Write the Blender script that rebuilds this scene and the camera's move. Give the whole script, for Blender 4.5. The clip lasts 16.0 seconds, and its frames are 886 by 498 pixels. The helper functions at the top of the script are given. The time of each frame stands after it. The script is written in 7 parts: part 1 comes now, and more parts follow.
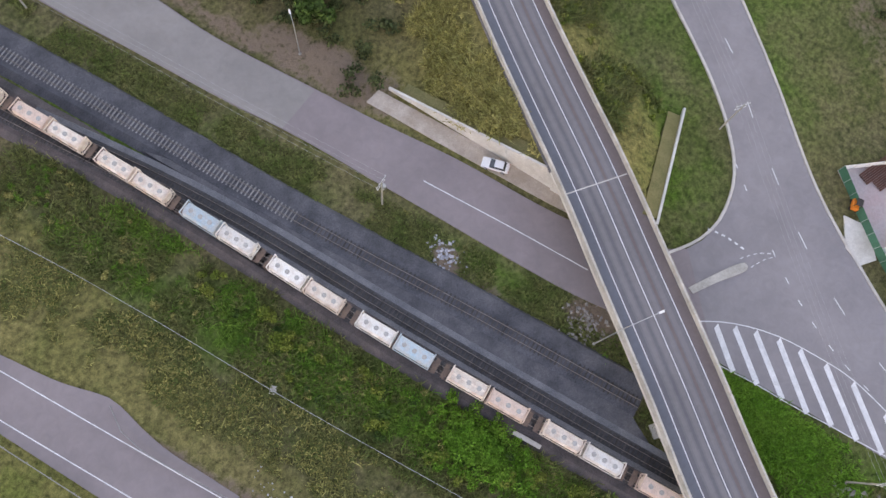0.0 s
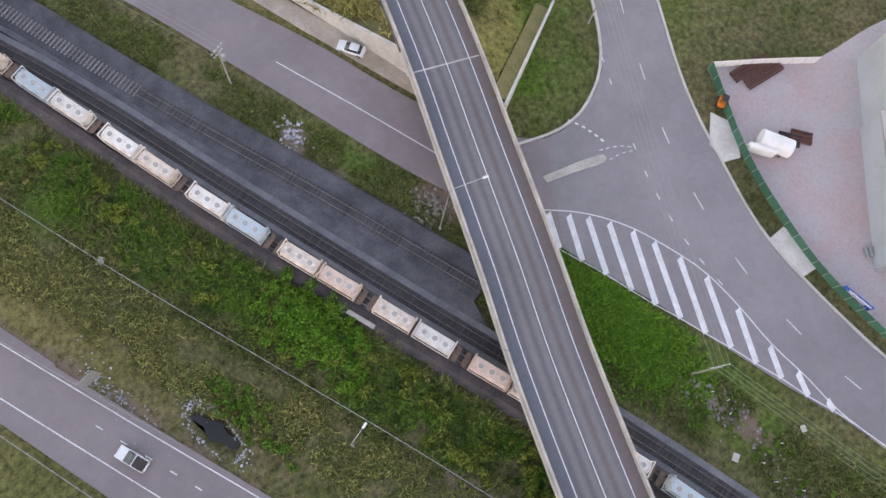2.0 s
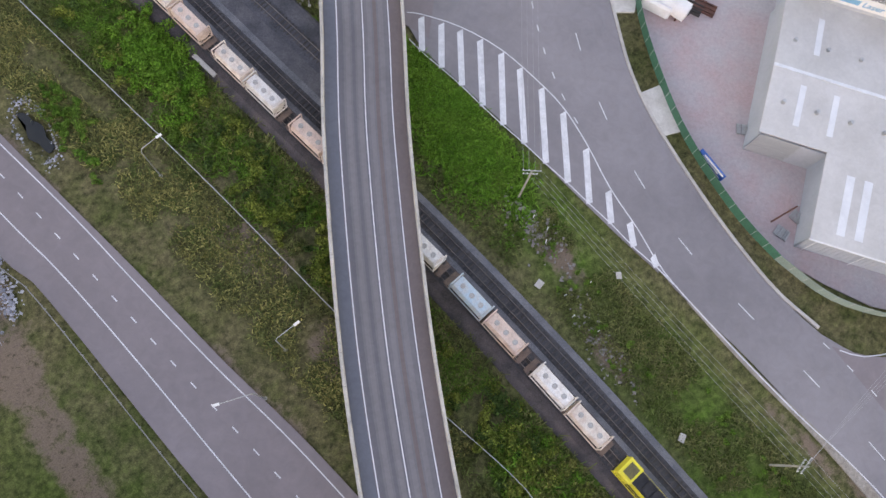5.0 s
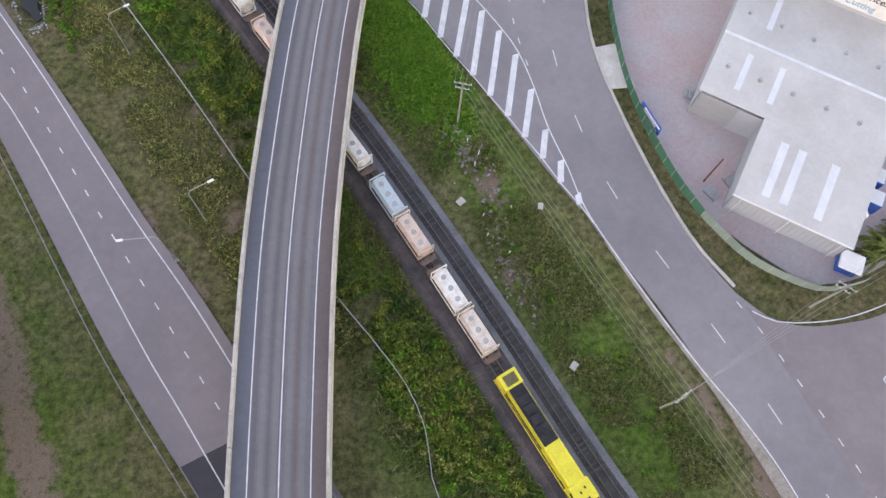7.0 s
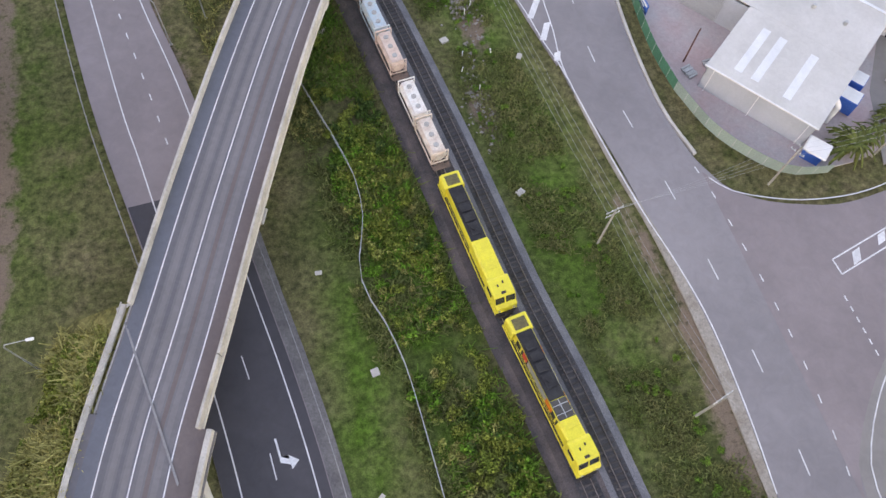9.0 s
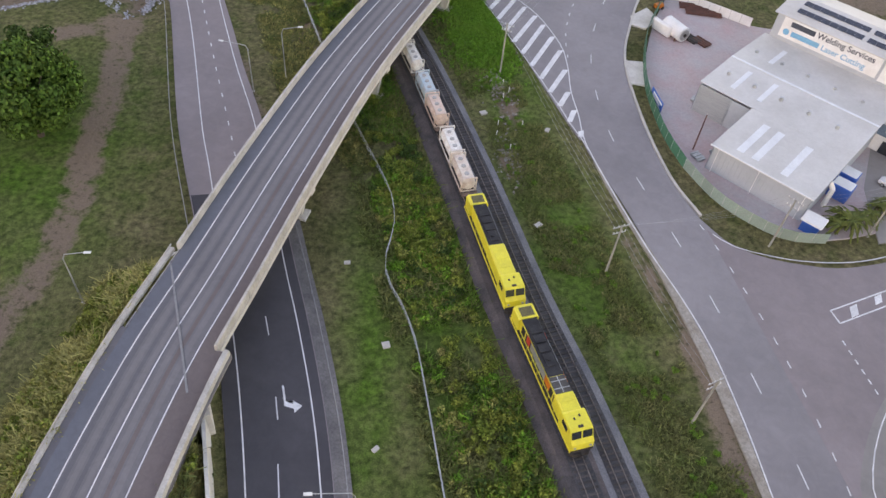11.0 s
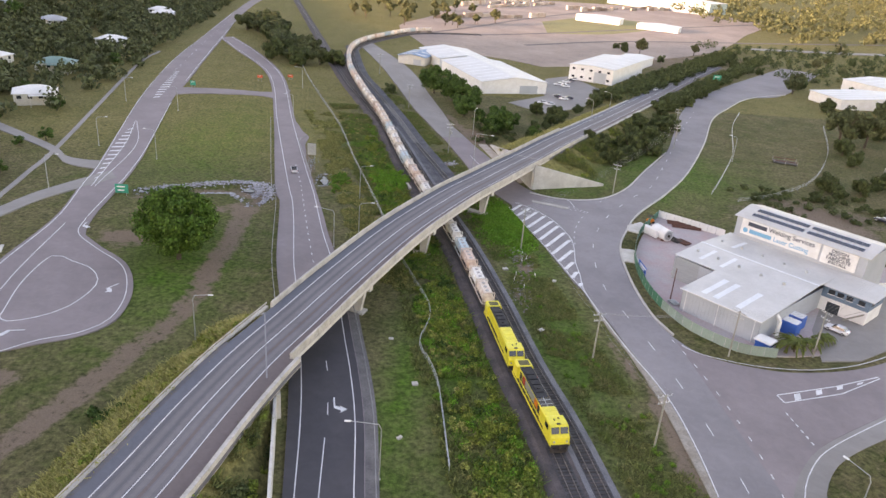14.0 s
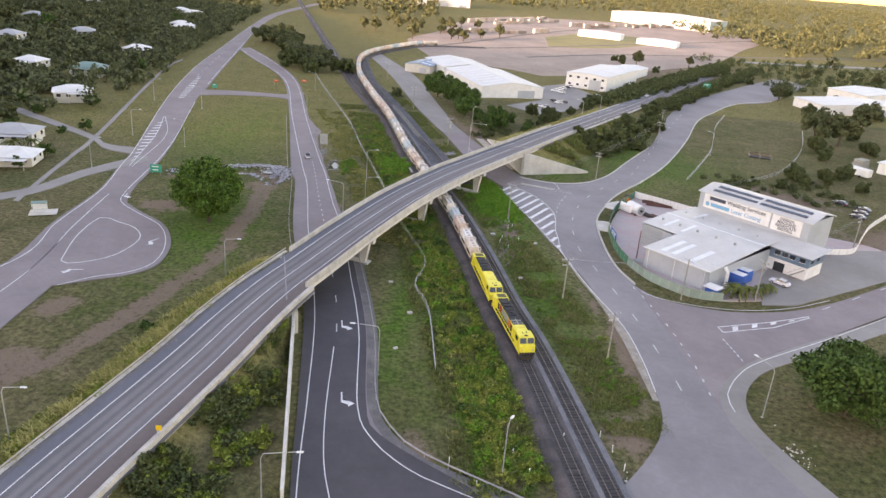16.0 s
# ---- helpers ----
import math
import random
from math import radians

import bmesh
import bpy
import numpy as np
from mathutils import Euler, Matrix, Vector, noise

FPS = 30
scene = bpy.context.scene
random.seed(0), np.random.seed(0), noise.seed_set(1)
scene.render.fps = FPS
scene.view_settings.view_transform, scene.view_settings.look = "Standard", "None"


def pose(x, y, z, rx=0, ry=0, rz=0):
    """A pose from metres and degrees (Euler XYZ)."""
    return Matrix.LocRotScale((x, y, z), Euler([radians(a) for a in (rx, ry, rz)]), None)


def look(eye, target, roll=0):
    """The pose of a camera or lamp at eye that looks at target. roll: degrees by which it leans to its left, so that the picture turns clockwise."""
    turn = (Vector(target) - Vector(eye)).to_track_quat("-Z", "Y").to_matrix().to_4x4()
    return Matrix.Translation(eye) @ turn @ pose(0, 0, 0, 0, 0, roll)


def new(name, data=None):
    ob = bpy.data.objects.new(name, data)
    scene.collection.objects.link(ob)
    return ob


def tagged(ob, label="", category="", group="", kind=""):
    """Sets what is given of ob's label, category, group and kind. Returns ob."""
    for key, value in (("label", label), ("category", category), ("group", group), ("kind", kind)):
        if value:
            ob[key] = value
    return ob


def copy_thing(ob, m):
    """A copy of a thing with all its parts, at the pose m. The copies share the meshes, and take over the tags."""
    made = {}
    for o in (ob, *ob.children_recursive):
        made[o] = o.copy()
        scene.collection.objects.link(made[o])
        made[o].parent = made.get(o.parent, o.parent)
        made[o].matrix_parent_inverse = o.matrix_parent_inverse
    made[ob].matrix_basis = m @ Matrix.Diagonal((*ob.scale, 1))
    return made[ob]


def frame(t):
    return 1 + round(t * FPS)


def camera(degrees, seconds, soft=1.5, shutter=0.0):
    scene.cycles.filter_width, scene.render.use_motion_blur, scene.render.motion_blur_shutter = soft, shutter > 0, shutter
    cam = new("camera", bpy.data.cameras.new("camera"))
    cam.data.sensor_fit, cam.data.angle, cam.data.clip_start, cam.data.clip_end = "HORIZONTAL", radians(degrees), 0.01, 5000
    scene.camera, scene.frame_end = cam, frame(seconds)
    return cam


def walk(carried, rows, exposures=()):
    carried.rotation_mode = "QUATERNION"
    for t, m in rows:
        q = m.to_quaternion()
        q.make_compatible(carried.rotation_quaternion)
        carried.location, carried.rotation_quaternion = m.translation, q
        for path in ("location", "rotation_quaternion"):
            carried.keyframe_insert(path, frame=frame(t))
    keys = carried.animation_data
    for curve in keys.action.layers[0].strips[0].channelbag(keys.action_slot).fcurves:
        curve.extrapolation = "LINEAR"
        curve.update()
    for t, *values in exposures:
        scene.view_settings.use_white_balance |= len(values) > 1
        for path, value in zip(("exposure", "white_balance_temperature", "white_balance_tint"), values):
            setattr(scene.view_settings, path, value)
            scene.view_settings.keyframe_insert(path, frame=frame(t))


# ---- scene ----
cam = camera(62.7, 16.0)
PATH = [
    (0, (-0.717, 0.087, 110.013), (-0.231, 0.33, 108.088), 15.7),
    (0.5, (0.56, -6.59, 108.377), (1.05, -6.359, 106.452), 16.9),
    (1, (1.457, -13.664, 106.934), (1.951, -13.438, 105.01), 17.6),
    (1.5, (2.616, -21.783, 105.775), (3.105, -21.542, 103.851), 16.4),
    (2, (2.99, -28.917, 104.151), (3.481, -28.674, 102.228), 17.4),
    (2.5, (3.204, -36.319, 102.676), (3.693, -36.062, 100.754), 18.1),
    (3, (3.807, -43.75, 101.336), (4.283, -43.478, 99.413), 18.4),
    (3.5, (4.045, -51.367, 99.57), (4.516, -51.078, 97.648), 18.8),
    (4, (4.748, -58.164, 98.4), (5.203, -57.863, 96.475), 18.9),
    (4.5, (5.082, -65.955, 96.831), (5.523, -65.627, 94.908), 18.3),
    (4.7, (6.002, -69.349, 96.865), (6.421, -69.006, 94.94), 16.6),
    (6.8, (12.029, -98.33, 94.21), (12.416, -97.757, 92.333), 9.9),
    (7, (12.903, -102.109, 93.939), (13.268, -101.516, 92.065), 8.4),
    (7.5, (14.701, -113.318, 91.99), (15.017, -112.647, 90.132), 4.9),
    (8, (15.373, -122.211, 89.249), (15.668, -121.504, 87.402), 5.0),
    (8.5, (15.278, -130.185, 86.524), (15.564, -129.444, 84.688), 6.1),
    (9, (15.471, -137.669, 84.028), (15.751, -136.859, 82.221), 6.5),
    (9.2, (15.846, -140.636, 83.326), (16.114, -139.799, 81.529), 6.2),
    (11.3, (12.639, -171.067, 74.266), (12.883, -169.665, 72.861), 6.3),
    (11.5, (12.941, -174.1, 73.932), (13.163, -172.663, 72.558), 6.0),
    (12, (13.658, -181.991, 72.206), (13.839, -180.469, 70.921), 5.3),
    (12.5, (13.566, -189.961, 70.605), (13.722, -188.351, 69.429), 4.9),
    (13, (13.849, -197.727, 69.135), (13.975, -196.033, 68.08), 4.4),
    (13.5, (14.156, -205.779, 67.899), (14.264, -204.005, 66.982), 4.5),
    (14, (14.747, -213.801, 66.34), (14.84, -211.962, 65.558), 4.6),
    (14.5, (15.788, -221.831, 64.389), (15.868, -219.974, 63.651), 4.8),
    (15, (16.948, -229.493, 62.98), (17.025, -227.632, 62.249), 4.8),
    (15.5, (17.701, -235.596, 63.144), (17.771, -233.736, 62.413), 4.7),
    (16, (18.091, -239.884, 63.284), (18.155, -238.025, 62.55), 4.5),
]
walk(cam, [(t, look(eye, target, roll)) for t, eye, target, roll in PATH], [(0.0, 2.66, 8150, 38), (4.5, 2.56, 8150, 38), (8.5, 2.76, 8150, 38), (11.5, 2.46, 8150, 38), (13.5, 2.58, 8150, 38), (16.0, 2.66, 8150, 38)])

# world, sun and sky: late afternoon, an added western ridge out of view shades the near ground
world = bpy.data.worlds.new("sky")
scene.world = world
world.use_nodes = True
wn = world.node_tree.nodes
sky = wn.new("ShaderNodeTexSky")
sky.sky_type, sky.sun_disc = "NISHITA", False
SUN_EL, SUN_AZ = 6.5, 238.0          # elevation, and compass bearing of the sun (0 = +y, 90 = +x)
sky.sun_elevation, sky.sun_rotation = radians(SUN_EL), radians(SUN_AZ)
sky.dust_density, sky.ozone_density = 0.4, 1.0
world.node_tree.links.new(sky.outputs[0], wn["Background"].inputs[0])
wn["Background"].inputs[1].default_value = 0.15
sun = new("sun", bpy.data.lights.new("sun", "SUN"))
sun.data.energy, sun.data.angle, sun.data.color = 2.0, radians(0.6), (1.0, 0.87, 0.68)
sd = Vector((math.sin(radians(SUN_AZ)) * math.cos(radians(SUN_EL)), math.cos(radians(SUN_AZ)) * math.cos(radians(SUN_EL)), math.sin(radians(SUN_EL))))
sun.matrix_world = look(sd * 500, (0, 0, 0))


# ---------------------------------------------------------------- materials
def mat(name, a, b=None, scale=1.0, rough=0.85, bump=0.0, bscale=None, metal=0.0, grain=0.25, gscale=None, island=0.0, spec=0.3, objrand=0.0, stretch=None, detail=6):
    """Two colours mixed by a broad noise, darkened and lightened by a fine one."""
    m = bpy.data.materials.new(name)
    m.use_nodes = True
    t = m.node_tree
    n, L = t.nodes, t.links
    p = n["Principled BSDF"]
    p.inputs["Roughness"].default_value, p.inputs["Metallic"].default_value = rough, metal
    p.inputs["Specular IOR Level"].default_value = spec
    b = b or tuple(0.7 * v for v in a)
    tc = n.new("ShaderNodeTexCoord")
    vec = tc.outputs["Object"]
    if stretch:
        mp = n.new("ShaderNodeMapping")
        mp.inputs["Scale"].default_value = stretch
        L.new(vec, mp.inputs[0])
        vec = mp.outputs[0]
    big, fine = n.new("ShaderNodeTexNoise"), n.new("ShaderNodeTexNoise")
    big.inputs["Scale"].default_value, big.inputs["Detail"].default_value = scale, detail
    big.inputs["Roughness"].default_value = 0.65
    fine.inputs["Scale"].default_value, fine.inputs["Detail"].default_value = gscale or scale * 14, 6
    fine.inputs["Roughness"].default_value, fine.inputs["Distortion"].default_value = 0.7, 0.8
    turned = n.new("ShaderNodeMapping")
    turned.inputs["Rotation"].default_value = (0.5, 0.35, 0.75)
    L.new(vec, turned.inputs[0])
    for q in (big, fine):
        L.new(turned.outputs[0], q.inputs["Vector"])
    ramp = n.new("ShaderNodeValToRGB")
    ramp.color_ramp.elements[0].position, ramp.color_ramp.elements[1].position = 0.36, 0.66
    ramp.color_ramp.elements[0].color, ramp.color_ramp.elements[1].color = (*a, 1), (*b, 1)
    L.new(big.outputs["Fac"], ramp.inputs[0])
    mul = n.new("ShaderNodeMapRange")
    mul.inputs["From Min"].default_value, mul.inputs["From Max"].default_value = 0.3, 0.7
    mul.inputs["To Min"].default_value, mul.inputs["To Max"].default_value = 1 - grain, 1 + grain
    L.new(fine.outputs["Fac"], mul.inputs["Value"])
    mix = n.new("ShaderNodeMix")
    mix.data_type, mix.blend_type = "RGBA", "MULTIPLY"
    mix.inputs["Factor"].default_value = 1.0
    L.new(ramp.outputs[0], mix.inputs["A"])
    L.new(mul.outputs[0], mix.inputs["B"])
    out = mix.outputs["Result"]
    if island or objrand:
        src = n.new("ShaderNodeNewGeometry").outputs["Random Per Island"] if island else n.new("ShaderNodeObjectInfo").outputs["Random"]
        k = island or objrand
        mr = n.new("ShaderNodeMapRange")
        mr.inputs["To Min"].default_value, mr.inputs["To Max"].default_value = 1 - k, 1 + k
        L.new(src, mr.inputs["Value"])
        m2 = n.new("ShaderNodeMix")
        m2.data_type, m2.blend_type = "RGBA", "MULTIPLY"
        m2.inputs["Factor"].default_value = 1.0
        L.new(out, m2.inputs["A"])
        L.new(mr.outputs[0], m2.inputs["B"])
        out = m2.outputs["Result"]
    L.new(out, p.inputs["Base Color"])
    if bump:
        bp = n.new("ShaderNodeBump")
        bp.inputs["Strength"].default_value, bp.inputs["Distance"].default_value = bump, 0.08
        bn = n.new("ShaderNodeTexNoise")
        bn.inputs["Scale"].default_value, bn.inputs["Detail"].default_value = bscale or scale * 10, 4
        L.new(vec, bn.inputs["Vector"])
        L.new(bn.outputs["Fac"], bp.inputs["Height"])
        L.new(bp.outputs[0], p.inputs["Normal"])
    return m


ASPHALT = mat("asphalt", (0.215, 0.20, 0.203), (0.275, 0.255, 0.258), 0.05, 0.9, 0.08, 5, grain=0.07, gscale=0.6)
ASPHALT_PINK = mat("mauve_asphalt", (0.215, 0.185, 0.185), (0.27, 0.23, 0.23), 0.06, 0.9, 0.08, 5, grain=0.07, gscale=0.6)
ASPHALT_DARK = mat("new_asphalt", (0.06, 0.058, 0.064), (0.085, 0.08, 0.086), 0.07, 0.9, 0.08, 5, grain=0.07, gscale=0.6)
ASPHALT_GREY = mat("pale_asphalt", (0.235, 0.22, 0.205), (0.30, 0.28, 0.262), 0.05, 0.9, 0.08, 5, grain=0.07, gscale=0.6)
DECK = mat("deck_asphalt", (0.125, 0.125, 0.14), (0.165, 0.152, 0.155), 0.05, 0.85, 0.2, 12, grain=0.1, gscale=0.9)
PAINT = mat("road_paint", (0.72, 0.72, 0.72), (0.55, 0.55, 0.55), 0.7, 0.7, grain=0.18, gscale=5)
CONCRETE = mat("weathered_concrete", (0.52, 0.49, 0.44), (0.36, 0.34, 0.30), 0.35, 0.85, 0.2, 6, grain=0.18, gscale=3)
CONCRETE_PALE = mat("pale_concrete", (0.62, 0.60, 0.55), (0.48, 0.45, 0.40), 0.3, 0.85, 0.15, 5, grain=0.12, gscale=2.5)
KERB = mat("kerb_concrete", (0.55, 0.52, 0.47), (0.42, 0.39, 0.35), 0.4, 0.85, grain=0.15)
BALLAST = mat("ballast_stone", (0.13, 0.133, 0.145), (0.20, 0.20, 0.208), 0.3, 0.95, 0.8, 9, grain=0.45, gscale=7)
CINDER = mat("brown_cess_gravel", (0.12, 0.10, 0.097), (0.06, 0.055, 0.056), 0.3, 0.95, 0.7, 7, grain=0.4, gscale=6)
SLEEPER = mat("sleeper_timber", (0.095, 0.085, 0.08), (0.055, 0.05, 0.05), 1.5, 0.9, objrand=0.3)
STEEL = mat("rail_steel", (0.24, 0.21, 0.19), (0.15, 0.125, 0.11), 1.0, 0.42, metal=0.6)
BALLAST_DARK = mat("dark_siding_ballast", (0.06, 0.062, 0.07), (0.115, 0.115, 0.125), 0.22, 0.95, 0.7, 8, grain=0.45, gscale=5)
SLEEPER_PALE = mat("pale_concrete_sleeper", (0.30, 0.29, 0.28), (0.22, 0.21, 0.20), 1.5, 0.9, objrand=0.25)
OILY = mat("oily_track_fines", (0.05, 0.05, 0.054), (0.085, 0.082, 0.084), 0.5, 0.9, 0.5, 8, grain=0.4, gscale=6)
GALV = mat("galvanised_steel", (0.5, 0.51, 0.5), (0.38, 0.39, 0.38), 2.0, 0.45, metal=0.6)
DIRT = mat("bare_earth", (0.28, 0.21, 0.15), (0.20, 0.155, 0.115), 0.25, 0.95, 0.6, 3, grain=0.3, gscale=4)
GRAVEL = mat("verge_gravel", (0.30, 0.275, 0.25), (0.22, 0.20, 0.18), 0.3, 0.95, 0.5, 6, grain=0.35, gscale=4)
YARD = mat("pink_grey_yard", (0.43, 0.40, 0.395), (0.46, 0.34, 0.325), 0.12, 0.9, 0.3, 5, grain=0.12, gscale=2)
WOOD = mat("weathered_timber", (0.36, 0.35, 0.30), (0.27, 0.26, 0.22), 1.2, 0.9, stretch=(6, 6, 0.4))
ROCK = mat("grey_riprap", (0.42, 0.43, 0.46), (0.28, 0.28, 0.30), 0.8, 0.9, 0.6, 4, island=0.35)


# ---------------------------------------------------------------- mesh helpers
def from_arrays(name, verts, faces, material=None, parent=None, label="", smooth=False):
    me = bpy.data.meshes.new(name)
    me.from_pydata([tuple(map(float, v)) for v in verts], [], faces)
    me.update()
    if smooth:
        me.polygons.foreach_set("use_smooth", [True] * len(me.polygons))
    ob = new(name, me)
    if material:
        me.materials.append(material)
    if parent:
        ob.parent = parent
    if label:
        tagged(ob, label)
    return ob


def part(name, bm, material, parent=None, label="", smooth=False):
    me = bpy.data.meshes.new(name)
    bmesh.ops.recalc_face_normals(bm, faces=bm.faces)
    if smooth:
        for f in bm.faces:
            f.smooth = True
    bm.to_mesh(me)
    bm.free()
    me.materials.append(material)
    ob = new(name, me)
    ob.parent = parent
    if label:
        tagged(ob, label)
    return ob


def box(bm, c, s, m=None, bevel=0.0):
    r = bmesh.ops.create_cube(bm, size=1.0, matrix=(m or Matrix()) @ Matrix.Translation(c) @ Matrix.Diagonal((*s, 1)))
    if bevel:
        es = list({e for v in r["verts"] for e in v.link_edges})
        bmesh.ops.bevel(bm, geom=es, offset=bevel, segments=1, affect="EDGES")


def rod(bm, a, b, r0, r1=None, n=8):
    a, b = Vector(a), Vector(b)
    d = b - a
    m = Matrix.Translation((a + b) / 2) @ d.to_track_quat("Z", "Y").to_matrix().to_4x4()
    bmesh.ops.create_cone(bm, cap_ends=True, segments=n, radius1=r0, radius2=r0 if r1 is None else r1, depth=d.length, matrix=m)


def prism(bm, outline, z0, z1):
    """Extrude an outline; z0 and z1 may be numbers or functions of (x, y)."""
    f = lambda z, p: z(*p) if callable(z) else z
    lo = [bm.verts.new((p[0], p[1], f(z0, p))) for p in outline]
    hi = [bm.verts.new((p[0], p[1], f(z1, p))) for p in outline]
    n = len(outline)
    bm.faces.new(hi)
    bm.faces.new(lo[::-1])
    for i in range(n):
        bm.faces.new((lo[i], lo[(i + 1) % n], hi[(i + 1) % n], hi[i]))


def B():
    return bmesh.new()


def thing(name, m, label, category, group="", kind=""):
    e = new(name)
    e.matrix_world = m
    return tagged(e, label, category, group, kind)


def spline(pts, step=2.0):
    """A smooth curve through the points, at about even steps, as an array."""
    p = np.array(pts, float)
    p = np.vstack([2 * p[0] - p[1], p, 2 * p[-1] - p[-2]])
    out = []
    for i in range(1, len(p) - 2):
        n = max(2, int(np.linalg.norm(p[i + 1] - p[i]) / step))
        for k in range(n):
            t = k / n
            out.append(0.5 * (2 * p[i] + (p[i + 1] - p[i - 1]) * t + (2 * p[i - 1] - 5 * p[i] + 4 * p[i + 1] - p[i + 2]) * t * t + (3 * p[i] - p[i - 1] - 3 * p[i + 1] + p[i + 2]) * t ** 3))
    out.append(p[-2])
    return np.array(out)


def even(path, n=None, step=None):
    d = np.r_[0, np.cumsum(np.linalg.norm(np.diff(path, axis=0), axis=1))]
    s = np.linspace(0, d[-1], n or max(2, int(round(d[-1] / step)) + 1))
    return np.stack([np.interp(s, d, path[:, k]) for k in range(path.shape[1])], 1)


def sides(path):
    """Unit vectors to the right of the way, in plan."""
    d = np.gradient(path[:, :2], axis=0)
    d /= np.linalg.norm(d, axis=1)[:, None] + 1e-9
    return np.stack([d[:, 1], -d[:, 0]], 1)


def offset(path, o):
    q = path.copy()
    q[:, :2] += sides(path) * (np.asarray(o)[:, None] if np.ndim(o) else o)
    return q


def loft(name, section, path, material, parent=None, label="", closed=True, zfun=None):
    """Sweep a section of (offset right, height) along a path of x, y(, z)."""
    path = np.asarray(path, float)
    if path.shape[1] == 2:
        path = np.c_[path, np.zeros(len(path))]
    r = sides(path)
    k, n = len(section), len(path)
    v = []
    for i in range(n):
        for o, h in section:
            v.append((path[i, 0] + r[i, 0] * o, path[i, 1] + r[i, 1] * o, path[i, 2] + h))
    f = []
    for i in range(n - 1):
        for j in range(k if closed else k - 1):
            a, b = i * k + j, i * k + (j + 1) % k
            f.append((a, a + k, b + k, b))
    if closed:
        f.append(tuple(range(k)))
        f.append(tuple(range((n - 1) * k, n * k))[::-1])
    return from_arrays(name, v, f, material, parent, label)


def strip(name, left, right, z, material, parent=None, n=90, label=""):
    """A paved sheet between two edge lines, 0.3 m thick."""
    a, b = even(spline(left), n), even(spline(right), n)
    v, f = [], []
    for i in range(n):
        ax, bx = a[i], b[i]
        v += [(ax[0], ax[1], z), (bx[0], bx[1], z), (bx[0], bx[1], z - 0.4), (ax[0], ax[1], z - 0.4)]
    for i in range(n - 1):
        for j in range(4):
            p, q = 4 * i + j, 4 * i + (j + 1) % 4
            f.append((p, q, q + 4, p + 4))
    f += [(0, 3, 2, 1), (4 * n - 4, 4 * n - 3, 4 * n - 2, 4 * n - 1)]
    return from_arrays(name, v, f, material, parent, label)


def slab(name, outline, z, material, parent=None, label="", depth=0.4):
    bm = B()
    prism(bm, [tuple(p) for p in outline], z - depth, z)
    bmesh.ops.triangulate(bm, faces=[f for f in bm.faces if len(f.verts) > 4])
    return part(name, bm, material, parent, label)


def line(path, w, z, parent, dash=0, gap=0, start=0.0, name="lane_line", zs=None):
    """Painted line: a solid one, or dashes as meshes of their own."""
    path = np.asarray(path, float)
    if path.shape[1] == 2:
        path = np.c_[path, np.full(len(path), z)]
    if not dash:
        return loft(name, [(-w / 2, 0), (w / 2, 0), (w / 2, -0.02), (-w / 2, -0.02)], path, PAINT, parent)
    d = np.r_[0, np.cumsum(np.linalg.norm(np.diff(path, axis=0), axis=1))]
    s = start
    while s + dash < d[-1]:
        q = np.linspace(s, s + dash, 3)
        loft(name, [(-w / 2, 0), (w / 2, 0), (w / 2, -0.02), (-w / 2, -0.02)], np.stack([np.interp(q, d, path[:, k]) for k in range(3)], 1), PAINT, parent)
        s += dash + gap


def near(X, Y, path):
    """Distance in plan of grid points from a polyline."""
    out = np.full(X.shape, 1e9)
    for (ax, ay), (bx, by) in zip(path[:-1, :2], path[1:, :2]):
        dx, dy = bx - ax, by - ay
        t = np.clip(((X - ax) * dx + (Y - ay) * dy) / (dx * dx + dy * dy + 1e-9), 0, 1)
        out = np.minimum(out, np.hypot(X - ax - t * dx, Y - ay - t * dy))
    return out


# ---------------------------------------------------------------- the plan
BRIDGE = spline([(-43, -240, -0.2), (-33, -203, 0.9), (-24.6, -172, 2.5), (-20.6, -158.7, 3.2), (-17.4, -148.5, 3.8), (-15.0, -140.6, 4.3), (-12.0, -129.6, 5.0), (-8.2, -117.5, 5.6), (-3.6, -106, 6.2), (3.8, -87, 7.0), (13.5, -64, 7.6), (25.5, -40, 7.7), (34, -25, 7.5), (42.5, -9.5, 7.1), (50.5, 5, 6.6), (65, 33, 5.4), (90, 77, 3.8), (114, 120, 2.2), (140, 166, 0.9), (168, 215, 0.2), (215, 290, 0.12)], 2.0)
I_S = int(np.argmin(np.hypot(BRIDGE[:, 0] + 6.5, BRIDGE[:, 1] + 117)))
I_N = int(np.argmin(np.hypot(BRIDGE[:, 0] - 51.5, BRIDGE[:, 1] - 7)))
I_B = int(np.argmin(np.hypot(BRIDGE[:, 0] + 4, BRIDGE[:, 1] + 107)))
I_E = int(np.argmin(np.hypot(BRIDGE[:, 0] - 45, BRIDGE[:, 1] + 5)))
TRACK_A = spline([(60, 372), (13, 352), (-9, 313), (-23, 273), (-27, 233), (-22, 174), (-10, 113), (-0.5, 72), (5.5, 41), (11, 10), (17.5, -20), (25, -54), (29.8, -83), (33.4, -108), (37, -128), (41, -160), (47, -210), (58, -300)], 2.0)
TRACK_B = spline([(-1.5, 76), (5, 55), (9.3, 38), (14.7, 11), (21, -19), (28.5, -53), (33.6, -82), (37.2, -107), (40.8, -127), (44.8, -159), (50.8, -209), (62, -299)], 2.0)
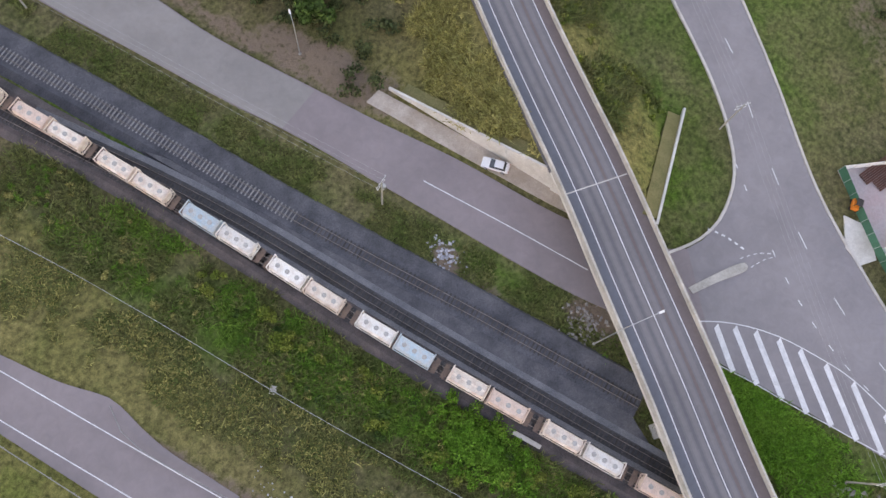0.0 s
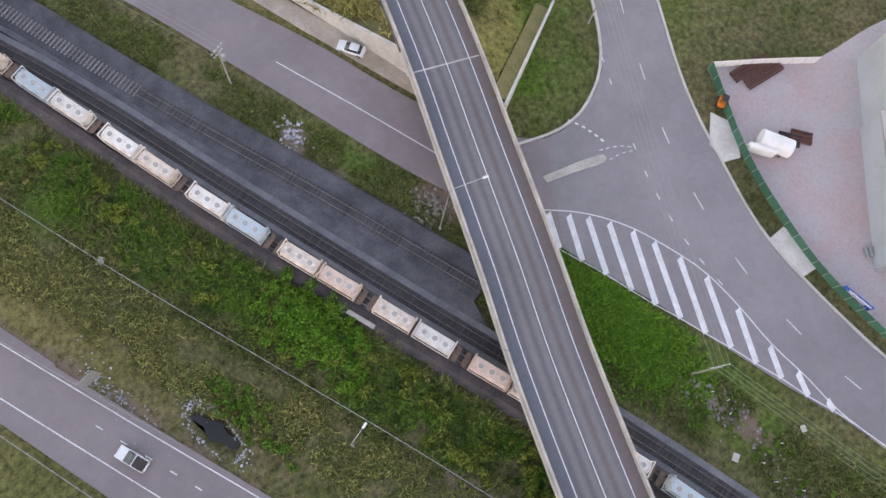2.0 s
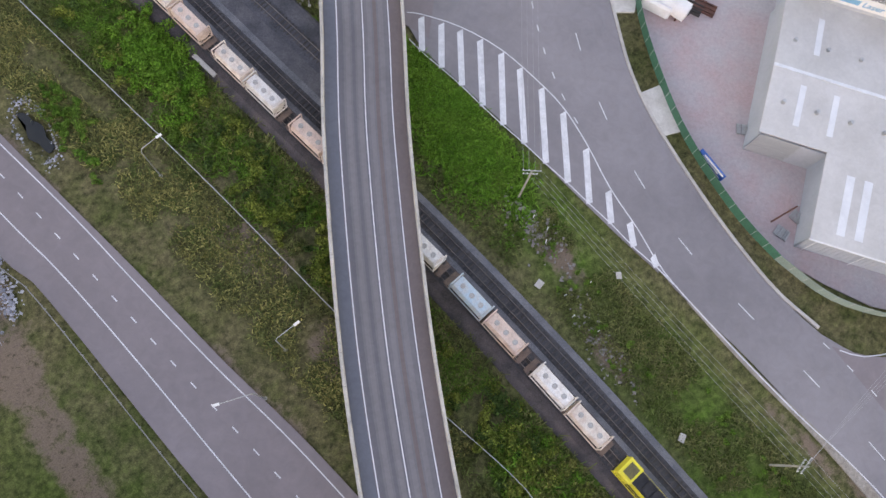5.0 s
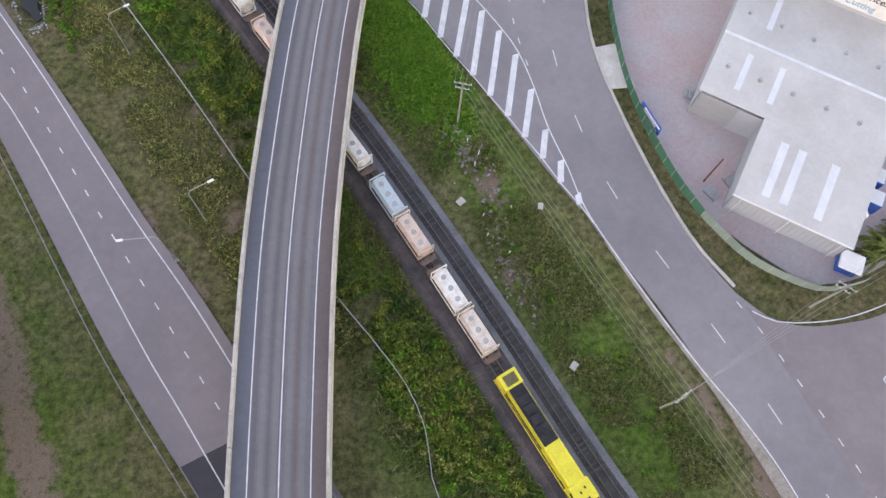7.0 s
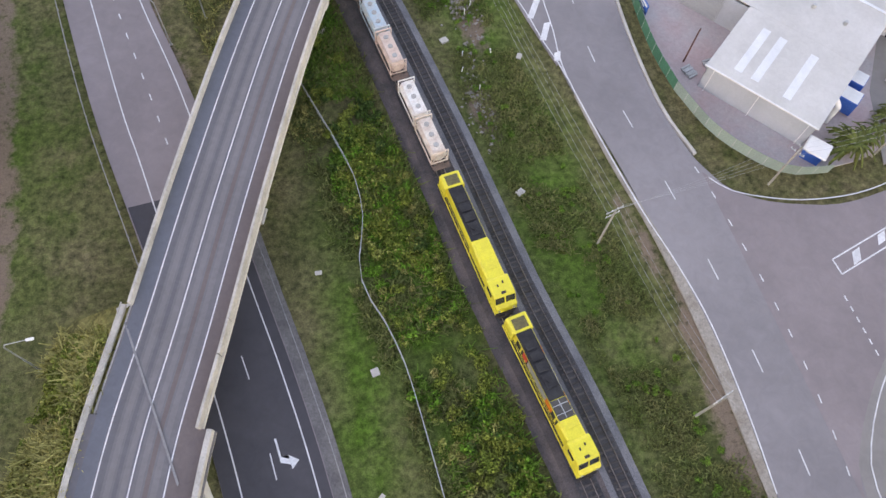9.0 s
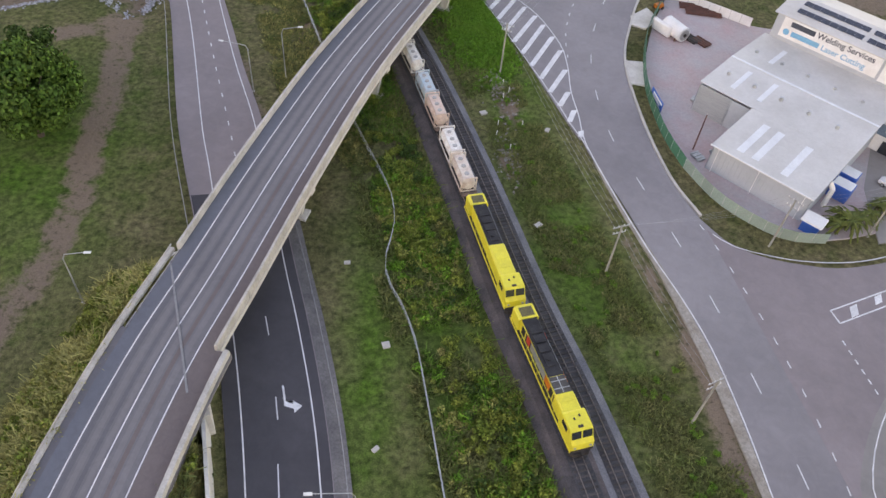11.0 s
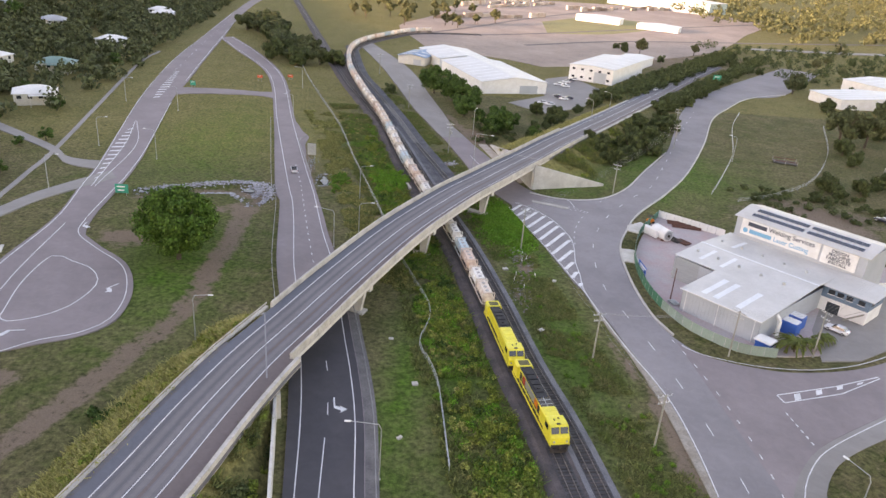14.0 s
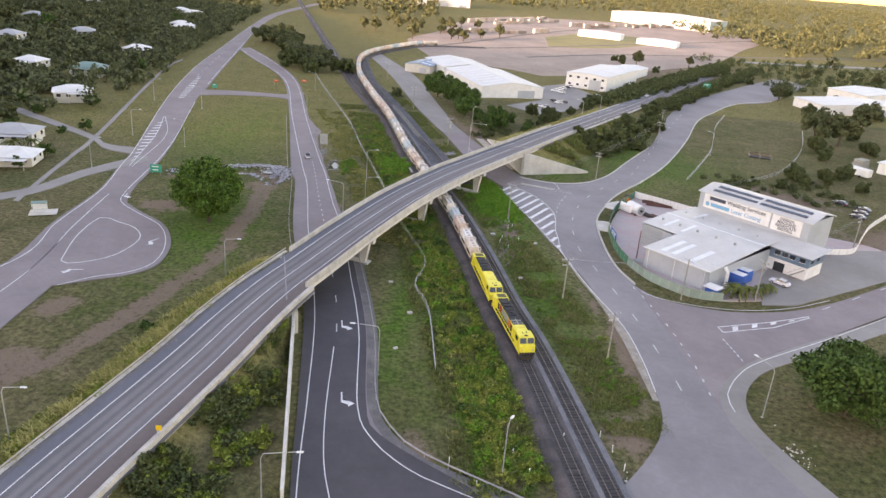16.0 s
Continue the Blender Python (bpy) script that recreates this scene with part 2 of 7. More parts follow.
TRACK_C = spline([(-30, 262), (-17, 172), (-6, 125), (3, 88), (8, 67), (12.5, 46), (16.5, 28), (23, 2), (29, -24)], 2.0)
MAIN = spline([(-172, 820), (-145, 700), (-66, 345), (-25, 161), (-11, 106), (-3.5, 78), (2, 57), (8, 27)], 3.0)
FENCE_W = spline([(-60, 230), (-38, 140), (-17, 65), (-11, 41), (-5, 13), (1, -12), (6, -33), (13, -65), (19.5, -89), (17.5, -102), (20.5, -113), (22, -135)], 3.0)
TRAIL = spline([(-26, -30), (-27, -42), (-26.2, -56), (-26.1, -73.4), (-25.9, -85), (-26.6, -96.3), (-29.3, -105), (-31.5, -114), (-35, -126), (-41, -140), (-50, -156), (-62, -176)], 3.0)


def hill(x, y):
    """The wooded hill west of the main road, plus an added unseen ridge south behind the camera."""
    foot = np.clip((-x - 150 - 0.09 * np.maximum(y, 0)) / 90, 0, 1)
    # unseen ridge, sized and ended so that it keeps sun off the near ground
    h = foot * foot * (3 - 2 * foot) * 125 * np.exp(-(((x + 520) / 190) ** 2)) * (1 / (1 + np.exp((y + 60) / 60))) * (1 / (1 + np.exp((-900 - y) / 80)))
    # the hillside in view, under the houses
    h2 = 34 * np.clip((-x - 140 - 0.09 * np.maximum(y, 0)) / 180, 0, 1) ** 1.2 * (1 / (1 + np.exp((y - 520) / 60)))
    return h + h2


def berm(X, Y):
    """The two approach embankments of the overpass."""
    z = np.zeros_like(X)
    for seg, cut in ((BRIDGE[: I_B + 1], -1), (BRIDGE[I_E:], 1)):
        for i in range(0, len(seg) - 1):
            ax, ay, az = seg[i]
            d = np.hypot(X - ax, Y - ay)
            z = np.maximum(z, az - 0.85 - np.maximum(0, d - 7.0) / (1.8 if cut < 0 else 2.25))
    return z


# ---------------------------------------------------------------- ground
def axis(lo, hi, step, far):
    mid = list(np.arange(lo, hi + 0.01, step))
    s, a, b = step, lo, hi
    while a > -far:
        s *= 1.16
        a -= s
        mid.insert(0, a)
    s = step
    while b < far:
        s *= 1.16
        b += s
        mid.append(b)
    return np.array(mid)


gx, gy = axis(-115, 140, 1.5, 4600), axis(-200, 130, 1.5, 4600)
X, Y = np.meshgrid(gx, gy)
Z = -0.10 - 0.16 * np.abs(np.sin(X * 0.21 + 1.3 * np.sin(Y * 0.13)) * np.cos(Y * 0.17 + X * 0.05))
bz = np.where((np.abs(X) < 320) & (np.abs(Y) < 420), berm(X, Y), 0)
# the east and west wing walls hold the north bank back from the underpass
keep_n = ((X - 50.2) * -0.33 + (Y + 8) * 0.94 > 1.7) & ((X - 48.5) * 0.98 + Y * 0.21 > 1.7)
west_n = (X - 46.8) * 0.98 + (Y - 8) * 0.18 > 1.7
bz = np.where((Y > -60) & (Y < 60) & ~(keep_n & west_n), 0, bz)
# the retaining wall along the slip road
bz = np.where((Y < -90) & (X > np.maximum(-4.2 - 0.15 * (Y + 125), -10.6 - 0.274 * (Y + 102)) - 0.3) & (Y > -126), 0, bz)
bz = np.where((Y <= -126) & (X > -4.4 - 0.15 * (Y + 125)), 0, bz)
bz = np.where((Y > -101) & (Y < -60), 0, bz)
Z = np.maximum(Z, np.where(bz > 0.02, bz, Z)) + hill(X, Y)
dt = near(X, Y, TRAIL)
Z -= 0.3 * np.exp(-(((dt - 1.3) / 0.7) ** 2))
CHANNEL = spline([(-58, -32), (-50, -29.5), (-42, -25.5), (-35, -23.5), (-29, -24), (-26.5, -29), (-26, -34)], 2.0)
drain = np.exp(-(((X + 11) / 2.2) ** 2 + ((Y + 11) / 4.5) ** 2)) * 1.6 + 1.1 * np.exp(-((near(X, Y, CHANNEL) / 3.0) ** 2))
Z -= drain
ny, nx = X.shape
verts = np.stack([X.ravel(), Y.ravel(), Z.ravel()], 1)
idx = np.arange(nx * ny).reshape(ny, nx)
faces = np.stack([idx[:-1, :-1], idx[:-1, 1:], idx[1:, 1:], idx[1:, :-1]], -1).reshape(-1, 4)
ground = from_arrays("ground", verts, faces.tolist(), None, smooth=True)
tagged(ground, "rough green and dry grass ground with bare earth patches", "ground", kind="structure")


def blob(x, y, rx, ry, turn=0.0):
    c, s = math.cos(radians(turn)), math.sin(radians(turn))
    u, v = (X - x) * c + (Y - y) * s, -(X - x) * s + (Y - y) * c
    return np.exp(-((u / rx) ** 2 + (v / ry) ** 2))


bare = 0.78 * np.exp(-((dt / 3.0) ** 4))
for a in ((5, -40, 4, 9, 18), (41, -64, 2.5, 8, 5), (39, -80, 2, 7, 8), (25, 8, 2.5, 10, 12), (34, -12, 4, 6, 0), (-50, -31, 9, 3, 25), (-40, -26, 8, 3, 20), (-29, -26, 5, 5, 0), (-28, -37, 5, 5, 0), (-37, -42, 6, 3, 10), (-48, -62, 7, 6, 0), (27, 13, 2, 4, 10), (-50, -60, 5, 3, 0), (56.4, -124, 1.9, 20, -2), (54.2, -104, 1.3, 9, 10), (51, -150, 4, 6, 0), (18, -158, 5, 6, 0), (30, -158, 4, 8, 0), (44, -158, 6, 7, 0), (38, 50, 4, 16, 14), (8, -60, 4, 5, 0), (-45, -140, 8, 6, 20), (-47, -120, 4, 5, 0), (87, 100, 3, 6, 0), (15, -8, 2, 3, 0), (130, -20, 22, 18, 0), (150, -60, 18, 22, 0)):
    bare = np.maximum(bare, blob(*a))
bare = np.maximum(bare, 0.9 * np.exp(-(((X - 150) / 130) ** 2 + ((Y - 330) / 110) ** 2)) * (Y > 150) * (X > 20))
bare = np.maximum(bare, 0.75 * np.exp(-((near(X, Y, spline([(-24, 30), (-15.6, -8), (-10.6, -37), (-5, -54), (-1.5, -66)])) / 2.0) ** 2)))
bare = np.maximum(bare, 0.8 * np.exp(-((near(X, Y, spline([(27.5, 84), (32, 62), (35.5, 46), (41, 30)])) / 2.2) ** 2)))
lush = np.zeros_like(X)
for a in ((15, -116, 4.5, 30, -6), (40, -36, 4.5, 11, 18), (10, -6, 4, 16, 14), (14, 20, 3.5, 22, 12), (25, -110, 6, 30, -8), (68, 2, 5, 14, -42), (61, -6, 9, 8, -30), (70, 2, 8, 6, 30), (44, -95, 7, 34, 4), (42, -60, 6, 22, 6), (-4, 28, 5, 30, 14), (8, 60, 5, 30, 14), (-34, -76, 14, 30, 0), (30, 5, 3, 12, 16), (-52, 30, 20, 50, 0), (100, 20, 24, 30, 0), (88, -2, 10, 16, 0)):
    lush = np.maximum(lush, blob(*a))
dry = np.clip(bz / 3.0, 0, 1) * 0.9
dry = np.maximum(dry, blob(48, 30, 12, 20, 30))
dry = np.maximum(dry, 0.62 * np.clip((Y + 15) / 40, 0, 1) * ((X < -12) | (Y > 130)))
for nm, arr in (("bare", bare), ("lush", lush), ("dry", dry)):
    at = ground.data.attributes.new(nm, "FLOAT", "POINT")
    at.data.foreach_set("value", arr.ravel().astype(np.float32))


def ground_material():
    m = bpy.data.materials.new("grass_and_earth")
    m.use_nodes = True
    t = m.node_tree
    n, L = t.nodes, t.links
    p = n["Principled BSDF"]
    p.inputs["Roughness"].default_value, p.inputs["Specular IOR Level"].default_value = 0.95, 0.1
    tc = n.new("ShaderNodeTexCoord")

    def noise_at(s, d=5, r=0.6, stretch=None):
        q = n.new("ShaderNodeTexNoise")
        q.inputs["Scale"].default_value, q.inputs["Detail"].default_value, q.inputs["Roughness"].default_value = s, d, r
        L.new(tc.outputs["Object"], q.inputs["Vector"])
        return q.outputs["Fac"]

    def span(v, a, b, c=0.0, d=1.0):
        q = n.new("ShaderNodeMapRange")
        for k, w in zip(("From Min", "From Max", "To Min", "To Max"), (a, b, c, d)):
            q.inputs[k].default_value = w
        L.new(v, q.inputs["Value"])
        return q.outputs[0]

    def mixed(f, a, b, mode="MIX"):
        q = n.new("ShaderNodeMix")
        q.data_type, q.blend_type = "RGBA", mode
        for k, w in (("Factor", f), ("A", a), ("B", b)):
            if isinstance(w, tuple):
                q.inputs[k].default_value = (*w, 1)
            elif isinstance(w, float):
                q.inputs[k].default_value = w
            else:
                L.new(w, q.inputs[k])
        return q.outputs["Result"]

    def calc(op, a, b):
        q = n.new("ShaderNodeMath")
        q.operation = op
        for k, w in ((0, a), (1, b)):
            if isinstance(w, float):
                q.inputs[k].default_value = w
            else:
                L.new(w, q.inputs[k])
        return q.outputs[0]

    def attr(k):
        q = n.new("ShaderNodeAttribute")
        q.attribute_name = k
        return q.outputs["Fac"]

    n1, n2, n3, n4 = noise_at(0.035), noise_at(0.16, 6, 0.7), noise_at(1.1, 5, 0.7), noise_at(6.0, 3)
    col = mixed(span(n1, 0.4, 0.6), (0.08, 0.094, 0.034), (0.125, 0.117, 0.056))
    col = mixed(span(n2, 0.42, 0.66), col, (0.165, 0.138, 0.08))
    col = mixed(span(noise_at(0.08, 6, 0.7), 0.52, 0.66, 0.0, 0.8), col, (0.052, 0.07, 0.021))
    col = mixed(span(noise_at(0.35, 6, 0.75), 0.58, 0.72, 0.0, 0.7), col, (0.19, 0.158, 0.10))
    lushf = calc("MULTIPLY", attr("lush"), span(n2, 0.35, 0.66, 1.0, 0.55))
    col = mixed(lushf, col, (0.055, 0.13, 0.016))
    dryf = calc("MULTIPLY", attr("dry"), span(n2, 0.3, 0.65, 0.5, 1.0))
    col = mixed(dryf, col, (0.215, 0.19, 0.07))
    bf = calc("ADD", attr("bare"), calc("MULTIPLY", calc("SUBTRACT", n2, 0.5), 1.6))
    bf = calc("ADD", bf, calc("MULTIPLY", calc("SUBTRACT", n3, 0.5), 0.8))
    col = mixed(span(bf, 0.38, 0.72), col, mixed(span(n3, 0.35, 0.65), (0.30, 0.225, 0.17), (0.125, 0.097, 0.078)))
    col = mixed(1.0, col, mixed(span(n3, 0.28, 0.72), (0.28, 0.31, 0.29), (1.75, 1.66, 1.6)), "MULTIPLY")
    col = mixed(1.0, col, mixed(span(n4, 0.3, 0.7), (0.72, 0.74, 0.72), (1.25, 1.24, 1.22)), "MULTIPLY")
    L.new(col, p.inputs["Base Color"])
    bp = n.new("ShaderNodeBump")
    bp.inputs["Strength"].default_value, bp.inputs["Distance"].default_value = 0.8, 0.35
    L.new(calc("ADD", n3, calc("MULTIPLY", n4, 0.5)), bp.inputs["Height"])
    L.new(bp.outputs[0], p.inputs["Normal"])
    return m


ground.data.materials.append(ground_material())

# ---------------------------------------------------------------- roads
# the street on the east side, round the works corner
street = strip("road", [(270, 305), (196, 213), (158, 160), (138, 122), (120, 77), (107, 45), (92, 19), (81, -1), (73, -13), (62, -28), (54, -50), (52, -74), (55, -92), (58, -118), (58.5, -136), (56, -149), (46, -163), (30, -180)],
               [(290, 290), (221, 194), (191, 173), (166, 139), (149, 112), (128, 64), (107, 21), (92, -4), (78, -24), (71, -38), (66, -51), (64, -68), (64, -84), (66.5, -96), (69, -100), (70, -120), (69, -137), (68, -144), (70, -154), (74, -166), (80, -180)], 0.04, ASPHALT, n=160, label="wide grey asphalt street with worn white markings")
tagged(street, category="road", kind="structure")
throat = slab("road", [(79, -4), (74, -10), (70, -13.6), (66, -15.4), (62, -16.2), (57, -16), (52.5, -14.4), (49, -12), (43, -17), (42.2, -28), (44.2, -37), (46, -45), (48, -56), (49.8, -66), (51.7, -74.5), (56, -70), (62, -50), (70, -30)], 0.048, ASPHALT, label="grey asphalt junction mouth below the overpass")
tagged(throat, category="road", kind="structure")
side_street = strip("road", [(66, -96), (71, -101), (78, -103.6), (85, -104.5), (98, -102), (112, -95), (132, -82), (190, -44)], [(68, -142), (69, -137), (74, -130), (81, -124), (100, -113), (119, -101), (140, -88), (200, -50)], 0.05, ASPHALT_PINK, n=60, label="grey asphalt side street at the works corner")
tagged(side_street, category="road", kind="structure")
under_road = strip("road", [(-30, 290), (-8, 200), (4, 140), (13, 93), (18, 72), (22, 55), (25, 44), (30, 20), (35, -4), (39, -16), (44, -27)], [(-20, 290), (8, 195), (20, 122), (26, 84), (28.5, 66), (33, 48), (36, 36), (40, 22), (44, 4), (49, -9), (54, -15)], 0.055, ASPHALT_PINK, n=100, label="mauve asphalt road running beside the railway and under the overpass")
tagged(under_road, category="road", kind="structure")
old_top = strip("road_patch", [(-29.8, 289), (-7.8, 200), (4.2, 140), (13.2, 93), (18.2, 72), (22.2, 55), (24.4, 46.5)], [(-20.2, 289), (7.8, 195), (19.8, 122), (25.8, 84), (28.3, 66), (32.4, 49.5), (32.8, 47.5)], 0.063, ASPHALT_GREY, under_road, 50, "older pale grey asphalt surface")
slip = strip("road", [(-112.0, 259.8), (-91.1, 215.0), (-66.5, 165.3), (-53.0, 123.6), (-38.5, 56.0), (-23.5, -20), (-20, -32), (-14, -68), (-9, -90), (-3.5, -113), (1, -144), (4, -167), (10, -200)], [(-103.9, 263.7), (-81.4, 219.4), (-59.1, 167.9), (-46.0, 125.7), (-30.9, 57.9), (-15.8, -6), (-8.0, -38), (-4.6, -53), (-0.8, -67.5), (2.6, -84), (5.6, -100.5), (7.8, -112), (9.8, -125.5), (11.7, -146), (14.6, -153.4), (19, -158.6), (40, -170)], 0.06, ASPHALT_PINK, n=140, label="mauve asphalt slip road passing under the overpass")
tagged(slip, category="road", kind="structure")
highway = strip("road", [(-90, -165), (-78, -130), (-66, -105), (-68, -79), (-68.4, -53), (-73, -27), (-76, -9), (-95.4, 80), (-110.4, 167), (-119.4, 245), (-138.4, 407), (-150, 560), (-140, 760)], [(-52, -165), (-52, -127), (-52, -112), (-53, -90), (-56, -67), (-60, -52), (-66, -4), (-82, 74), (-88, 116), (-97, 176), (-110.5, 270), (-129, 396), (-141, 560), (-130, 760)], 0.045, ASPHALT_PINK, n=140, label="mauve asphalt main road with white edge lines")
tagged(highway, category="road", kind="structure")
loop = slab("road", even(spline([(-52.5, -112.5), (-46, -108.5), (-40, -105), (-36.5, -99), (-37.5, -88), (-43, -76), (-52, -67.5), (-59, -60), (-62, -53), (-62, -75), (-60, -105)]), 60), 0.075, ASPHALT_PINK, label="mauve asphalt turning loop")
tagged(loop, category="road", kind="structure")
tee = strip("road", [(-88, 101), (-70, 104), (-50, 104), (-42, 112)], [(-88, 84), (-75, 92), (-50, 95), (-40, 82)], 0.07, ASPHALT_PINK, n=20, label="short asphalt link between the two roads")
tagged(tee, category="road", kind="structure")
lane_w = strip("road", [(-130, -78), (-98, -66), (-86, -56), (-80, -36), (-70, -16)], [(-130, -82), (-97, -71), (-83, -61), (-76, -40), (-66, -22)], 0.065, ASPHALT_GREY, n=30, label="narrow asphalt side road below the houses")
tagged(lane_w, category="road", kind="structure")
lane_w2 = strip("road", [(-140, 40), (-97, 6), (-86, -6), (-74, -8)], [(-140, 34), (-96, 1), (-84, -12), (-72, -16)], 0.068, ASPHALT_GREY, n=24, label="narrow asphalt side road between lawns")
tagged(lane_w2, category="road", kind="structure")
footpath = strip("pavement", [(-84, -66), (-88, -40), (-91, -18), (-95, 8), (-122, 147), (-126, 190)], [(-82.6, -66), (-86.6, -40), (-89.6, -18), (-93.6, 8), (-120.6, 147), (-124.6, 190)], 0.085, ASPHALT_GREY, n=50, label="pale concrete footpath across the lawns")
tagged(footpath, category="footpath", kind="structure")

# kerbs
def kerb(pts, label="pale concrete kerb along the street"):
    return tagged(loft("kerb", [(-0.22, -0.3), (-0.22, 0.16), (-0.17, 0.2), (0.2, 0.2), (0.24, 0.14), (0.24, -0.3)], spline(pts), KERB, None, label), category="kerb", kind="structure")


kerb([(221, 193.5), (191, 172.5), (166, 138.5), (149, 111.5), (128, 63.5), (107, 20.5), (92, -4.4), (78, -24.4), (71.2, -38), (66.3, -51), (64.3, -68), (64.3, -84), (66.2, -93)])
kerb([(107, 45.4), (92, 19.4), (81, -0.6), (72, -11.6), (64, -15.6), (57, -15.6), (49, -12)])

# markings on the street
dash_axis = spline([(150, 136), (124, 80), (99, 23), (88.6, 1), (81.5, -8.3), (74.4, -18.6), (68.3, -28.4), (63.3, -39.1), (59.7, -50.4), (57.8, -62), (57.3, -73.5), (58.8, -85.6), (60.6, -97.8), (61.9, -110), (62.6, -122.6), (63.0, -135), (62.6, -147)], 1.0)


def dashes_at(axis, centres_y, length, w, z, parent):
    """Short painted dashes centred where the axis passes the given northings."""
    for y in centres_y:
        i = int(np.argmin(np.abs(axis[:, 1] - y)))
        t = axis[min(i + 1, len(axis) - 1)] - axis[max(i - 1, 0)]
        t = t / np.linalg.norm(t) * length / 2
        loft("lane_line", [(-w / 2, 0), (w / 2, 0), (w / 2, -0.02), (-w / 2, -0.02)], [(*(axis[i] - t), z), (*axis[i], z), (*(axis[i] + t), z)], PAINT, parent)


dashes_at(dash_axis, (124, 112, 100, 89, 78, 67, 56, 45, 34, 23, 12, 1.5, -8.3, -18.6, -28.4, -39.1, -50.4, -62, -73.5, -85.6, -97.8, -110, -122.6, -135), 3.0, 0.14, 0.075, street)
line(spline([(43.6, -21.6), (45.3, -23.0), (49.2, -27.8), (52.4, -34.3), (54.3, -42.2), (54.9, -47.3), (54.4, -53.8), (53.3, -60.8), (53.0, -68), (52.4, -75), (53.6, -86), (55.7, -99.6), (57.6, -108.5), (58.8, -117.1), (58.9, -128), (58.4, -137.5)]), 0.17, 0.075, street)
edge_in = spline([(73, -9), (71.4, -12.5), (69.2, -16), (66, -21.5), (63.2, -26), (60.9, -30.3), (59.3, -34), (57.9, -37.7), (56.7, -41.8), (55.9, -45.5), (55.3, -49.5)], 0.5)
dashes_at(edge_in, (-12.5, -16, -26, -30.3, -34, -37.7, -41.8, -45.5, -49.5), 1.1, 0.16, 0.076, street)
line(spline([(66.6, -97), (69, -99.6), (74, -101.8), (80, -103.2), (88, -103.3), (98, -100.8), (109, -95.5)]), 0.16, 0.088, side_street)
line(spline([(119, -101.8), (100, -113.8), (81.5, -124.8), (75, -130.4), (70.6, -137), (69.9, -142)]), 0.16, 0.088, side_street)
dashes_at(spline([(65.4, -95.5), (66.2, -99.7), (67.2, -107.9), (67.9, -116), (68.2, -124.4), (67.9, -132.9), (67.5, -138)], 0.5), (-95.6, -99.7, -103.9, -108, -112.2, -116.3, -120.4, -124.5, -128.7, -132.9, -136.9), 1.1, 0.15, 0.088, side_street)
line(spline([(77.2, -117), (77.5, -121), (77.8, -125.5)]), 0.18, 0.088, side_street, 0.75, 0.75, 0)
line(spline([(104, -101), (122, -89.5), (150, -71)]), 0.14, 0.088, side_street, 3.0, 9.0, 1)
# hatched gore beside the underpass: each bar from the outer line to the kerb side
BARS = [((45.1, -23.2), (41.9, -28.4)), ((47.1, -25.7), (42.9, -32.2)), ((48.9, -28.1), (43.9, -36.2)), ((50.6, -31.0), (44.7, -40.5)), ((52.1, -34.5), (45.6, -44.6)), ((53.1, -38.0), (46.6, -48.6)), ((54.0, -42.4), (47.5, -52.8)), ((54.5, -47.3), (48.5, -56.9)), ((54.0, -53.8), (49.3, -61.1)), ((52.9, -60.8), (50.2, -65.2)), ((52.7, -66.2), (50.9, -69.7)), ((52.5, -71.9), (51.9, -73.8))]
gore_out = spline([(41.4, -25.5)] + [b for _, b in BARS] + [(52.4, -77)])
for p, q in BARS:
    p, q = Vector(p), Vector(q)
    w = Vector(((q - p).y, -(q - p).x)).normalized() * 0.46
    skew = (p - q).normalized() * 0.5
    bm = B()
    prism(bm, [tuple(v) for v in (p + w - skew, p - w, q - w + skew * 0.4, q + w)], 0.05, 0.077)
    part("hatch_bar", bm, PAINT, street)
line(gore_out, 0.14, 0.074, street)
# painted splitter on the side street
for pts in ([(78, -112), (78.3, -114.2)], [(78.3, -114.2), (90, -110.6), (100, -105)], [(78, -112), (90, -108.4), (100, -104.5)]):
    line(np.array(pts, float), 0.2, 0.09, side_street)
for k in range(4):
    c = Vector((80.5 + 4.6 * k, -112.5 + 1.75 * k))
    bm = B()
    w = 1.7 - 0.36 * k
    prism(bm, [(c.x, c.y - w / 2), (c.x + 1.3, c.y - w / 2 + 0.5), (c.x + 1.9, c.y + w / 2 + 0.6), (c.x + 0.6, c.y + w / 2 + 0.1)], 0.05, 0.089)
    part("hatch_bar", bm, PAINT, side_street)
# traffic island under the overpass
isl = slab("traffic_island", even(spline([(48.8, -18.9), (54, -21.0), (57.9, -22.8), (58.5, -23.8), (57.4, -24.3), (53, -22.0), (48.6, -20.1)]), 30), 0.2, CONCRETE, label="long narrow concrete traffic island", depth=0.3)
tagged(isl, category="traffic island", kind="structure")
line(spline([(58.6, -22.4), (61.5, -24.2), (63.2, -26.4)]), 0.12, 0.075, street, 0.6, 0.6, 0)
line(spline([(58.6, -24.6), (61, -25.4), (63.2, -26.8)]), 0.12, 0.075, street, 0.6, 0.6, 0)
line(spline([(59, -15.5), (60, -18.5), (60.3, -22)]), 0.3, 0.076, street, 0.6, 0.6, 0)
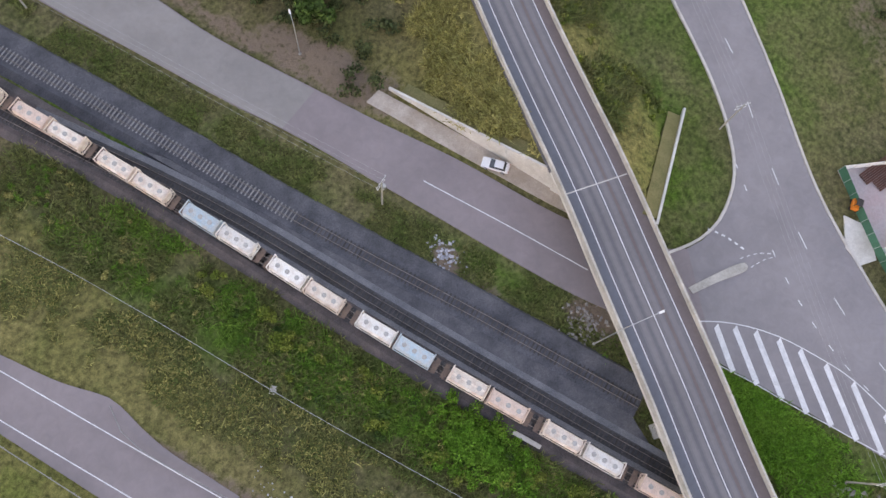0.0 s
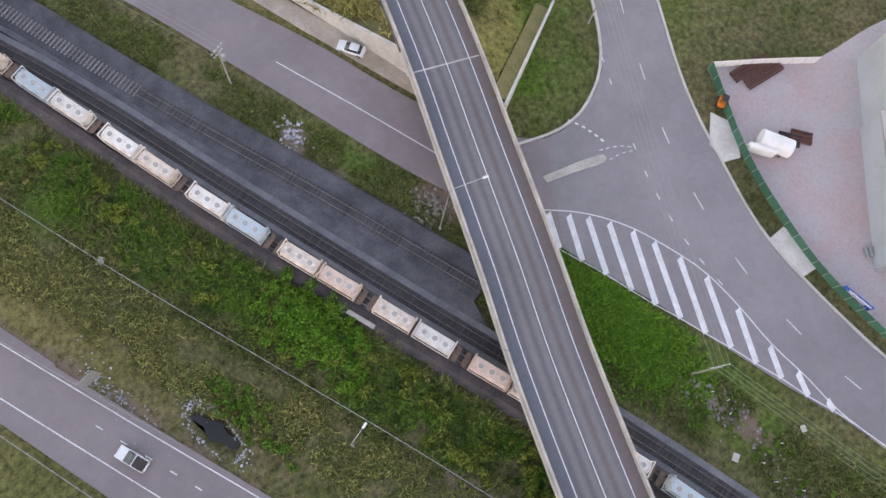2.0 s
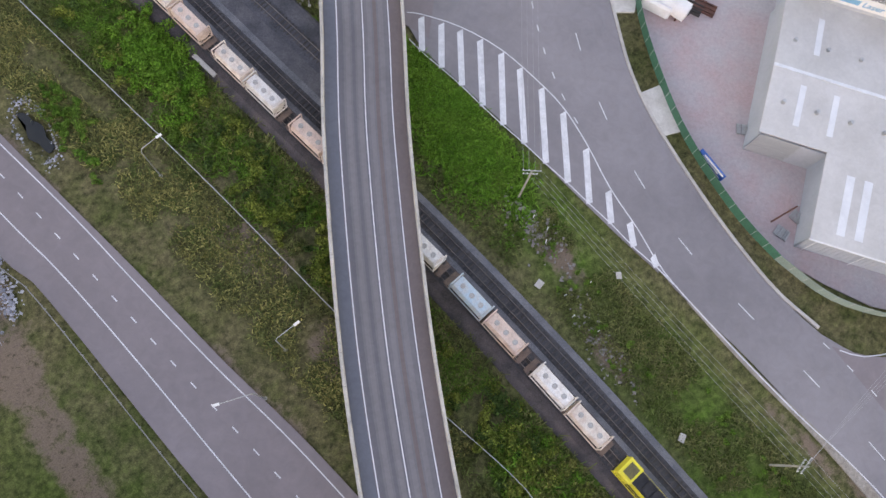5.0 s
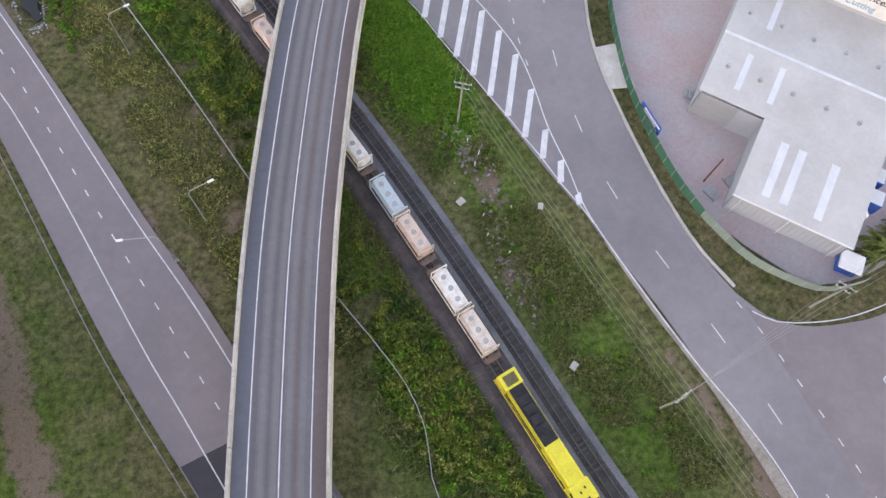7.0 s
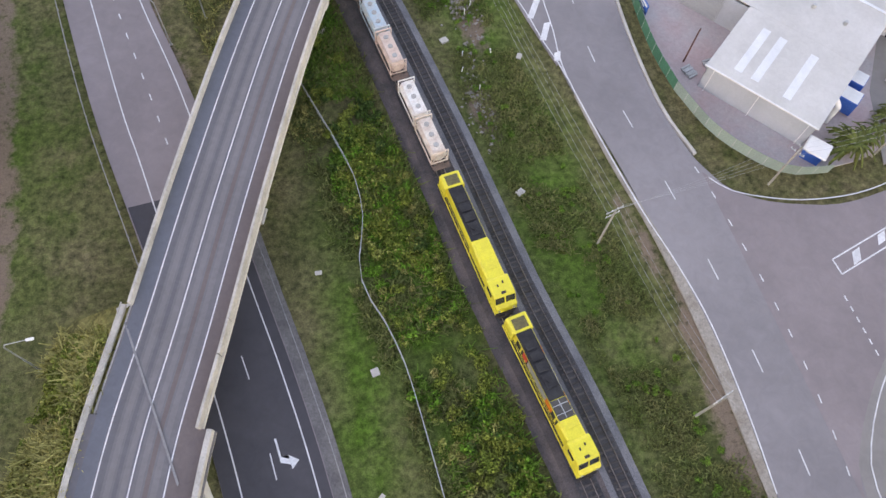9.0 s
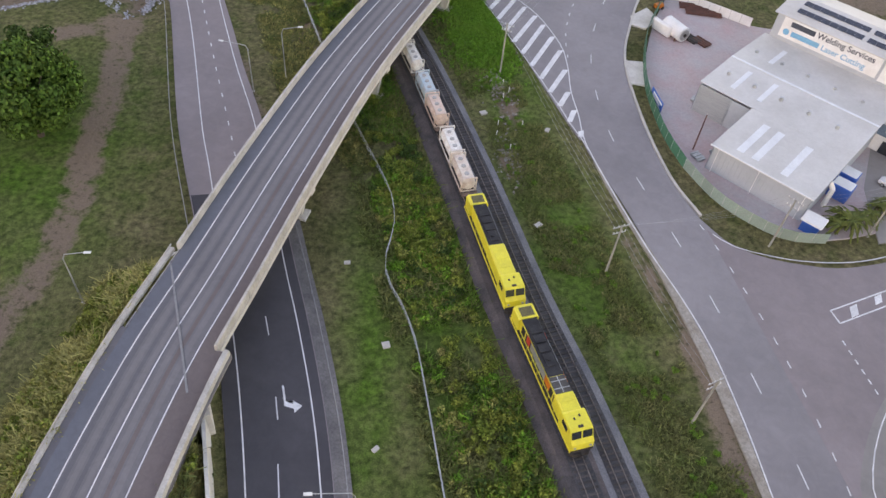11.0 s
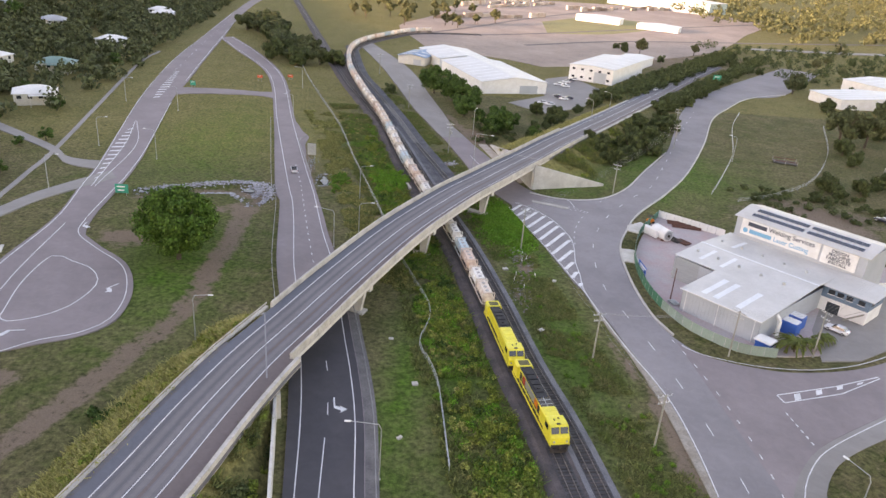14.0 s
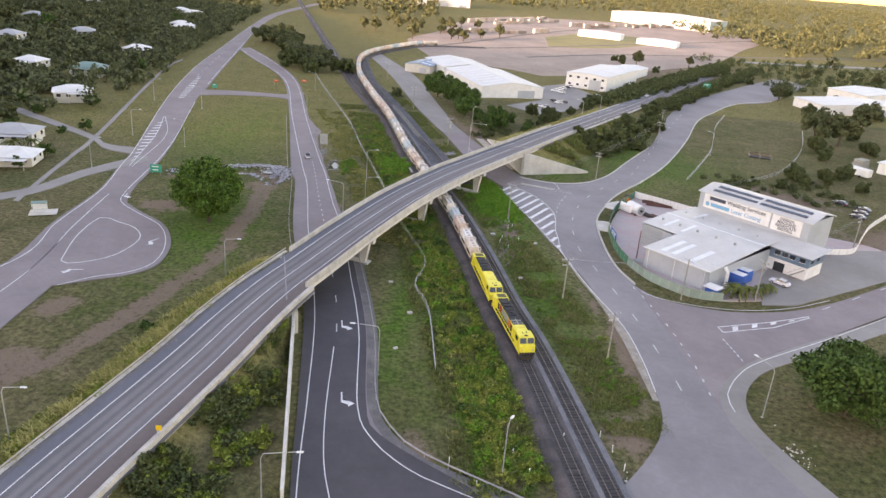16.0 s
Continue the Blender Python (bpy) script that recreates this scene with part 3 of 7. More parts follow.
# give-way marks and turn arrows
def arrow(x, y, turn, z, parent, bent=1):
    bm = B()
    m = pose(x, y, z, 0, 0, turn)
    o = [(-0.12, -2.4), (0.12, -2.4), (0.12, -0.2), (0.9, 0.3), (0.9, -0.15), (1.9, 0.75), (0.9, 1.5), (0.9, 0.95), (-0.12, 0.35)]
    if bent < 0:
        o = [(-a, b) for a, b in o][::-1]
    lo = [bm.verts.new(m @ Vector((a, b, -0.02))) for a, b in o]
    hi = [bm.verts.new(m @ Vector((a, b, 0))) for a, b in o]
    bm.faces.new(hi)
    for i in range(len(o)):
        bm.faces.new((lo[i], lo[(i + 1) % len(o)], hi[(i + 1) % len(o)], hi[i]))
    bmesh.ops.triangulate(bm, faces=[f for f in bm.faces if len(f.verts) > 4])
    return part("turn_arrow", bm, PAINT, parent)


arrow(4.9, -121.5, 188, 0.09, slip, -1)
arrow(7.8, -145.4, 188, 0.09, slip, -1)
arrow(-42.5, -87, 150, 0.095, loop, -1)
arrow(-52, -104.5, 100, 0.095, loop, -1)
arrow(-60, -57, 185, 0.07, highway, -1)
dark_lane = strip("road_patch", [(-9.8, -86), (-3.5, -113), (1, -144), (4, -167), (10, -200)], [(2.6, -85), (5.5, -100.5), (7.7, -112), (9.7, -125.5), (11.6, -146), (14.5, -153.6), (30, -166)], 0.068, ASPHALT_DARK, slip, 40, "newer dark asphalt surface")
# slip road lines
sl = spline([(-110.8, 259.8), (-89.9, 215.0), (-65.3, 165.3), (-51.8, 123.6), (-37.3, 56.0), (-20.9, -15), (-16.9, -31), (-13.8, -47), (-9.9, -70), (-7.2, -83), (-0.8, -117), (2.4, -144), (4.4, -164), (8, -190)])
sr = spline([(-105.1, 263.7), (-82.6, 219.4), (-60.3, 167.9), (-47.2, 125.7), (-32.1, 57.9), (-18.7, 1.7), (-12.5, -23), (-9.2, -38), (-5.9, -52.7), (-2.2, -67.2), (1.2, -84), (4.2, -100.5), (6.4, -112), (8.4, -125.5), (10.3, -146.6), (13.3, -154.6), (18.3, -160.3), (23, -163.3), (32, -168)])
line(sl, 0.16, 0.09, slip)
line(sr, 0.16, 0.09, slip)
south = sr[sr[:, 1] < -86]
gravel_edge = strip("road_shoulder", offset(south, -1.3), offset(south, -3.3), 0.03, mat("grey_shoulder_gravel", (0.12, 0.115, 0.115), (0.19, 0.18, 0.175), 0.3, 0.95, 0.5, 6, grain=0.3, gscale=4), n=60, label="grey gravel shoulder beside the slip road")
tagged(gravel_edge, category="shoulder", kind="structure")
mid = spline([(-21.2, 1), (-17.4, -14.9), (-14.9, -26.6), (-11.7, -42.1), (-9.3, -53.6), (-6, -68.5), (-2.8, -84)])
line(mid, 0.16, 0.09, slip, 1.1, 2.85, 0.1)
line(spline([(-0.5, -96), (2.8, -113), (4.2, -124)]), 0.14, 0.09, slip, 3, 9, 1)
line(spline([(4.4, -129), (5.7, -148), (7.2, -160), (9.2, -168)]), 0.14, 0.09, slip)
# main road lines
line(spline([(-82, -140), (-65, -103), (-67, -79), (-67.8, -53), (-72.5, -27), (-75.6, -9), (-95.5, 80), (-110.5, 167), (-119.5, 245), (-138, 407)]), 0.18, 0.075, highway)
line(spline([(-61.5, -51), (-66.5, -4), (-81.5, 72)]), 0.18, 0.075, highway)
line(spline([(-89, 116), (-98, 176), (-111.5, 270), (-130, 396)]), 0.18, 0.075, highway)
line(spline([(-60, -128), (-59.5, -104), (-62.5, -80), (-64.5, -56)]), 0.16, 0.075, highway)
line(spline([(-51, -112), (-46, -107), (-40.8, -104), (-37.6, -98.5), (-38.6, -88.4), (-43.6, -77), (-52.4, -68.6), (-59.4, -61), (-61.4, -52)]), 0.16, 0.095, loop)
line(spline([(-56, -100), (-59, -86), (-59, -74), (-54, -76), (-48.5, -79.5), (-45.2, -86), (-46.4, -95), (-50, -99.5), (-54, -101.5), (-56, -100)]), 0.18, 0.095, loop)
hl, hr = spline([(-69.5, -30), (-76, 10), (-83.5, 40)]), spline([(-68.6, -30), (-72.5, 10), (-83, 40)])
line(hl, 0.15, 0.075, highway), line(hr, 0.15, 0.075, highway)
for k in range(13):
    y = -24 + 4.3 * k
    w = 3.3 * max(0.15, 1 - abs(y - 6) / 36)
    x = -69.8 - 0.195 * (y + 30)
    bm = B()
    prism(bm, [(x - w / 2, y), (x + w / 2, y + 1.2), (x + w / 2, y + 2.4), (x - w / 2, y + 1.2)], 0.05, 0.077)
    part("hatch_bar", bm, PAINT, highway)
for k in range(12):
    y = 78 + 5 * k
    w = 3.2 * max(0.15, 1 - abs(y - 100) / 60)
    x = -89.5 - 0.17 * (y - 78)
    bm = B()
    prism(bm, [(x - w / 2, y), (x + w / 2, y + 1.4), (x + w / 2, y + 2.8), (x - w / 2, y + 1.4)], 0.05, 0.077)
    part("hatch_bar", bm, PAINT, highway)
line(spline([(-101, 140), (-109, 200), (-117, 260), (-133, 400)]), 0.15, 0.075, highway, 3, 9, 0)
# underpass road centre line
line(spline([(33.4, 23.8), (37.0, 8.8), (40.1, -5.2)]), 0.16, 0.085, under_road)
# shoulder of pale gravel by the parked car
sh = strip("road_shoulder", [(37.2, 40), (41, 22), (44.6, 6), (47, -3)], [(40.2, 40), (44, 23), (47, 7), (48.6, -2)], 0.035, mat("pale_sand", (0.46, 0.40, 0.34), (0.34, 0.28, 0.22), 0.25, 0.95, 0.4, 4, grain=0.2, gscale=2), n=20, label="sandy gravel road shoulder")
tagged(sh, category="shoulder", kind="structure")
verge_w = strip("road_verge", [(52.5, -80), (53.9, -92), (55.9, -104), (56.9, -116), (57.2, -128), (57.3, -140)], [(53.0, -80), (54.8, -93), (57.2, -106), (58.6, -118), (58.7, -128), (58.2, -140)], 0.042, mat("sandy_gravel_verge", (0.36, 0.325, 0.28), (0.25, 0.215, 0.175), 0.35, 0.95, 0.4, 5, grain=0.3, gscale=3), n=30, label="pale sandy gravel verge along the street")
tagged(verge_w, category="verge", kind="structure")
# driveways at the works
for o in ([(72.2, -34.5), (76.8, -31.2), (78, -35.4), (74, -39.5), (71.4, -38)], [(66.2, -51), (69.6, -51.5), (68.8, -59.5), (65.2, -58.5)]):
    d = slab("driveway", o, 0.16, CONCRETE_PALE, label="pale concrete driveway crossing")
    tagged(d, category="driveway", kind="structure")
yard = slab("yard", even(spline([(83, -26), (76, -38), (70, -52), (67.5, -62), (67, -74), (68.5, -83), (73, -92), (78.5, -98), (92, -98), (112, -90), (126, -82), (142, -62), (128, -50), (112, -42), (97.5, -38), (90, -31.6)]), 60), 0.03, YARD, label="pinkish grey concrete works yard")
tagged(yard, category="yard", kind="structure")

# ---------------------------------------------------------------- railway
def z_track(path, h=0.55):
    p = even(path, step=2.0)
    return np.c_[p[:, :2], np.full(len(p), h)]


bed = loft("ballast_bed", [(-3.6, -0.75), (-2.2, -0.04), (2.2, -0.04), (3.4, -0.75)], z_track(TRACK_A), CINDER, None, "brown cinder and ballast track bed")
tagged(bed, category="track bed", kind="structure")
bed2 = loft("ballast_bed", [(-2.4, -0.75), (-2.2, -0.03), (2.0, -0.03), (3.9, -0.75)], z_track(TRACK_B), BALLAST, None, "dark grey stone track bed")
tagged(bed2, category="track bed", kind="structure")
bed3 = loft("ballast_bed", [(-4.2, -0.75), (-3.6, -0.07), (1.9, -0.07), (3.4, -0.75)], z_track(TRACK_C), BALLAST_DARK, None, "dark grey stone track bed of the siding")
tagged(bed3, category="track bed", kind="structure")
bed4 = loft("ballast_bed", [(-3.2, -0.75), (-2.0, -0.05), (2.0, -0.05), (3.2, -0.75)], z_track(MAIN), CINDER, None, "brown cinder bed of the main line")
tagged(bed4, category="track bed", kind="structure")
fill = strip("ballast_bed", [(6.5, 60), (11, 38), (15.5, 14), (20.5, -12), (25, -30)], [(12.5, 46), (15, 34), (18, 18), (23, -4), (27, -24)], 0.44, mat("ashy_ballast", (0.07, 0.07, 0.078), (0.13, 0.128, 0.134), 0.25, 0.95, 0.6, 7, grain=0.35, gscale=5), n=30, label="dark ballast spread between the tracks")
tagged(fill, category="track bed", kind="structure")
slp = B()
box(slp, (0, 0, 0.03), (2.1, 0.25, 0.2), bevel=0.03)
slp_me = bpy.data.meshes.new("sleeper")
slp.to_mesh(slp_me)
slp.free()
slp_me.materials.append(SLEEPER)
slp_pale = slp_me.copy()
slp_pale.materials.clear()
slp_pale.materials.append(SLEEPER_PALE)


def track(path, bedding, y_near, label, zs=0.52):
    rails = []
    if path is not TRACK_C:
        loft("crib_band", [(-1.25, zs + 0.03), (1.25, zs + 0.03), (1.25, zs - 0.3), (-1.25, zs - 0.3)], z_track(path, 0.0), OILY, bedding, "dark oily ballast between the sleepers")
    for o in (-0.57, 0.57):
        rails.append(loft("rail", [(o - 0.07, 0.08), (o - 0.035, 0.1), (o - 0.035, 0.22), (o + 0.035, 0.22), (o + 0.035, 0.1), (o + 0.07, 0.08)], z_track(path), STEEL, bedding))
    p = even(path, step=0.7)
    s = sides(p)
    far_v, far_f, count = [], [], 0
    for i in range(len(p)):
        if not (-170 < p[i, 1] < 330):
            continue
        a = math.atan2(s[i, 1], s[i, 0])
        m = pose(p[i, 0], p[i, 1], zs + 0.03 * math.sin(0.23 * i) * math.sin(0.071 * i), 0, 0, math.degrees(a))
        if y_near[0] < p[i, 1] < y_near[1] and count < 290:
            ob = new("sleeper", slp_pale if path is TRACK_C and p[i, 1] > 34 else slp_me)
            ob.parent = bedding
            ob.matrix_world = m
            count += 1
        elif p[i, 1] < 200:
            k = len(far_v)
            for c in ((-1.05, -0.12, 0.1), (1.05, -0.12, 0.1), (1.05, 0.12, 0.1), (-1.05, 0.12, 0.1)):
                far_v.append(m @ Vector(c))
            far_f.append((k, k + 1, k + 2, k + 3))
    if far_v:
        tagged(from_arrays("sleepers", far_v, far_f, SLEEPER, bedding), "row of distant sleepers", kind="stuff")


track(TRACK_A, bed, (-170, -125), "")
track(TRACK_B, bed2, (-165, 20), "")
track(TRACK_C, bed3, (-24, 95), "", 0.40)
track(MAIN, bed4, (40, 120), "")

# ---------------------------------------------------------------- overpass
GIRDER = mat("girder_concrete", (0.55, 0.55, 0.52), (0.40, 0.39, 0.36), 0.25, 0.85, grain=0.15, gscale=2)
bridge = thing("overpass", Matrix(), "curved concrete road overpass crossing the railway", "bridge", kind="structure")
SP = BRIDGE[I_S: I_N + 1]
loft("deck", [(-5.5, 0.0), (5.5, 0.0), (5.5, -0.35), (3.6, -0.5), (-3.6, -0.5), (-5.5, -0.35)], SP, DECK, bridge, "grey asphalt deck with two lanes")
for o in (-4.1, -1.4, 1.4, 4.1):
    loft("girder", [(o - 0.45, -0.45), (o + 0.45, -0.45), (o + 0.3, -0.75), (o + 0.3, -1.25), (o + 0.5, -1.45), (o - 0.5, -1.45), (o - 0.3, -1.25), (o - 0.3, -0.75)], SP - np.array([0, 0, 0.02]), GIRDER, bridge)
loft("road_approach", [(-6.9, -0.16), (-5.0, 0.0), (5.0, 0.0), (7.3, -0.16), (7.3, -0.8), (-6.9, -0.8)], BRIDGE[: I_S + 1], DECK, bridge, "asphalt approach road on the south bank")
loft("road_approach", [(-6.0, -0.1), (-5.0, 0.0), (5.0, 0.0), (6.0, -0.1), (6.0, -0.8), (-6.0, -0.8)], BRIDGE[I_N:], DECK, bridge, "asphalt approach road on the north bank")
# parapets in cast panels with open joints
def parapet(lo, hi, o, sgn):
    p = even(BRIDGE[lo: hi + 1], step=0.5)
    k = 8
    for i in range(0, len(p) - k, k):
        seg = p[i: i + k + 1].copy()
        t = (seg[-1] - seg[0]) / np.linalg.norm(seg[-1] - seg[0])
        seg[0] += t * 0.03
        seg[-1] -= t * 0.03
        loft("parapet_panel", [(o - 0.22, -0.45), (o - 0.22, 0.25), (o - 0.17, 0.98), (o - 0.12, 1.02), (o + 0.12, 1.02), (o + 0.17, 0.98), (o + 0.22, 0.25), (o + 0.22, -0.45)], seg[[0, 4, 8]], CONCRETE, bridge)


i_step = int(np.argmin(np.hypot(BRIDGE[:, 0] + 3, BRIDGE[:, 1] + 104)))
parapet(i_step, I_N + 22, -5.6, -1)
parapet(I_S, I_N + 22, 5.6, 1)
# edge beams below the parapets
for o in (-5.62, 5.62):
    loft("edge_beam", [(o - 0.28, -0.42), (o + 0.28, -0.42), (o + 0.28, -0.95), (o - 0.28, -0.95)], SP, CONCRETE_PALE, bridge)
# low concrete shoulders on the approaches
def shoulder(lo, hi, o, w):
    loft("concrete_shoulder", [(o - w / 2, -0.4), (o - w / 2, 0.03), (o + w / 2, 0.03), (o + w / 2, -0.4)], BRIDGE[lo: hi + 1], CONCRETE, bridge)


shoulder(0, i_step, -6.5, 0.6)
loft("concrete_barrier", [(6.5, -0.5), (6.55, 0.6), (7.15, 0.6), (7.3, -0.9)], BRIDGE[: I_S + 1], CONCRETE, bridge, "low weathered concrete barrier")
guard_left = loft("guard_beam", [(-6.55, 0.4), (-6.5, 0.7), (-6.58, 0.7), (-6.63, 0.4)], BRIDGE[: i_step + 1], CONCRETE, bridge)
shoulder(I_N + 22, I_N + 70, -5.9, 1.0)
shoulder(I_N + 22, I_N + 70, 5.9, 1.0)
for o, w in ((-3.55, 0.14), (0.0, 0.14), (3.6, 0.14)):
    path = offset(BRIDGE, o) + np.array([0, 0, 0.02])
    line(path, w, 0, bridge, name="edge_line")
# expansion joints
for q in (0.98,):
    i = min(len(SP) - 2, int(q * (len(SP) - 1)))
    seg = SP[i: i + 2].copy()
    seg[1] = seg[0] + (seg[1] - seg[0]) * 0.08
    loft("expansion_joint", [(-5.2, 0.02), (5.2, 0.02), (5.2, -0.02), (-5.2, -0.02)], seg, GALV if q in (0.0, 1.0) else KERB, bridge)
JOINT = mat("worn_joint_steel", (0.27, 0.265, 0.265), (0.2, 0.195, 0.195), 1.5, 0.6)
jA, jB = (-9.0, -104.2, 6.08), (-4.9, -122.8, 5.4)
loft("expansion_joint", [(-0.12, 0.1), (0.12, 0.1), (0.12, -0.1), (-0.12, -0.1)], [tuple(np.array(jA) * (1 - s) + np.array(jB) * s + np.array([0, 0, 0.26 * 4 * s * (1 - s) * 0.3])) for s in np.linspace(0, 1, 9)], JOINT, bridge, "skewed steel expansion joint")
# piers: a crosshead on two tapered blade columns
for px, py in ((33, -31.8), (18.2, -60.6), (5.6, -91.2)):
    i = int(np.argmin(np.hypot(SP[:, 0] - px + 1.5, SP[:, 1] - py - 0.5)))
    c, s = SP[i], sides(SP)[i]
    m = pose(c[0], c[1], 0, 0, 0, math.degrees(math.atan2(s[1], s[0])))
    pier = thing("pier", m, "", "", "")
    pier.parent = bridge
    top = c[2] - 1.45
    bm = B()
    prism(bm, [(-4.9, -0.75), (4.9, -0.75), (4.9, 0.75), (-4.9, 0.75)], lambda x, y: top - (0.6 if abs(x) > 4.8 else 1.1), top)
    box(bm, (5.15, 0, top - 0.25), (0.9, 1.3, 0.9))
    box(bm, (-5.15, 0, top - 0.25), (0.9, 1.3, 0.9))
    part("crosshead", bm, CONCRETE_PALE, pier)
    for side in (-1, 1):
        bm = B()
        lo = [bm.verts.new((side * 3.0 + a, b, -0.4)) for a, b in ((-0.55, -0.5), (0.55, -0.5), (0.55, 0.5), (-0.55, 0.5))]
        hi = [bm.verts.new((side * 3.3 + a, b, top - 0.9)) for a, b in ((-1.2, -0.55), (1.2, -0.55), (1.2, 0.55), (-1.2, 0.55))]
        bm.faces.new(hi), bm.faces.new(lo[::-1])
        for k in range(4):
            bm.faces.new((lo[k], lo[(k + 1) % 4], hi[(k + 1) % 4], hi[k]))
        part("column", bm, CONCRETE_PALE, pier)
    bm = B()
    box(bm, (0, 0, -0.05), (9.0, 2.2, 0.5), bevel=0.06)
    part("footing", bm, CONCRETE, pier)
# abutments and wing walls
def wall_between(name, a, b, z0, z1, th, material, parent, label="", panels=0, base=-0.5):
    a, b = Vector((*a, 0)), Vector((*b, 0))
    d = (b - a).normalized()
    n = Vector((d.y, -d.x, 0)) * th / 2
    k = max(1, panels)
    obs = []
    for i in range(k):
        p, q = a.lerp(b, i / k) + d * 0.012, a.lerp(b, (i + 1) / k) - d * 0.012
        ha, hb = z0 + (z1 - z0) * i / k, z0 + (z1 - z0) * (i + 1) / k
        bm = B()
        v = [bm.verts.new(w) for w in (p - n + Vector((0, 0, base)), q - n + Vector((0, 0, base)), q + n + Vector((0, 0, base)), p + n + Vector((0, 0, base)), p - n + Vector((0, 0, ha)), q - n + Vector((0, 0, hb)), q + n + Vector((0, 0, hb)), p + n + Vector((0, 0, ha)))]
        for f in ((3, 2, 1, 0), (4, 5, 6, 7), (0, 1, 5, 4), (1, 2, 6, 5), (2, 3, 7, 6), (3, 0, 4, 7)):
            bm.faces.new([v[j] for j in f])
        obs.append(part(name, bm, material, parent, label))
    return obs


cN, sN = BRIDGE[I_N], sides(BRIDGE)[I_N]
wall_between("abutment", (46.8, 8.0), (50.2, -8.0), 5.6, 5.6, 1.0, CONCRETE_PALE, bridge, "pale concrete north abutment")
cS, sS = BRIDGE[I_S], sides(BRIDGE)[I_S]
wall_between("abutment", (-9.6, -101.5), (-3.3, -125), 4.7, 4.0, 1.6, CONCRETE_PALE, bridge, "pale concrete south abutment")
wall_between("wing_wall_panel", (50.2, -8.2), (73.5, 0.2), 7.5, 0.5, 0.4, GIRDER, bridge, "ribbed grey concrete wing wall", panels=12)
wall_between("wing_wall_panel", (46.8, 8.0), (41.6, 39), 6.3, 0.4, 0.4, CONCRETE_PALE, bridge, "white concrete wing wall", panels=14)
wall_between("retaining_wall_panel", (-3.3, -125), (3.2, -168), 3.8, 2.0, 0.4, CONCRETE_PALE, bridge, "pale concrete retaining wall beside the slip road", panels=16)

FILL = mat("grassy_fill", (0.15, 0.14, 0.055), (0.20, 0.17, 0.075), 0.5, 0.95, grain=0.4, gscale=5)
wall_between("bank_fill", (50.6, -6.6), (71.5, 0.9), 7.1, 0.35, 2.3, FILL, bridge, "grassy fill behind the wing wall")
wall_between("bank_fill", (48.2, 8.0), (43.2, 37), 6.0, 0.25, 2.3, FILL, bridge, "grassy fill behind the wing wall")
# guard rails
RAIL_STEEL = mat("dull_guard_rail_steel", (0.34, 0.345, 0.345), (0.25, 0.25, 0.25), 1.5, 0.55, metal=0.4)


def guard_rail(pts, label="galvanised steel guard rail on posts", z=0.0):
    p = even(spline(pts), step=4.0)
    p = np.c_[p[:, :2], np.full(len(p), z)]
    g = thing("guard_rail", Matrix(), label, "guard rail", kind="structure")
    loft("rail_beam", [(-0.04, 0.45), (0.03, 0.52), (-0.03, 0.6), (0.03, 0.68), (-0.04, 0.75), (-0.07, 0.75), (-0.07, 0.45)], p, RAIL_STEEL, g)
    for q in p:
        bm = B()
        box(bm, (q[0], q[1], z + 0.3), (0.12, 0.12, 0.8))
        part("post", bm, RAIL_STEEL, g)
    return g


guard_rail([(-39.7, 56.0), (-24.5, -20), (-21, -32), (-15, -68), (-10, -90), (-6, -106)])
guard_rail([(4.0, -86), (7.0, -101), (9.2, -113), (11.2, -126), (13.0, -145), (16, -152.6), (20.4, -157.6), (34, -166)])
guard_rail([(-23.0, 33.4), (-24.3, 29.7), (-24.1, 24.7), (-22.4, 18.4), (-20.9, 12.5), (-17.8, 1), (-15.2, -9)], "curved galvanised guard rail end")
bay = slab("road", even(spline([(-31, 57), (-28.4, 50.3), (-25.6, 41.6), (-22.2, 34.2), (-22.2, 29), (-21.9, 23), (-20.7, 17), (-19.6, 10), (-24.4, 25), (-28.4, 45)]), 40), 0.052, ASPHALT_PINK, label="worn asphalt bay beside the slip road")
tagged(bay, category="road", kind="structure")

# ---------------------------------------------------------------- trees and plants
def leaf_mat(name, a, b, k=0.45):
    return mat(name, a, b, 0.25, 0.75, grain=0.3, gscale=2.0, island=k, spec=0.2)


LEAF = leaf_mat("dark_leaves", (0.04, 0.085, 0.018), (0.068, 0.12, 0.026))
LEAF_B = leaf_mat("olive_leaves", (0.075, 0.095, 0.033), (0.058, 0.08, 0.03))
LEAF_G = leaf_mat("golden_leaves", (0.085, 0.095, 0.042), (0.115, 0.115, 0.05))
GRASS_T = leaf_mat("tall_grass", (0.105, 0.145, 0.036), (0.18, 0.175, 0.066))
GRASS_B = leaf_mat("bright_green_weeds", (0.085, 0.235, 0.02), (0.13, 0.27, 0.03), 0.5)
REED = leaf_mat("pale_reeds", (0.20, 0.245, 0.05), (0.29, 0.28, 0.085), 0.5)
GRASS_L = leaf_mat("lush_weeds", (0.075, 0.185, 0.02), (0.13, 0.22, 0.034))
SHRUB_Y = leaf_mat("yellow_green_shrubs", (0.125, 0.19, 0.028), (0.215, 0.24, 0.045))
LEAF_FIG = leaf_mat("fig_leaves", (0.045, 0.108, 0.016), (0.08, 0.145, 0.024), 0.55)
LEAF_F = leaf_mat("forest_leaves", (0.062, 0.08, 0.034), (0.10, 0.112, 0.052))
GRASS_D = leaf_mat("dry_grass", (0.36, 0.32, 0.11), (0.25, 0.24, 0.075))
BARK = mat("bark", (0.13, 0.10, 0.075), (0.08, 0.065, 0.05), 2.0, 0.95, 0.6, 8, stretch=(3, 3, 0.6))
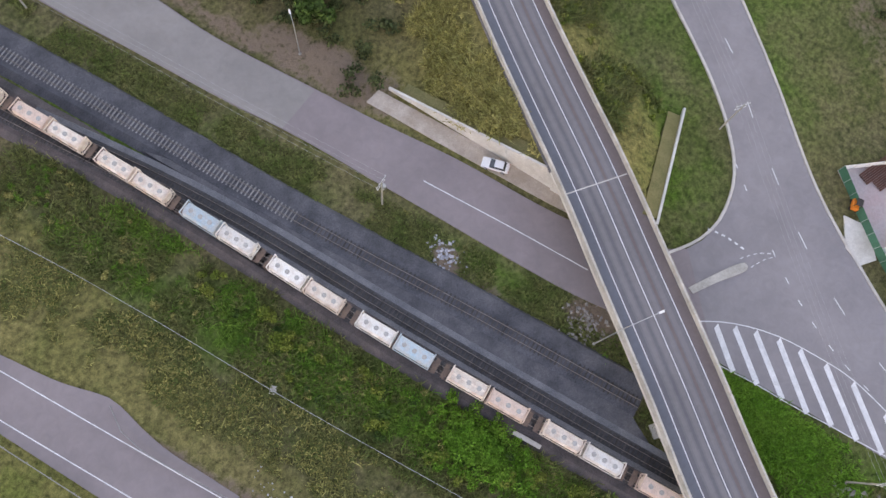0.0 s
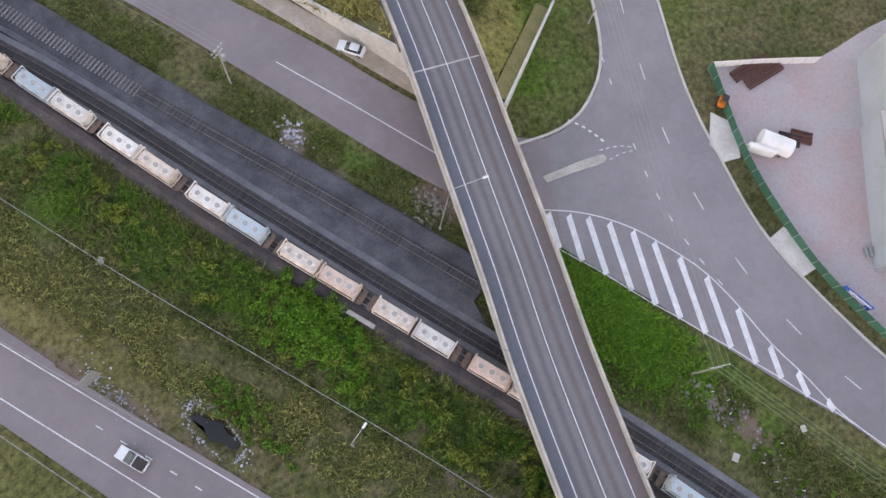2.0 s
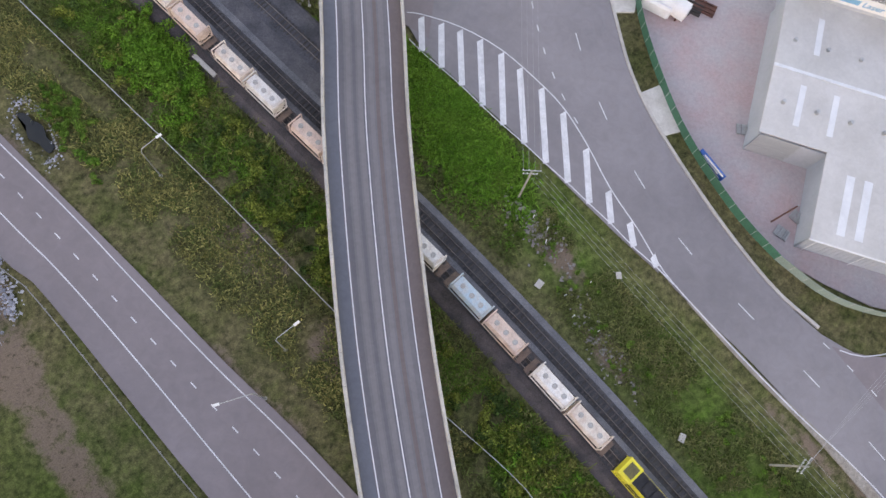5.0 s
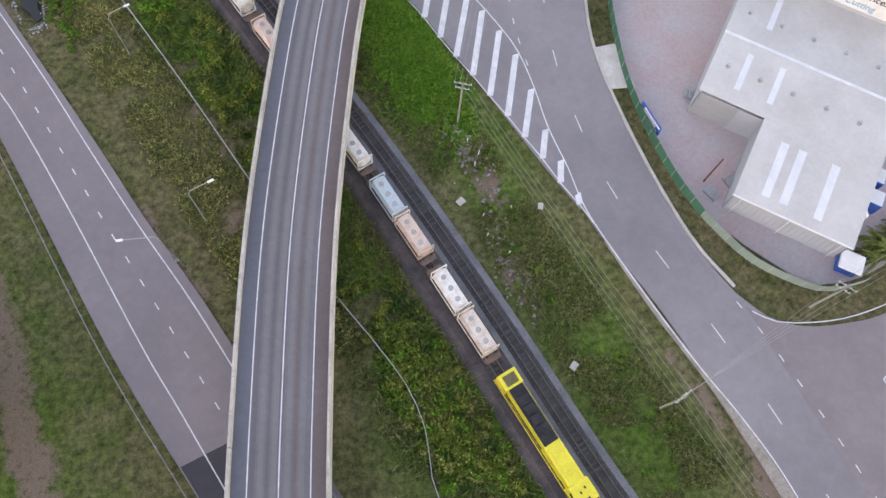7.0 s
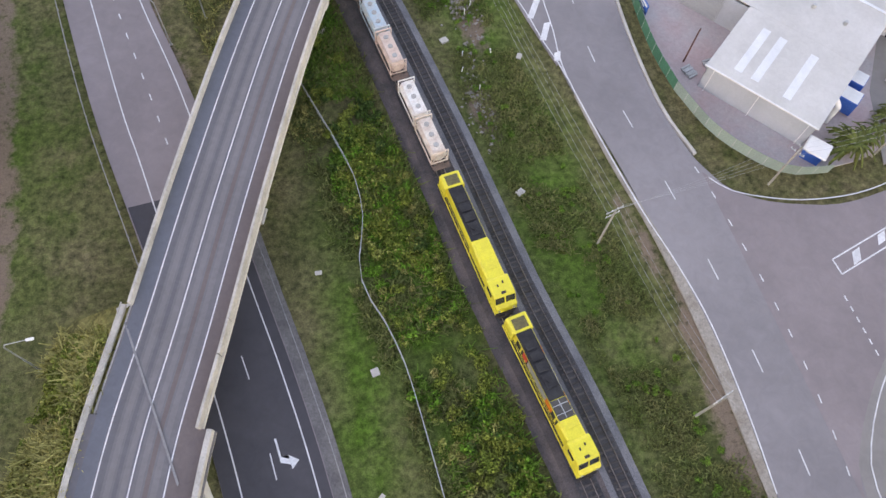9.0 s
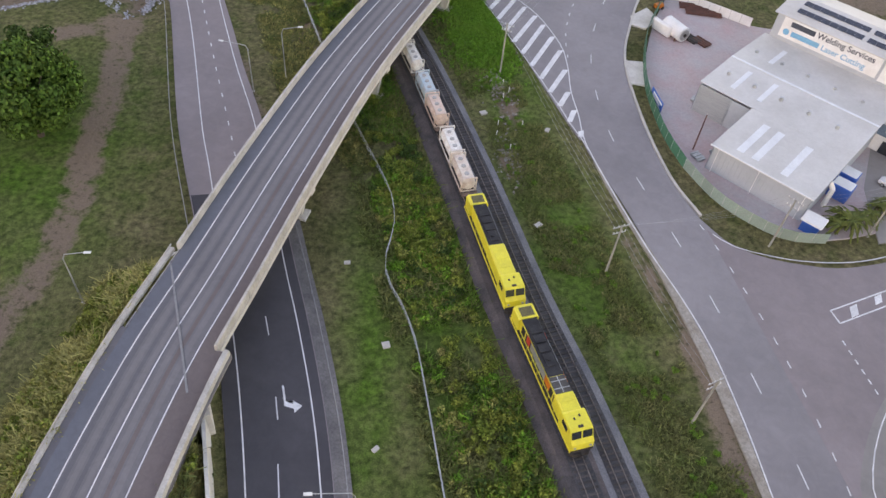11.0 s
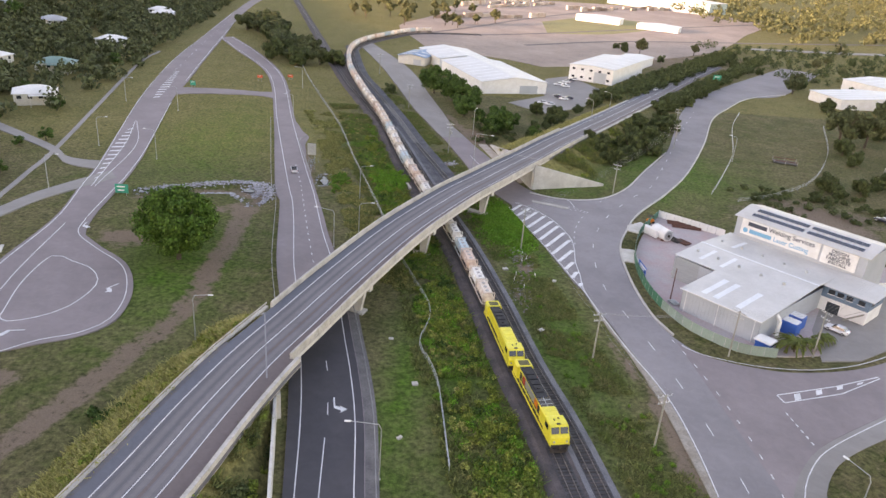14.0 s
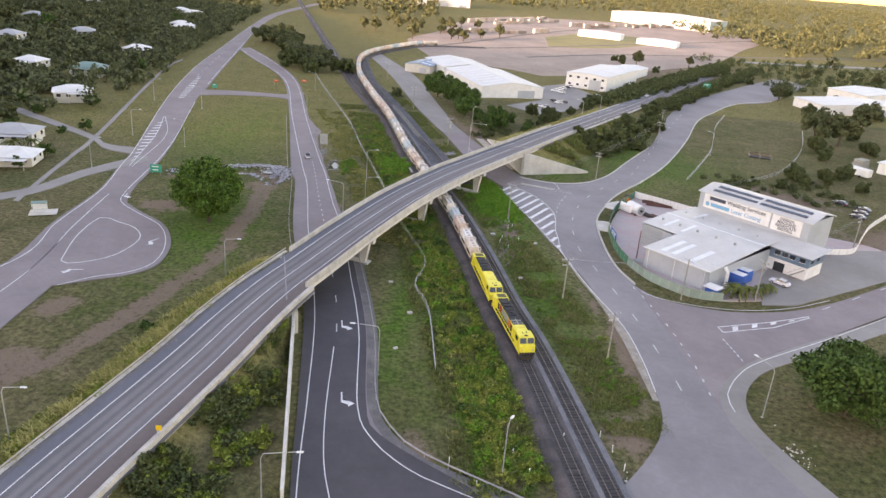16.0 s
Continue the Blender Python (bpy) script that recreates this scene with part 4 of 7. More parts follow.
RNG = np.random.default_rng(7)


def leaves(centres, radii, per, size, rng, flat=0.75):
    """Many small bent leaf cards scattered in uneven clumps; returns vertices and faces."""
    centres, radii = np.asarray(centres, float), np.asarray(radii, float)
    n = len(centres) * per
    c = np.repeat(centres, per, 0)
    r = np.repeat(radii, per)[:, None]
    d = rng.normal(size=(n, 3))
    d /= np.linalg.norm(d, axis=1)[:, None]
    d[:, 2] *= flat
    p = c + d * r * (0.55 + 0.5 * rng.random((n, 1)))
    nrm = d + 0.45 * rng.normal(size=(n, 3))
    nrm /= np.linalg.norm(nrm, axis=1)[:, None]
    u = np.cross(nrm, rng.normal(size=(n, 3)))
    u /= np.linalg.norm(u, axis=1)[:, None]
    w = np.cross(nrm, u)
    s = size * (0.6 + 0.8 * rng.random((n, 1)))
    v = np.stack([p - u * s, p + w * s * 0.6 + nrm * s * 0.2, p + u * s, p - w * s * 0.6 - nrm * s * 0.1], 1).reshape(-1, 3)
    return v


def quads_mesh(name, v, material, parent=None, label="", k=4):
    n = len(v) // k
    me = bpy.data.meshes.new(name)
    me.vertices.add(len(v))
    me.vertices.foreach_set("co", np.asarray(v, np.float32).ravel())
    me.loops.add(n * k)
    me.loops.foreach_set("vertex_index", np.arange(n * k, dtype=np.int32))
    me.polygons.add(n)
    me.polygons.foreach_set("loop_start", np.arange(0, n * k, k, dtype=np.int32))
    me.update()
    me.validate()
    me.materials.append(material)
    ob = new(name, me)
    ob.parent = parent
    if label:
        tagged(ob, label)
    return ob


def gz(x, y):
    i = min(len(gy) - 1, max(0, int(np.searchsorted(gy, y))))
    j = min(len(gx) - 1, max(0, int(np.searchsorted(gx, x))))
    return float(Z[i, j])


def tree(x, y, h, r, label, material=None, clumps=40, per=90, size=0.45, name="tree", category="tree", trunk=0.35, seed=1, group="", low=0.35, puff=False):
    rng = np.random.default_rng(seed)
    z = gz(x, y)
    t = thing(name, pose(x, y, z - 0.1), label, category, group)
    bm = B()
    tr = max(0.06, 0.035 * h)
    top = Vector((rng.normal() * 0.3, rng.normal() * 0.3, h * trunk))
    rod(bm, (0, 0, -0.2), top, tr, tr * 0.7, 8)
    limbs = 5 if clumps > 20 else 3
    for k in range(limbs):
        a = 6.283 * k / limbs + rng.random()
        e = Vector((math.cos(a) * r * 0.6, math.sin(a) * r * 0.6, h * (0.6 + 0.2 * rng.random())))
        rod(bm, top - Vector((0, 0, 0.1 * h * rng.random())), e, tr * 0.5, tr * 0.15, 6)
    part("trunk", bm, BARK, t)
    d = rng.normal(size=(clumps, 3))
    d /= np.linalg.norm(d, axis=1)[:, None]
    rad = 0.72 + 0.28 * rng.random(clumps) if puff else rng.random(clumps) ** 0.45
    mid_z = h * (low + (1 - low) / 2)
    c = np.c_[d[:, 0] * rad * r * 0.8, d[:, 1] * rad * r * 0.8, mid_z + d[:, 2] * rad * h * (1 - low) * 0.42]
    rr = r * (0.2 + 0.13 * rng.random(clumps)) if puff else r * (0.2 + 0.16 * rng.random(clumps))
    quads_mesh("crown", leaves(c, rr, per, size, rng, 0.8), material or LEAF, t)
    return t


def bushes(label, spots, material, per=40, size=0.3, name="shrub", category="shrub", kind="", group=""):
    """A belt of low growth: one uneven mass of leaf clumps."""
    c, r = [], []
    for x, y, rad in spots:
        for _ in range(3):
            dx, dy = RNG.normal(size=2) * rad * 0.35
            c.append((x + dx, y + dy, gz(x, y) + rad * (0.35 + 0.4 * RNG.random())))
            r.append(rad * (0.45 + 0.25 * RNG.random()))
    v = leaves(c, r, per, size, RNG, 0.7)
    return tagged(quads_mesh(name, v, material), label, category, group, kind)


def tufts(label, pts, material, h=0.5, blades=6, spread=0.25, name="tall_grass"):
    """Grass: bent blades in tufts, one object of stuff."""
    pts = np.asarray(pts, float)
    n = len(pts) * blades
    p = np.repeat(pts, blades, 0) + np.c_[RNG.normal(size=(n, 2)) * spread, np.zeros(n)]
    lean = RNG.normal(size=(n, 2)) * 0.85
    hh = np.repeat(0.6 + 0.8 * RNG.random(len(pts)), blades) * h * (0.6 + 0.6 * RNG.random(n))
    a = RNG.random(n) * 6.283
    w = 0.04 + 0.07 * RNG.random(n)
    u = np.c_[np.cos(a) * w, np.sin(a) * w, np.zeros(n)]
    tip = p + np.c_[lean * hh[:, None], hh]
    v = np.stack([p - u, p + u, tip + 0.55 * u, tip - 0.55 * u], 1).reshape(-1, 3)
    return tagged(quads_mesh(name, v, material), label, "grass", kind="stuff")

# ---------------------------------------------------------------- train
YELLOW = mat("yellow_paint", (0.78, 0.68, 0.05), (0.68, 0.58, 0.05), 0.6, 0.45, grain=0.1, gscale=4, spec=0.5)
SOOT = mat("sooty_roof", (0.018, 0.018, 0.02), (0.04, 0.04, 0.042), 0.8, 0.7, grain=0.3, gscale=4)
BLACKSTEEL = mat("black_underframe", (0.03, 0.028, 0.026), (0.06, 0.05, 0.045), 1.0, 0.7)
RED = mat("red_paint", (0.62, 0.05, 0.03), (0.5, 0.04, 0.03), 1, 0.5)
ORANGE = mat("orange_paint", (0.75, 0.2, 0.02), (0.65, 0.16, 0.02), 1, 0.5)
GLASS = mat("dark_window_glass", (0.02, 0.025, 0.03), (0.03, 0.035, 0.04), 1, 0.08, spec=0.8, grain=0.05)
TANKS = [mat(n, a, b, 0.9, 0.7, grain=0.2, gscale=5, objrand=0.12) for n, a, b in (("cream_container", (0.76, 0.69, 0.60), (0.60, 0.46, 0.37)), ("white_container", (0.76, 0.75, 0.71), (0.62, 0.55, 0.48)), ("pink_container", (0.70, 0.55, 0.46), (0.56, 0.41, 0.33)), ("pale_blue_container", (0.38, 0.53, 0.60), (0.50, 0.50, 0.48)))]
HATCH = mat("grey_hatch_steel", (0.42, 0.42, 0.40), (0.32, 0.29, 0.26), 2, 0.6)
WAGON = mat("rusty_wagon_steel", (0.20, 0.14, 0.11), (0.11, 0.085, 0.075), 0.8, 0.85)

_ta = even(TRACK_A, step=0.5)
_td = np.r_[0, np.cumsum(np.linalg.norm(np.diff(_ta, axis=0), axis=1))]


def on_track(y_front, s):
    """The pose of a vehicle whose middle is s metres behind the train's head."""
    k = int(np.argmin(np.abs(_ta[:, 1] - y_front) + np.where(_ta[:, 1] > 60, 1e3, 0)))
    d = _td[k] - s
    p = np.array([np.interp(d, _td, _ta[:, j]) for j in (0, 1)])
    a = np.array([np.interp(d + 5, _td, _ta[:, j]) for j in (0, 1)])
    b = np.array([np.interp(d - 5, _td, _ta[:, j]) for j in (0, 1)])
    e = a - b
    return pose(p[0], p[1], 0.77, 0, 0, math.degrees(math.atan2(e[1], e[0])) - 90)


def bogie(parent, y, wheels=2, base=1.75):
    bm = B()
    for sx in (-1, 1):
        box(bm, (sx * 0.85, y, 0.5), (0.14, base * (wheels - 1) + 1.1, 0.3))
    box(bm, (0, y, 0.55), (1.7, 0.5, 0.25))
    bg = part("bogie", bm, BLACKSTEEL, parent)
    for k in range(wheels):
        yy = y + (k - (wheels - 1) / 2) * base
        bm = B()
        for sx in (-0.57, 0.57):
            rod(bm, (sx - 0.06, yy, 0.45), (sx + 0.06, yy, 0.45), 0.44, n=14)
        rod(bm, (-0.6, yy, 0.45), (0.6, yy, 0.45), 0.07)
        part("wheelset", bm, STEEL, bg)


def locomotive(m, label, flames):
    t = thing("locomotive", m, label, "locomotive", "locomotives of the train")
    bm = B()
    box(bm, (0, 0, 1.25), (2.75, 19.4, 0.35), bevel=0.05)
    box(bm, (0, 0, 0.75), (2.2, 6.0, 0.75), bevel=0.1)
    part("underframe", bm, BLACKSTEEL, t)
    bm = B()
    for sx in (-1, 1):
        box(bm, (sx * 1.41, 0, 1.3), (0.06, 19.2, 0.32))
    part("sill", bm, YELLOW, t)
    # long hood with a chamfered roof
    def hood(y0, y1, w, top, ch, base=1.42):
        b = B()
        o = [(-w, base), (-w, top - ch), (-w + ch, top), (w - ch, top), (w, top - ch), (w, base)]
        lo = [b.verts.new((x, y0, z)) for x, z in o]
        hi = [b.verts.new((x, y1, z)) for x, z in o]
        b.faces.new(lo), b.faces.new(hi[::-1])
        for i in range(6):
            b.faces.new((lo[i], lo[(i + 1) % 6], hi[(i + 1) % 6], hi[i]))
        return b
    body = part("long_hood", hood(-7.4, 5.0, 1.0, 3.5, 0.22), YELLOW, t)
    # the raised yellow compartment behind the cab, longer on the second engine
    y_c = 3.6 if flames else 0.6
    part("equipment_hood", hood(y_c, 6.0, 1.16, 3.66, 0.24), YELLOW, t)
    bm = B()
    for k in range(1 if flames else 3):
        box(bm, (0, y_c + 0.7 + 1.5 * k, 3.68), (1.5, 0.9, 0.05), bevel=0.02)
    part("access_panel", bm, YELLOW, t)
    y_s = 1.2 if flames else 0.6
    if flames:
        bm = B()
        box(bm, (0, 2.4, 3.5), (1.96, 2.3, 0.16), bevel=0.05)
        grid_box = part("brake_grid", bm, mat("brake_grid_steel", (0.10, 0.095, 0.085), (0.06, 0.055, 0.05), 2, 0.6), t)
        for y in (1.9, 2.9):
            bm = B()
            box(bm, (0, y, 3.61), (1.9, 0.09, 0.06))
            part("roof_rib", bm, GALV, grid_box)
        bm = B()
        box(bm, (0, 2.4, 3.61), (0.09, 2.2, 0.06))
        part("roof_rib", bm, GALV, grid_box)
    bm = B()
    box(bm, (0, (y_s - 7.4) / 2, 3.46), (1.98, y_s + 7.4, 0.2), bevel=0.08)
    for y in (-5.5, -4.1, -2.7):
        box(bm, (0, y, 3.66), (1.4, 1.15, 0.14), bevel=0.03)
    box(bm, (0, -1.0, 3.6), (1.2, 1.8, 0.2), bevel=0.05)
    rod(bm, (0, -1.0, 3.6), (0, -1.0, 3.85), 0.28, n=12)
    part("roof_panel", bm, SOOT, t, "sooty black roof with fans and exhaust")
    for sx in (-1, 1):
        for k in range(9):
            bm = B()
            box(bm, (sx * 1.01, -6.3 + 1.25 * k, 2.4), (0.04, 0.95, 1.4))
            part("hood_door", bm, SOOT if flames else YELLOW, t)
    if flames:
        for sx in (-1, 1):
            for y, w, mt, lb in ((1.4, 1.5, ORANGE, "orange stripe"), (-4.6, 1.0, RED, "red stripe"), (-1.6, 4.6, GALV, "grey stripe")):
                bm = B()
                box(bm, (sx * 1.07, y, 2.75), (0.03, w, 1.2))
                part("stripe", bm, mt, t, lb)
    # radiator end, wider
    b = hood(-9.5, -7.4, 1.32, 3.62, 0.28)
    part("radiator_end", b, YELLOW, t)
    bm = B()
    box(bm, (0, -8.4, 3.64), (1.7, 1.4, 0.06))
    part("radiator_grille", bm, mat("grille", (0.16, 0.14, 0.06), (0.1, 0.09, 0.05), 3), t)
    # cab: flat roof, raked windscreen and nose
    b = B()
    o = [(5.9, 1.42), (5.9, 3.7), (6.2, 3.86), (8.2, 3.86), (8.5, 3.74), (8.95, 2.75), (9.5, 2.5), (9.62, 1.42)]
    lo = [b.verts.new((-1.38, y, z)) for y, z in o]
    hi = [b.verts.new((1.38, y, z)) for y, z in o]
    b.faces.new(lo), b.faces.new(hi[::-1])
    for i in range(len(o)):
        b.faces.new((lo[i], lo[(i + 1) % len(o)], hi[(i + 1) % len(o)], hi[i]))
    bmesh.ops.bevel(b, geom=b.edges[:], offset=0.06, segments=2, affect="EDGES")
    cab = part("cab", b, YELLOW, t, "yellow driver's cab")
    for sx in (-1, 1):
        bm = B()
        q = [(sx * 0.1, 8.56, 3.66), (sx * 1.24, 8.56, 3.66), (sx * 1.24, 8.95, 2.82), (sx * 0.1, 8.95, 2.82)]
        f = bm.faces.new([bm.verts.new((x, y + 0.0, z)) for x, y, z in q])
        r = bmesh.ops.extrude_face_region(bm, geom=[f])
        bmesh.ops.translate(bm, verts=[v for v in r["geom"] if isinstance(v, bmesh.types.BMVert)], vec=(0, 0.05, 0.02))
        part("windscreen", bm, GLASS, cab)
        bm = B()
        box(bm, (sx * 1.39, 7.2, 3.1), (0.04, 1.3, 0.75))
        part("side_window", bm, GLASS, cab)
        bm = B()
        rod(bm, (sx * 0.95, 9.55, 1.95), (sx * 0.95, 9.68, 1.95), 0.16, n=10)
        part("headlight", bm, GALV, cab)
        bm = B()
        for y in np.linspace(-9.2, 4.6, 9):
            rod(bm, (sx * 1.38, y, 1.4), (sx * 1.38, y, 2.35), 0.025, n=5)
        rod(bm, (sx * 1.38, -9.2, 2.35), (sx * 1.38, 4.6, 2.35), 0.025, n=5)
        part("handrail", bm, YELLOW, t)
    for x, y, w in ((-0.4, 6.8, 0.18), (0.35, 7.1, 0.18), (0, 8.1, 0.6)):
        bm = B()
        box(bm, (x, y, 3.91), (w, 0.32, 0.13), bevel=0.03)
        part("roof_fitting", bm, BLACKSTEEL, cab)
    for y in (-9.75, 9.8):
        bm = B()
        box(bm, (0, y, 1.05), (0.35, 0.7, 0.35))
        part("coupler", bm, BLACKSTEEL, t)
    bm = B()
    prism(bm, [(-1.3, 9.5), (1.3, 9.5), (0.9, 9.9), (-0.9, 9.9)], 0.25, 1.0)
    part("cowcatcher", bm, BLACKSTEEL, t)
    bogie(t, -6.2, 3, 1.7)
    bogie(t, 6.2, 3, 1.7)
    return t


HEAD = -131.0
locomotive(on_track(HEAD, 10.0), "yellow diesel locomotive with black roof and orange stripe", True)
locomotive(on_track(HEAD, 30.6) , "yellow diesel locomotive with sooty roof, second in the train", False)


def flat_wagon(m):
    t = thing("flat_wagon", m, "rusty flat wagon carrying two tank containers", "wagon", "wagons of the train")
    bm = B()
    box(bm, (0, 0, 1.0), (0.9, 14.4, 0.35))
    for sx in (-1, 1):
        box(bm, (sx * 1.15, 0, 1.05), (0.14, 14.0, 0.25))
    for y in (-6.9, -3.3, 0, 3.3, 6.9):
        box(bm, (0, y, 1.08), (2.4, 0.25, 0.2))
    part("frame", bm, WAGON, t)
    for y in (-7.0, 7.0):
        bm = B()
        box(bm, (0, y, 1.2), (2.3, 0.75, 0.08))
        part("end_platform", bm, WAGON, t)
        bm = B()
        box(bm, (0, y * 1.07, 0.95), (0.3, 0.8, 0.3))
        part("coupler", bm, BLACKSTEEL, t)
    bogie(t, -5.0)
    bogie(t, 5.0)
    return t


def tank_container(m, material, label, frame_mat):
    t = thing("tank_container", m, label, "tank container", "containers on the train")
    bm = B()
    rod(bm, (0, -2.75, 1.2), (0, 2.75, 1.2), 1.12, n=20)
    for y in (-2.75, 2.75):
        s = 1 if y > 0 else -1
        bmesh.ops.create_cone(bm, cap_ends=True, segments=20, radius1=1.12, radius2=0.7, depth=0.25, matrix=pose(0, y + s * 0.12, 1.2, -90 * s, 0, 0))
    part("tank", bm, material, t, smooth=False)
    bm = B()
    prism(bm, [(-0.85, -2.7), (0.85, -2.7), (0.85, 2.7), (-0.85, 2.7)], 2.05, 2.3)
    part("walkway", bm, material, t)
    for y in (-1.7, 0, 1.7):
        bm = B()
        rod(bm, (0.05, y, 2.28), (0.05, y, 2.42), 0.36, n=12)
        part("hatch", bm, HATCH, t)
    for y in (-2.95, 2.95):
        bm = B()
        for sx in (-1, 1):
            box(bm, (sx * 1.15, y, 1.2), (0.14, 0.16, 2.4))
            rod(bm, (sx * 1.15, y, 0.1), (sx * 0.3, y, 1.2), 0.06, n=4)
        for z in (0.06, 2.42):
            box(bm, (0, y, z), (2.4, 0.16, 0.14))
        part("end_frame", bm, frame_mat, t)
    for sx in (-1, 1):
        bm = B()
        box(bm, (sx * 1.16, 0, 0.06), (0.12, 5.8, 0.14))
        part("side_rail", bm, frame_mat, t)
    return t


wagon0 = flat_wagon(on_track(HEAD, 49.6))
tank_labels = ("cream tank container with round hatches and rusty stains", "dull white tank container with round hatches", "pinkish rusty tank container with round hatches", "pale blue tank container with round hatches")
proto = [tank_container(on_track(HEAD, 49.6) @ pose(0, 3.25 - 6.5 * (k % 2), 1.18), TANKS[k % 4], tank_labels[k % 4], (TANKS[0], TANKS[1], TANKS[2], TANKS[3])[k % 4]) for k in range(2)]
proto += [tank_container(on_track(HEAD, 65.2) @ pose(0, 3.25 - 6.5 * (k % 2), 1.18), TANKS[k % 4], tank_labels[k % 4], (TANKS[0], TANKS[1], TANKS[2], TANKS[3])[k % 4]) for k in (2, 3)]
ORDER = [0, 2, 0, 0, 1, 1, 0, 2, 1, 0, 2, 0, 3, 1, 0, 1, 1, 3, 0, 0]
for w in range(1, 30):
    m = on_track(HEAD, 49.6 + 15.6 * w)
    copy_thing(wagon0, m)
    for e in (0, 1):
        if w == 1:
            continue
        copy_thing(proto[ORDER[(2 * w + e) % 20]], m @ pose(0, 3.25 - 6.5 * e, 1.18))

# wheel-worn bands along the deck: bluish towards the west kerb, brown towards the east one
def band(name, a):
    return mat(name, a, tuple(1.16 * v for v in a), 0.07, 0.85, grain=0.09, gscale=1.2, stretch=(1, 1, 1))


BAND_BLUE, BAND_PALE = band("bluish_worn_asphalt", (0.12, 0.127, 0.146)), band("polished_wheel_band", (0.17, 0.16, 0.162))
BAND_MID, BAND_BROWN = band("dusty_wheel_band", (0.148, 0.141, 0.146)), band("brownish_worn_asphalt", (0.145, 0.118, 0.113))
BAND_OIL = band("oil_stained_lane_middle", (0.12, 0.118, 0.126))
for a, b, mt in ((-5.3, -3.75, BAND_BLUE), (-3.3, -2.75, BAND_OIL), (-2.75, -2.45, BAND_MID), (-2.45, -1.85, BAND_PALE), (-1.85, -1.6, BAND_MID), (-1.6, -1.15, BAND_OIL), (-1.15, -0.9, BAND_MID), (-0.9, -0.3, BAND_PALE), (0.3, 0.6, BAND_MID), (0.6, 1.2, BAND_PALE), (1.2, 1.45, BAND_MID), (1.45, 1.95, BAND_BROWN), (1.95, 2.2, BAND_MID), (2.2, 2.85, BAND_PALE), (2.85, 3.4, BAND_MID), (3.75, 5.3, BAND_BROWN)):
    loft("worn_band", [(a, 0.006), (b, 0.006), (b, -0.01), (a, -0.01)], BRIDGE, mt, bridge)
band_r = loft("worn_band", [(5.3, 0.006), (6.45, -0.09), (6.45, -0.12), (5.3, -0.02)], BRIDGE[: I_S + 1], BAND_BROWN, bridge)

# ---------------------------------------------------------------- metalworks
METAL_ROOF = mat("pale_grey_steel_roof", (0.58, 0.57, 0.54), (0.48, 0.47, 0.44), 0.12, 0.5, grain=0.06, gscale=1.5)
METAL_WALL = mat("grey_steel_cladding", (0.44, 0.47, 0.49), (0.38, 0.41, 0.43), 0.15, 0.55, grain=0.06, gscale=2)
SKYLIGHT = mat("translucent_roof_sheet", (0.72, 0.74, 0.74), (0.62, 0.64, 0.64), 0.5, 0.4, grain=0.05)
WHITE = mat("white_paint", (0.78, 0.78, 0.76), (0.68, 0.67, 0.64), 0.4, 0.6, grain=0.08)
BLUE = mat("bright_blue_paint", (0.03, 0.14, 0.48), (0.025, 0.11, 0.38), 0.8, 0.5, grain=0.12)
NAVY = mat("slate_blue_cladding", (0.13, 0.20, 0.27), (0.10, 0.16, 0.22), 0.4, 0.6)
SOLAR = mat("solar_panel_glass", (0.02, 0.025, 0.04), (0.03, 0.035, 0.05), 1.0, 0.15, spec=0.7, grain=0.1)
TXT = mat("dark_sign_lettering", (0.06, 0.07, 0.09), (0.05, 0.06, 0.08), 2, 0.6)
TXT_BLUE = mat("blue_sign_lettering", (0.16, 0.42, 0.60), (0.14, 0.36, 0.52), 2, 0.6)
GREEN_FENCE = mat("green_fence_sheet", (0.045, 0.16, 0.10), (0.05, 0.19, 0.12), 0.5, 0.6, objrand=0.15)
GREY_FENCE = mat("grey_green_fence_sheet", (0.27, 0.35, 0.30), (0.23, 0.30, 0.26), 0.5, 0.6, objrand=0.1)
RUST = mat("rusty_steel", (0.16, 0.07, 0.05), (0.10, 0.05, 0.04), 1.2, 0.85)
TYRE = mat("tyre_rubber", (0.02, 0.02, 0.02), (0.03, 0.03, 0.03), 4, 0.9)

WO = pose(71, -82, 0.03, 0, 0, math.degrees(math.atan2(-0.77, 0.64)))   # local x along the street front, y to the north-east


def roof_sheet(bm, x0, x1, y0, y1, z0, z1, t=0.15):
    """A sloping roof slab, z0 at y0 and z1 at y1."""
    v = [bm.verts.new(p) for p in ((x0, y0, z0), (x1, y0, z0), (x1, y1, z1), (x0, y1, z1), (x0, y0, z0 - t), (x1, y0, z0 - t), (x1, y1, z1 - t), (x0, y1, z1 - t))]
    for f in ((0, 1, 2, 3), (7, 6, 5, 4), (0, 4, 5, 1), (1, 5, 6, 2), (2, 6, 7, 3), (3, 7, 4, 0)):
        bm.faces.new([v[i] for i in f])


def wall_run(bm, pts, z0, z1, t=0.2):
    for (ax, ay), (bx, by) in zip(pts[:-1], pts[1:]):
        L = math.hypot(bx - ax, by - ay)
        box(bm, (0, 0, 0), (L + t, t, z1 - z0), pose((ax + bx) / 2, (ay + by) / 2, (z0 + z1) / 2, 0, 0, math.degrees(math.atan2(by - ay, bx - ax))))


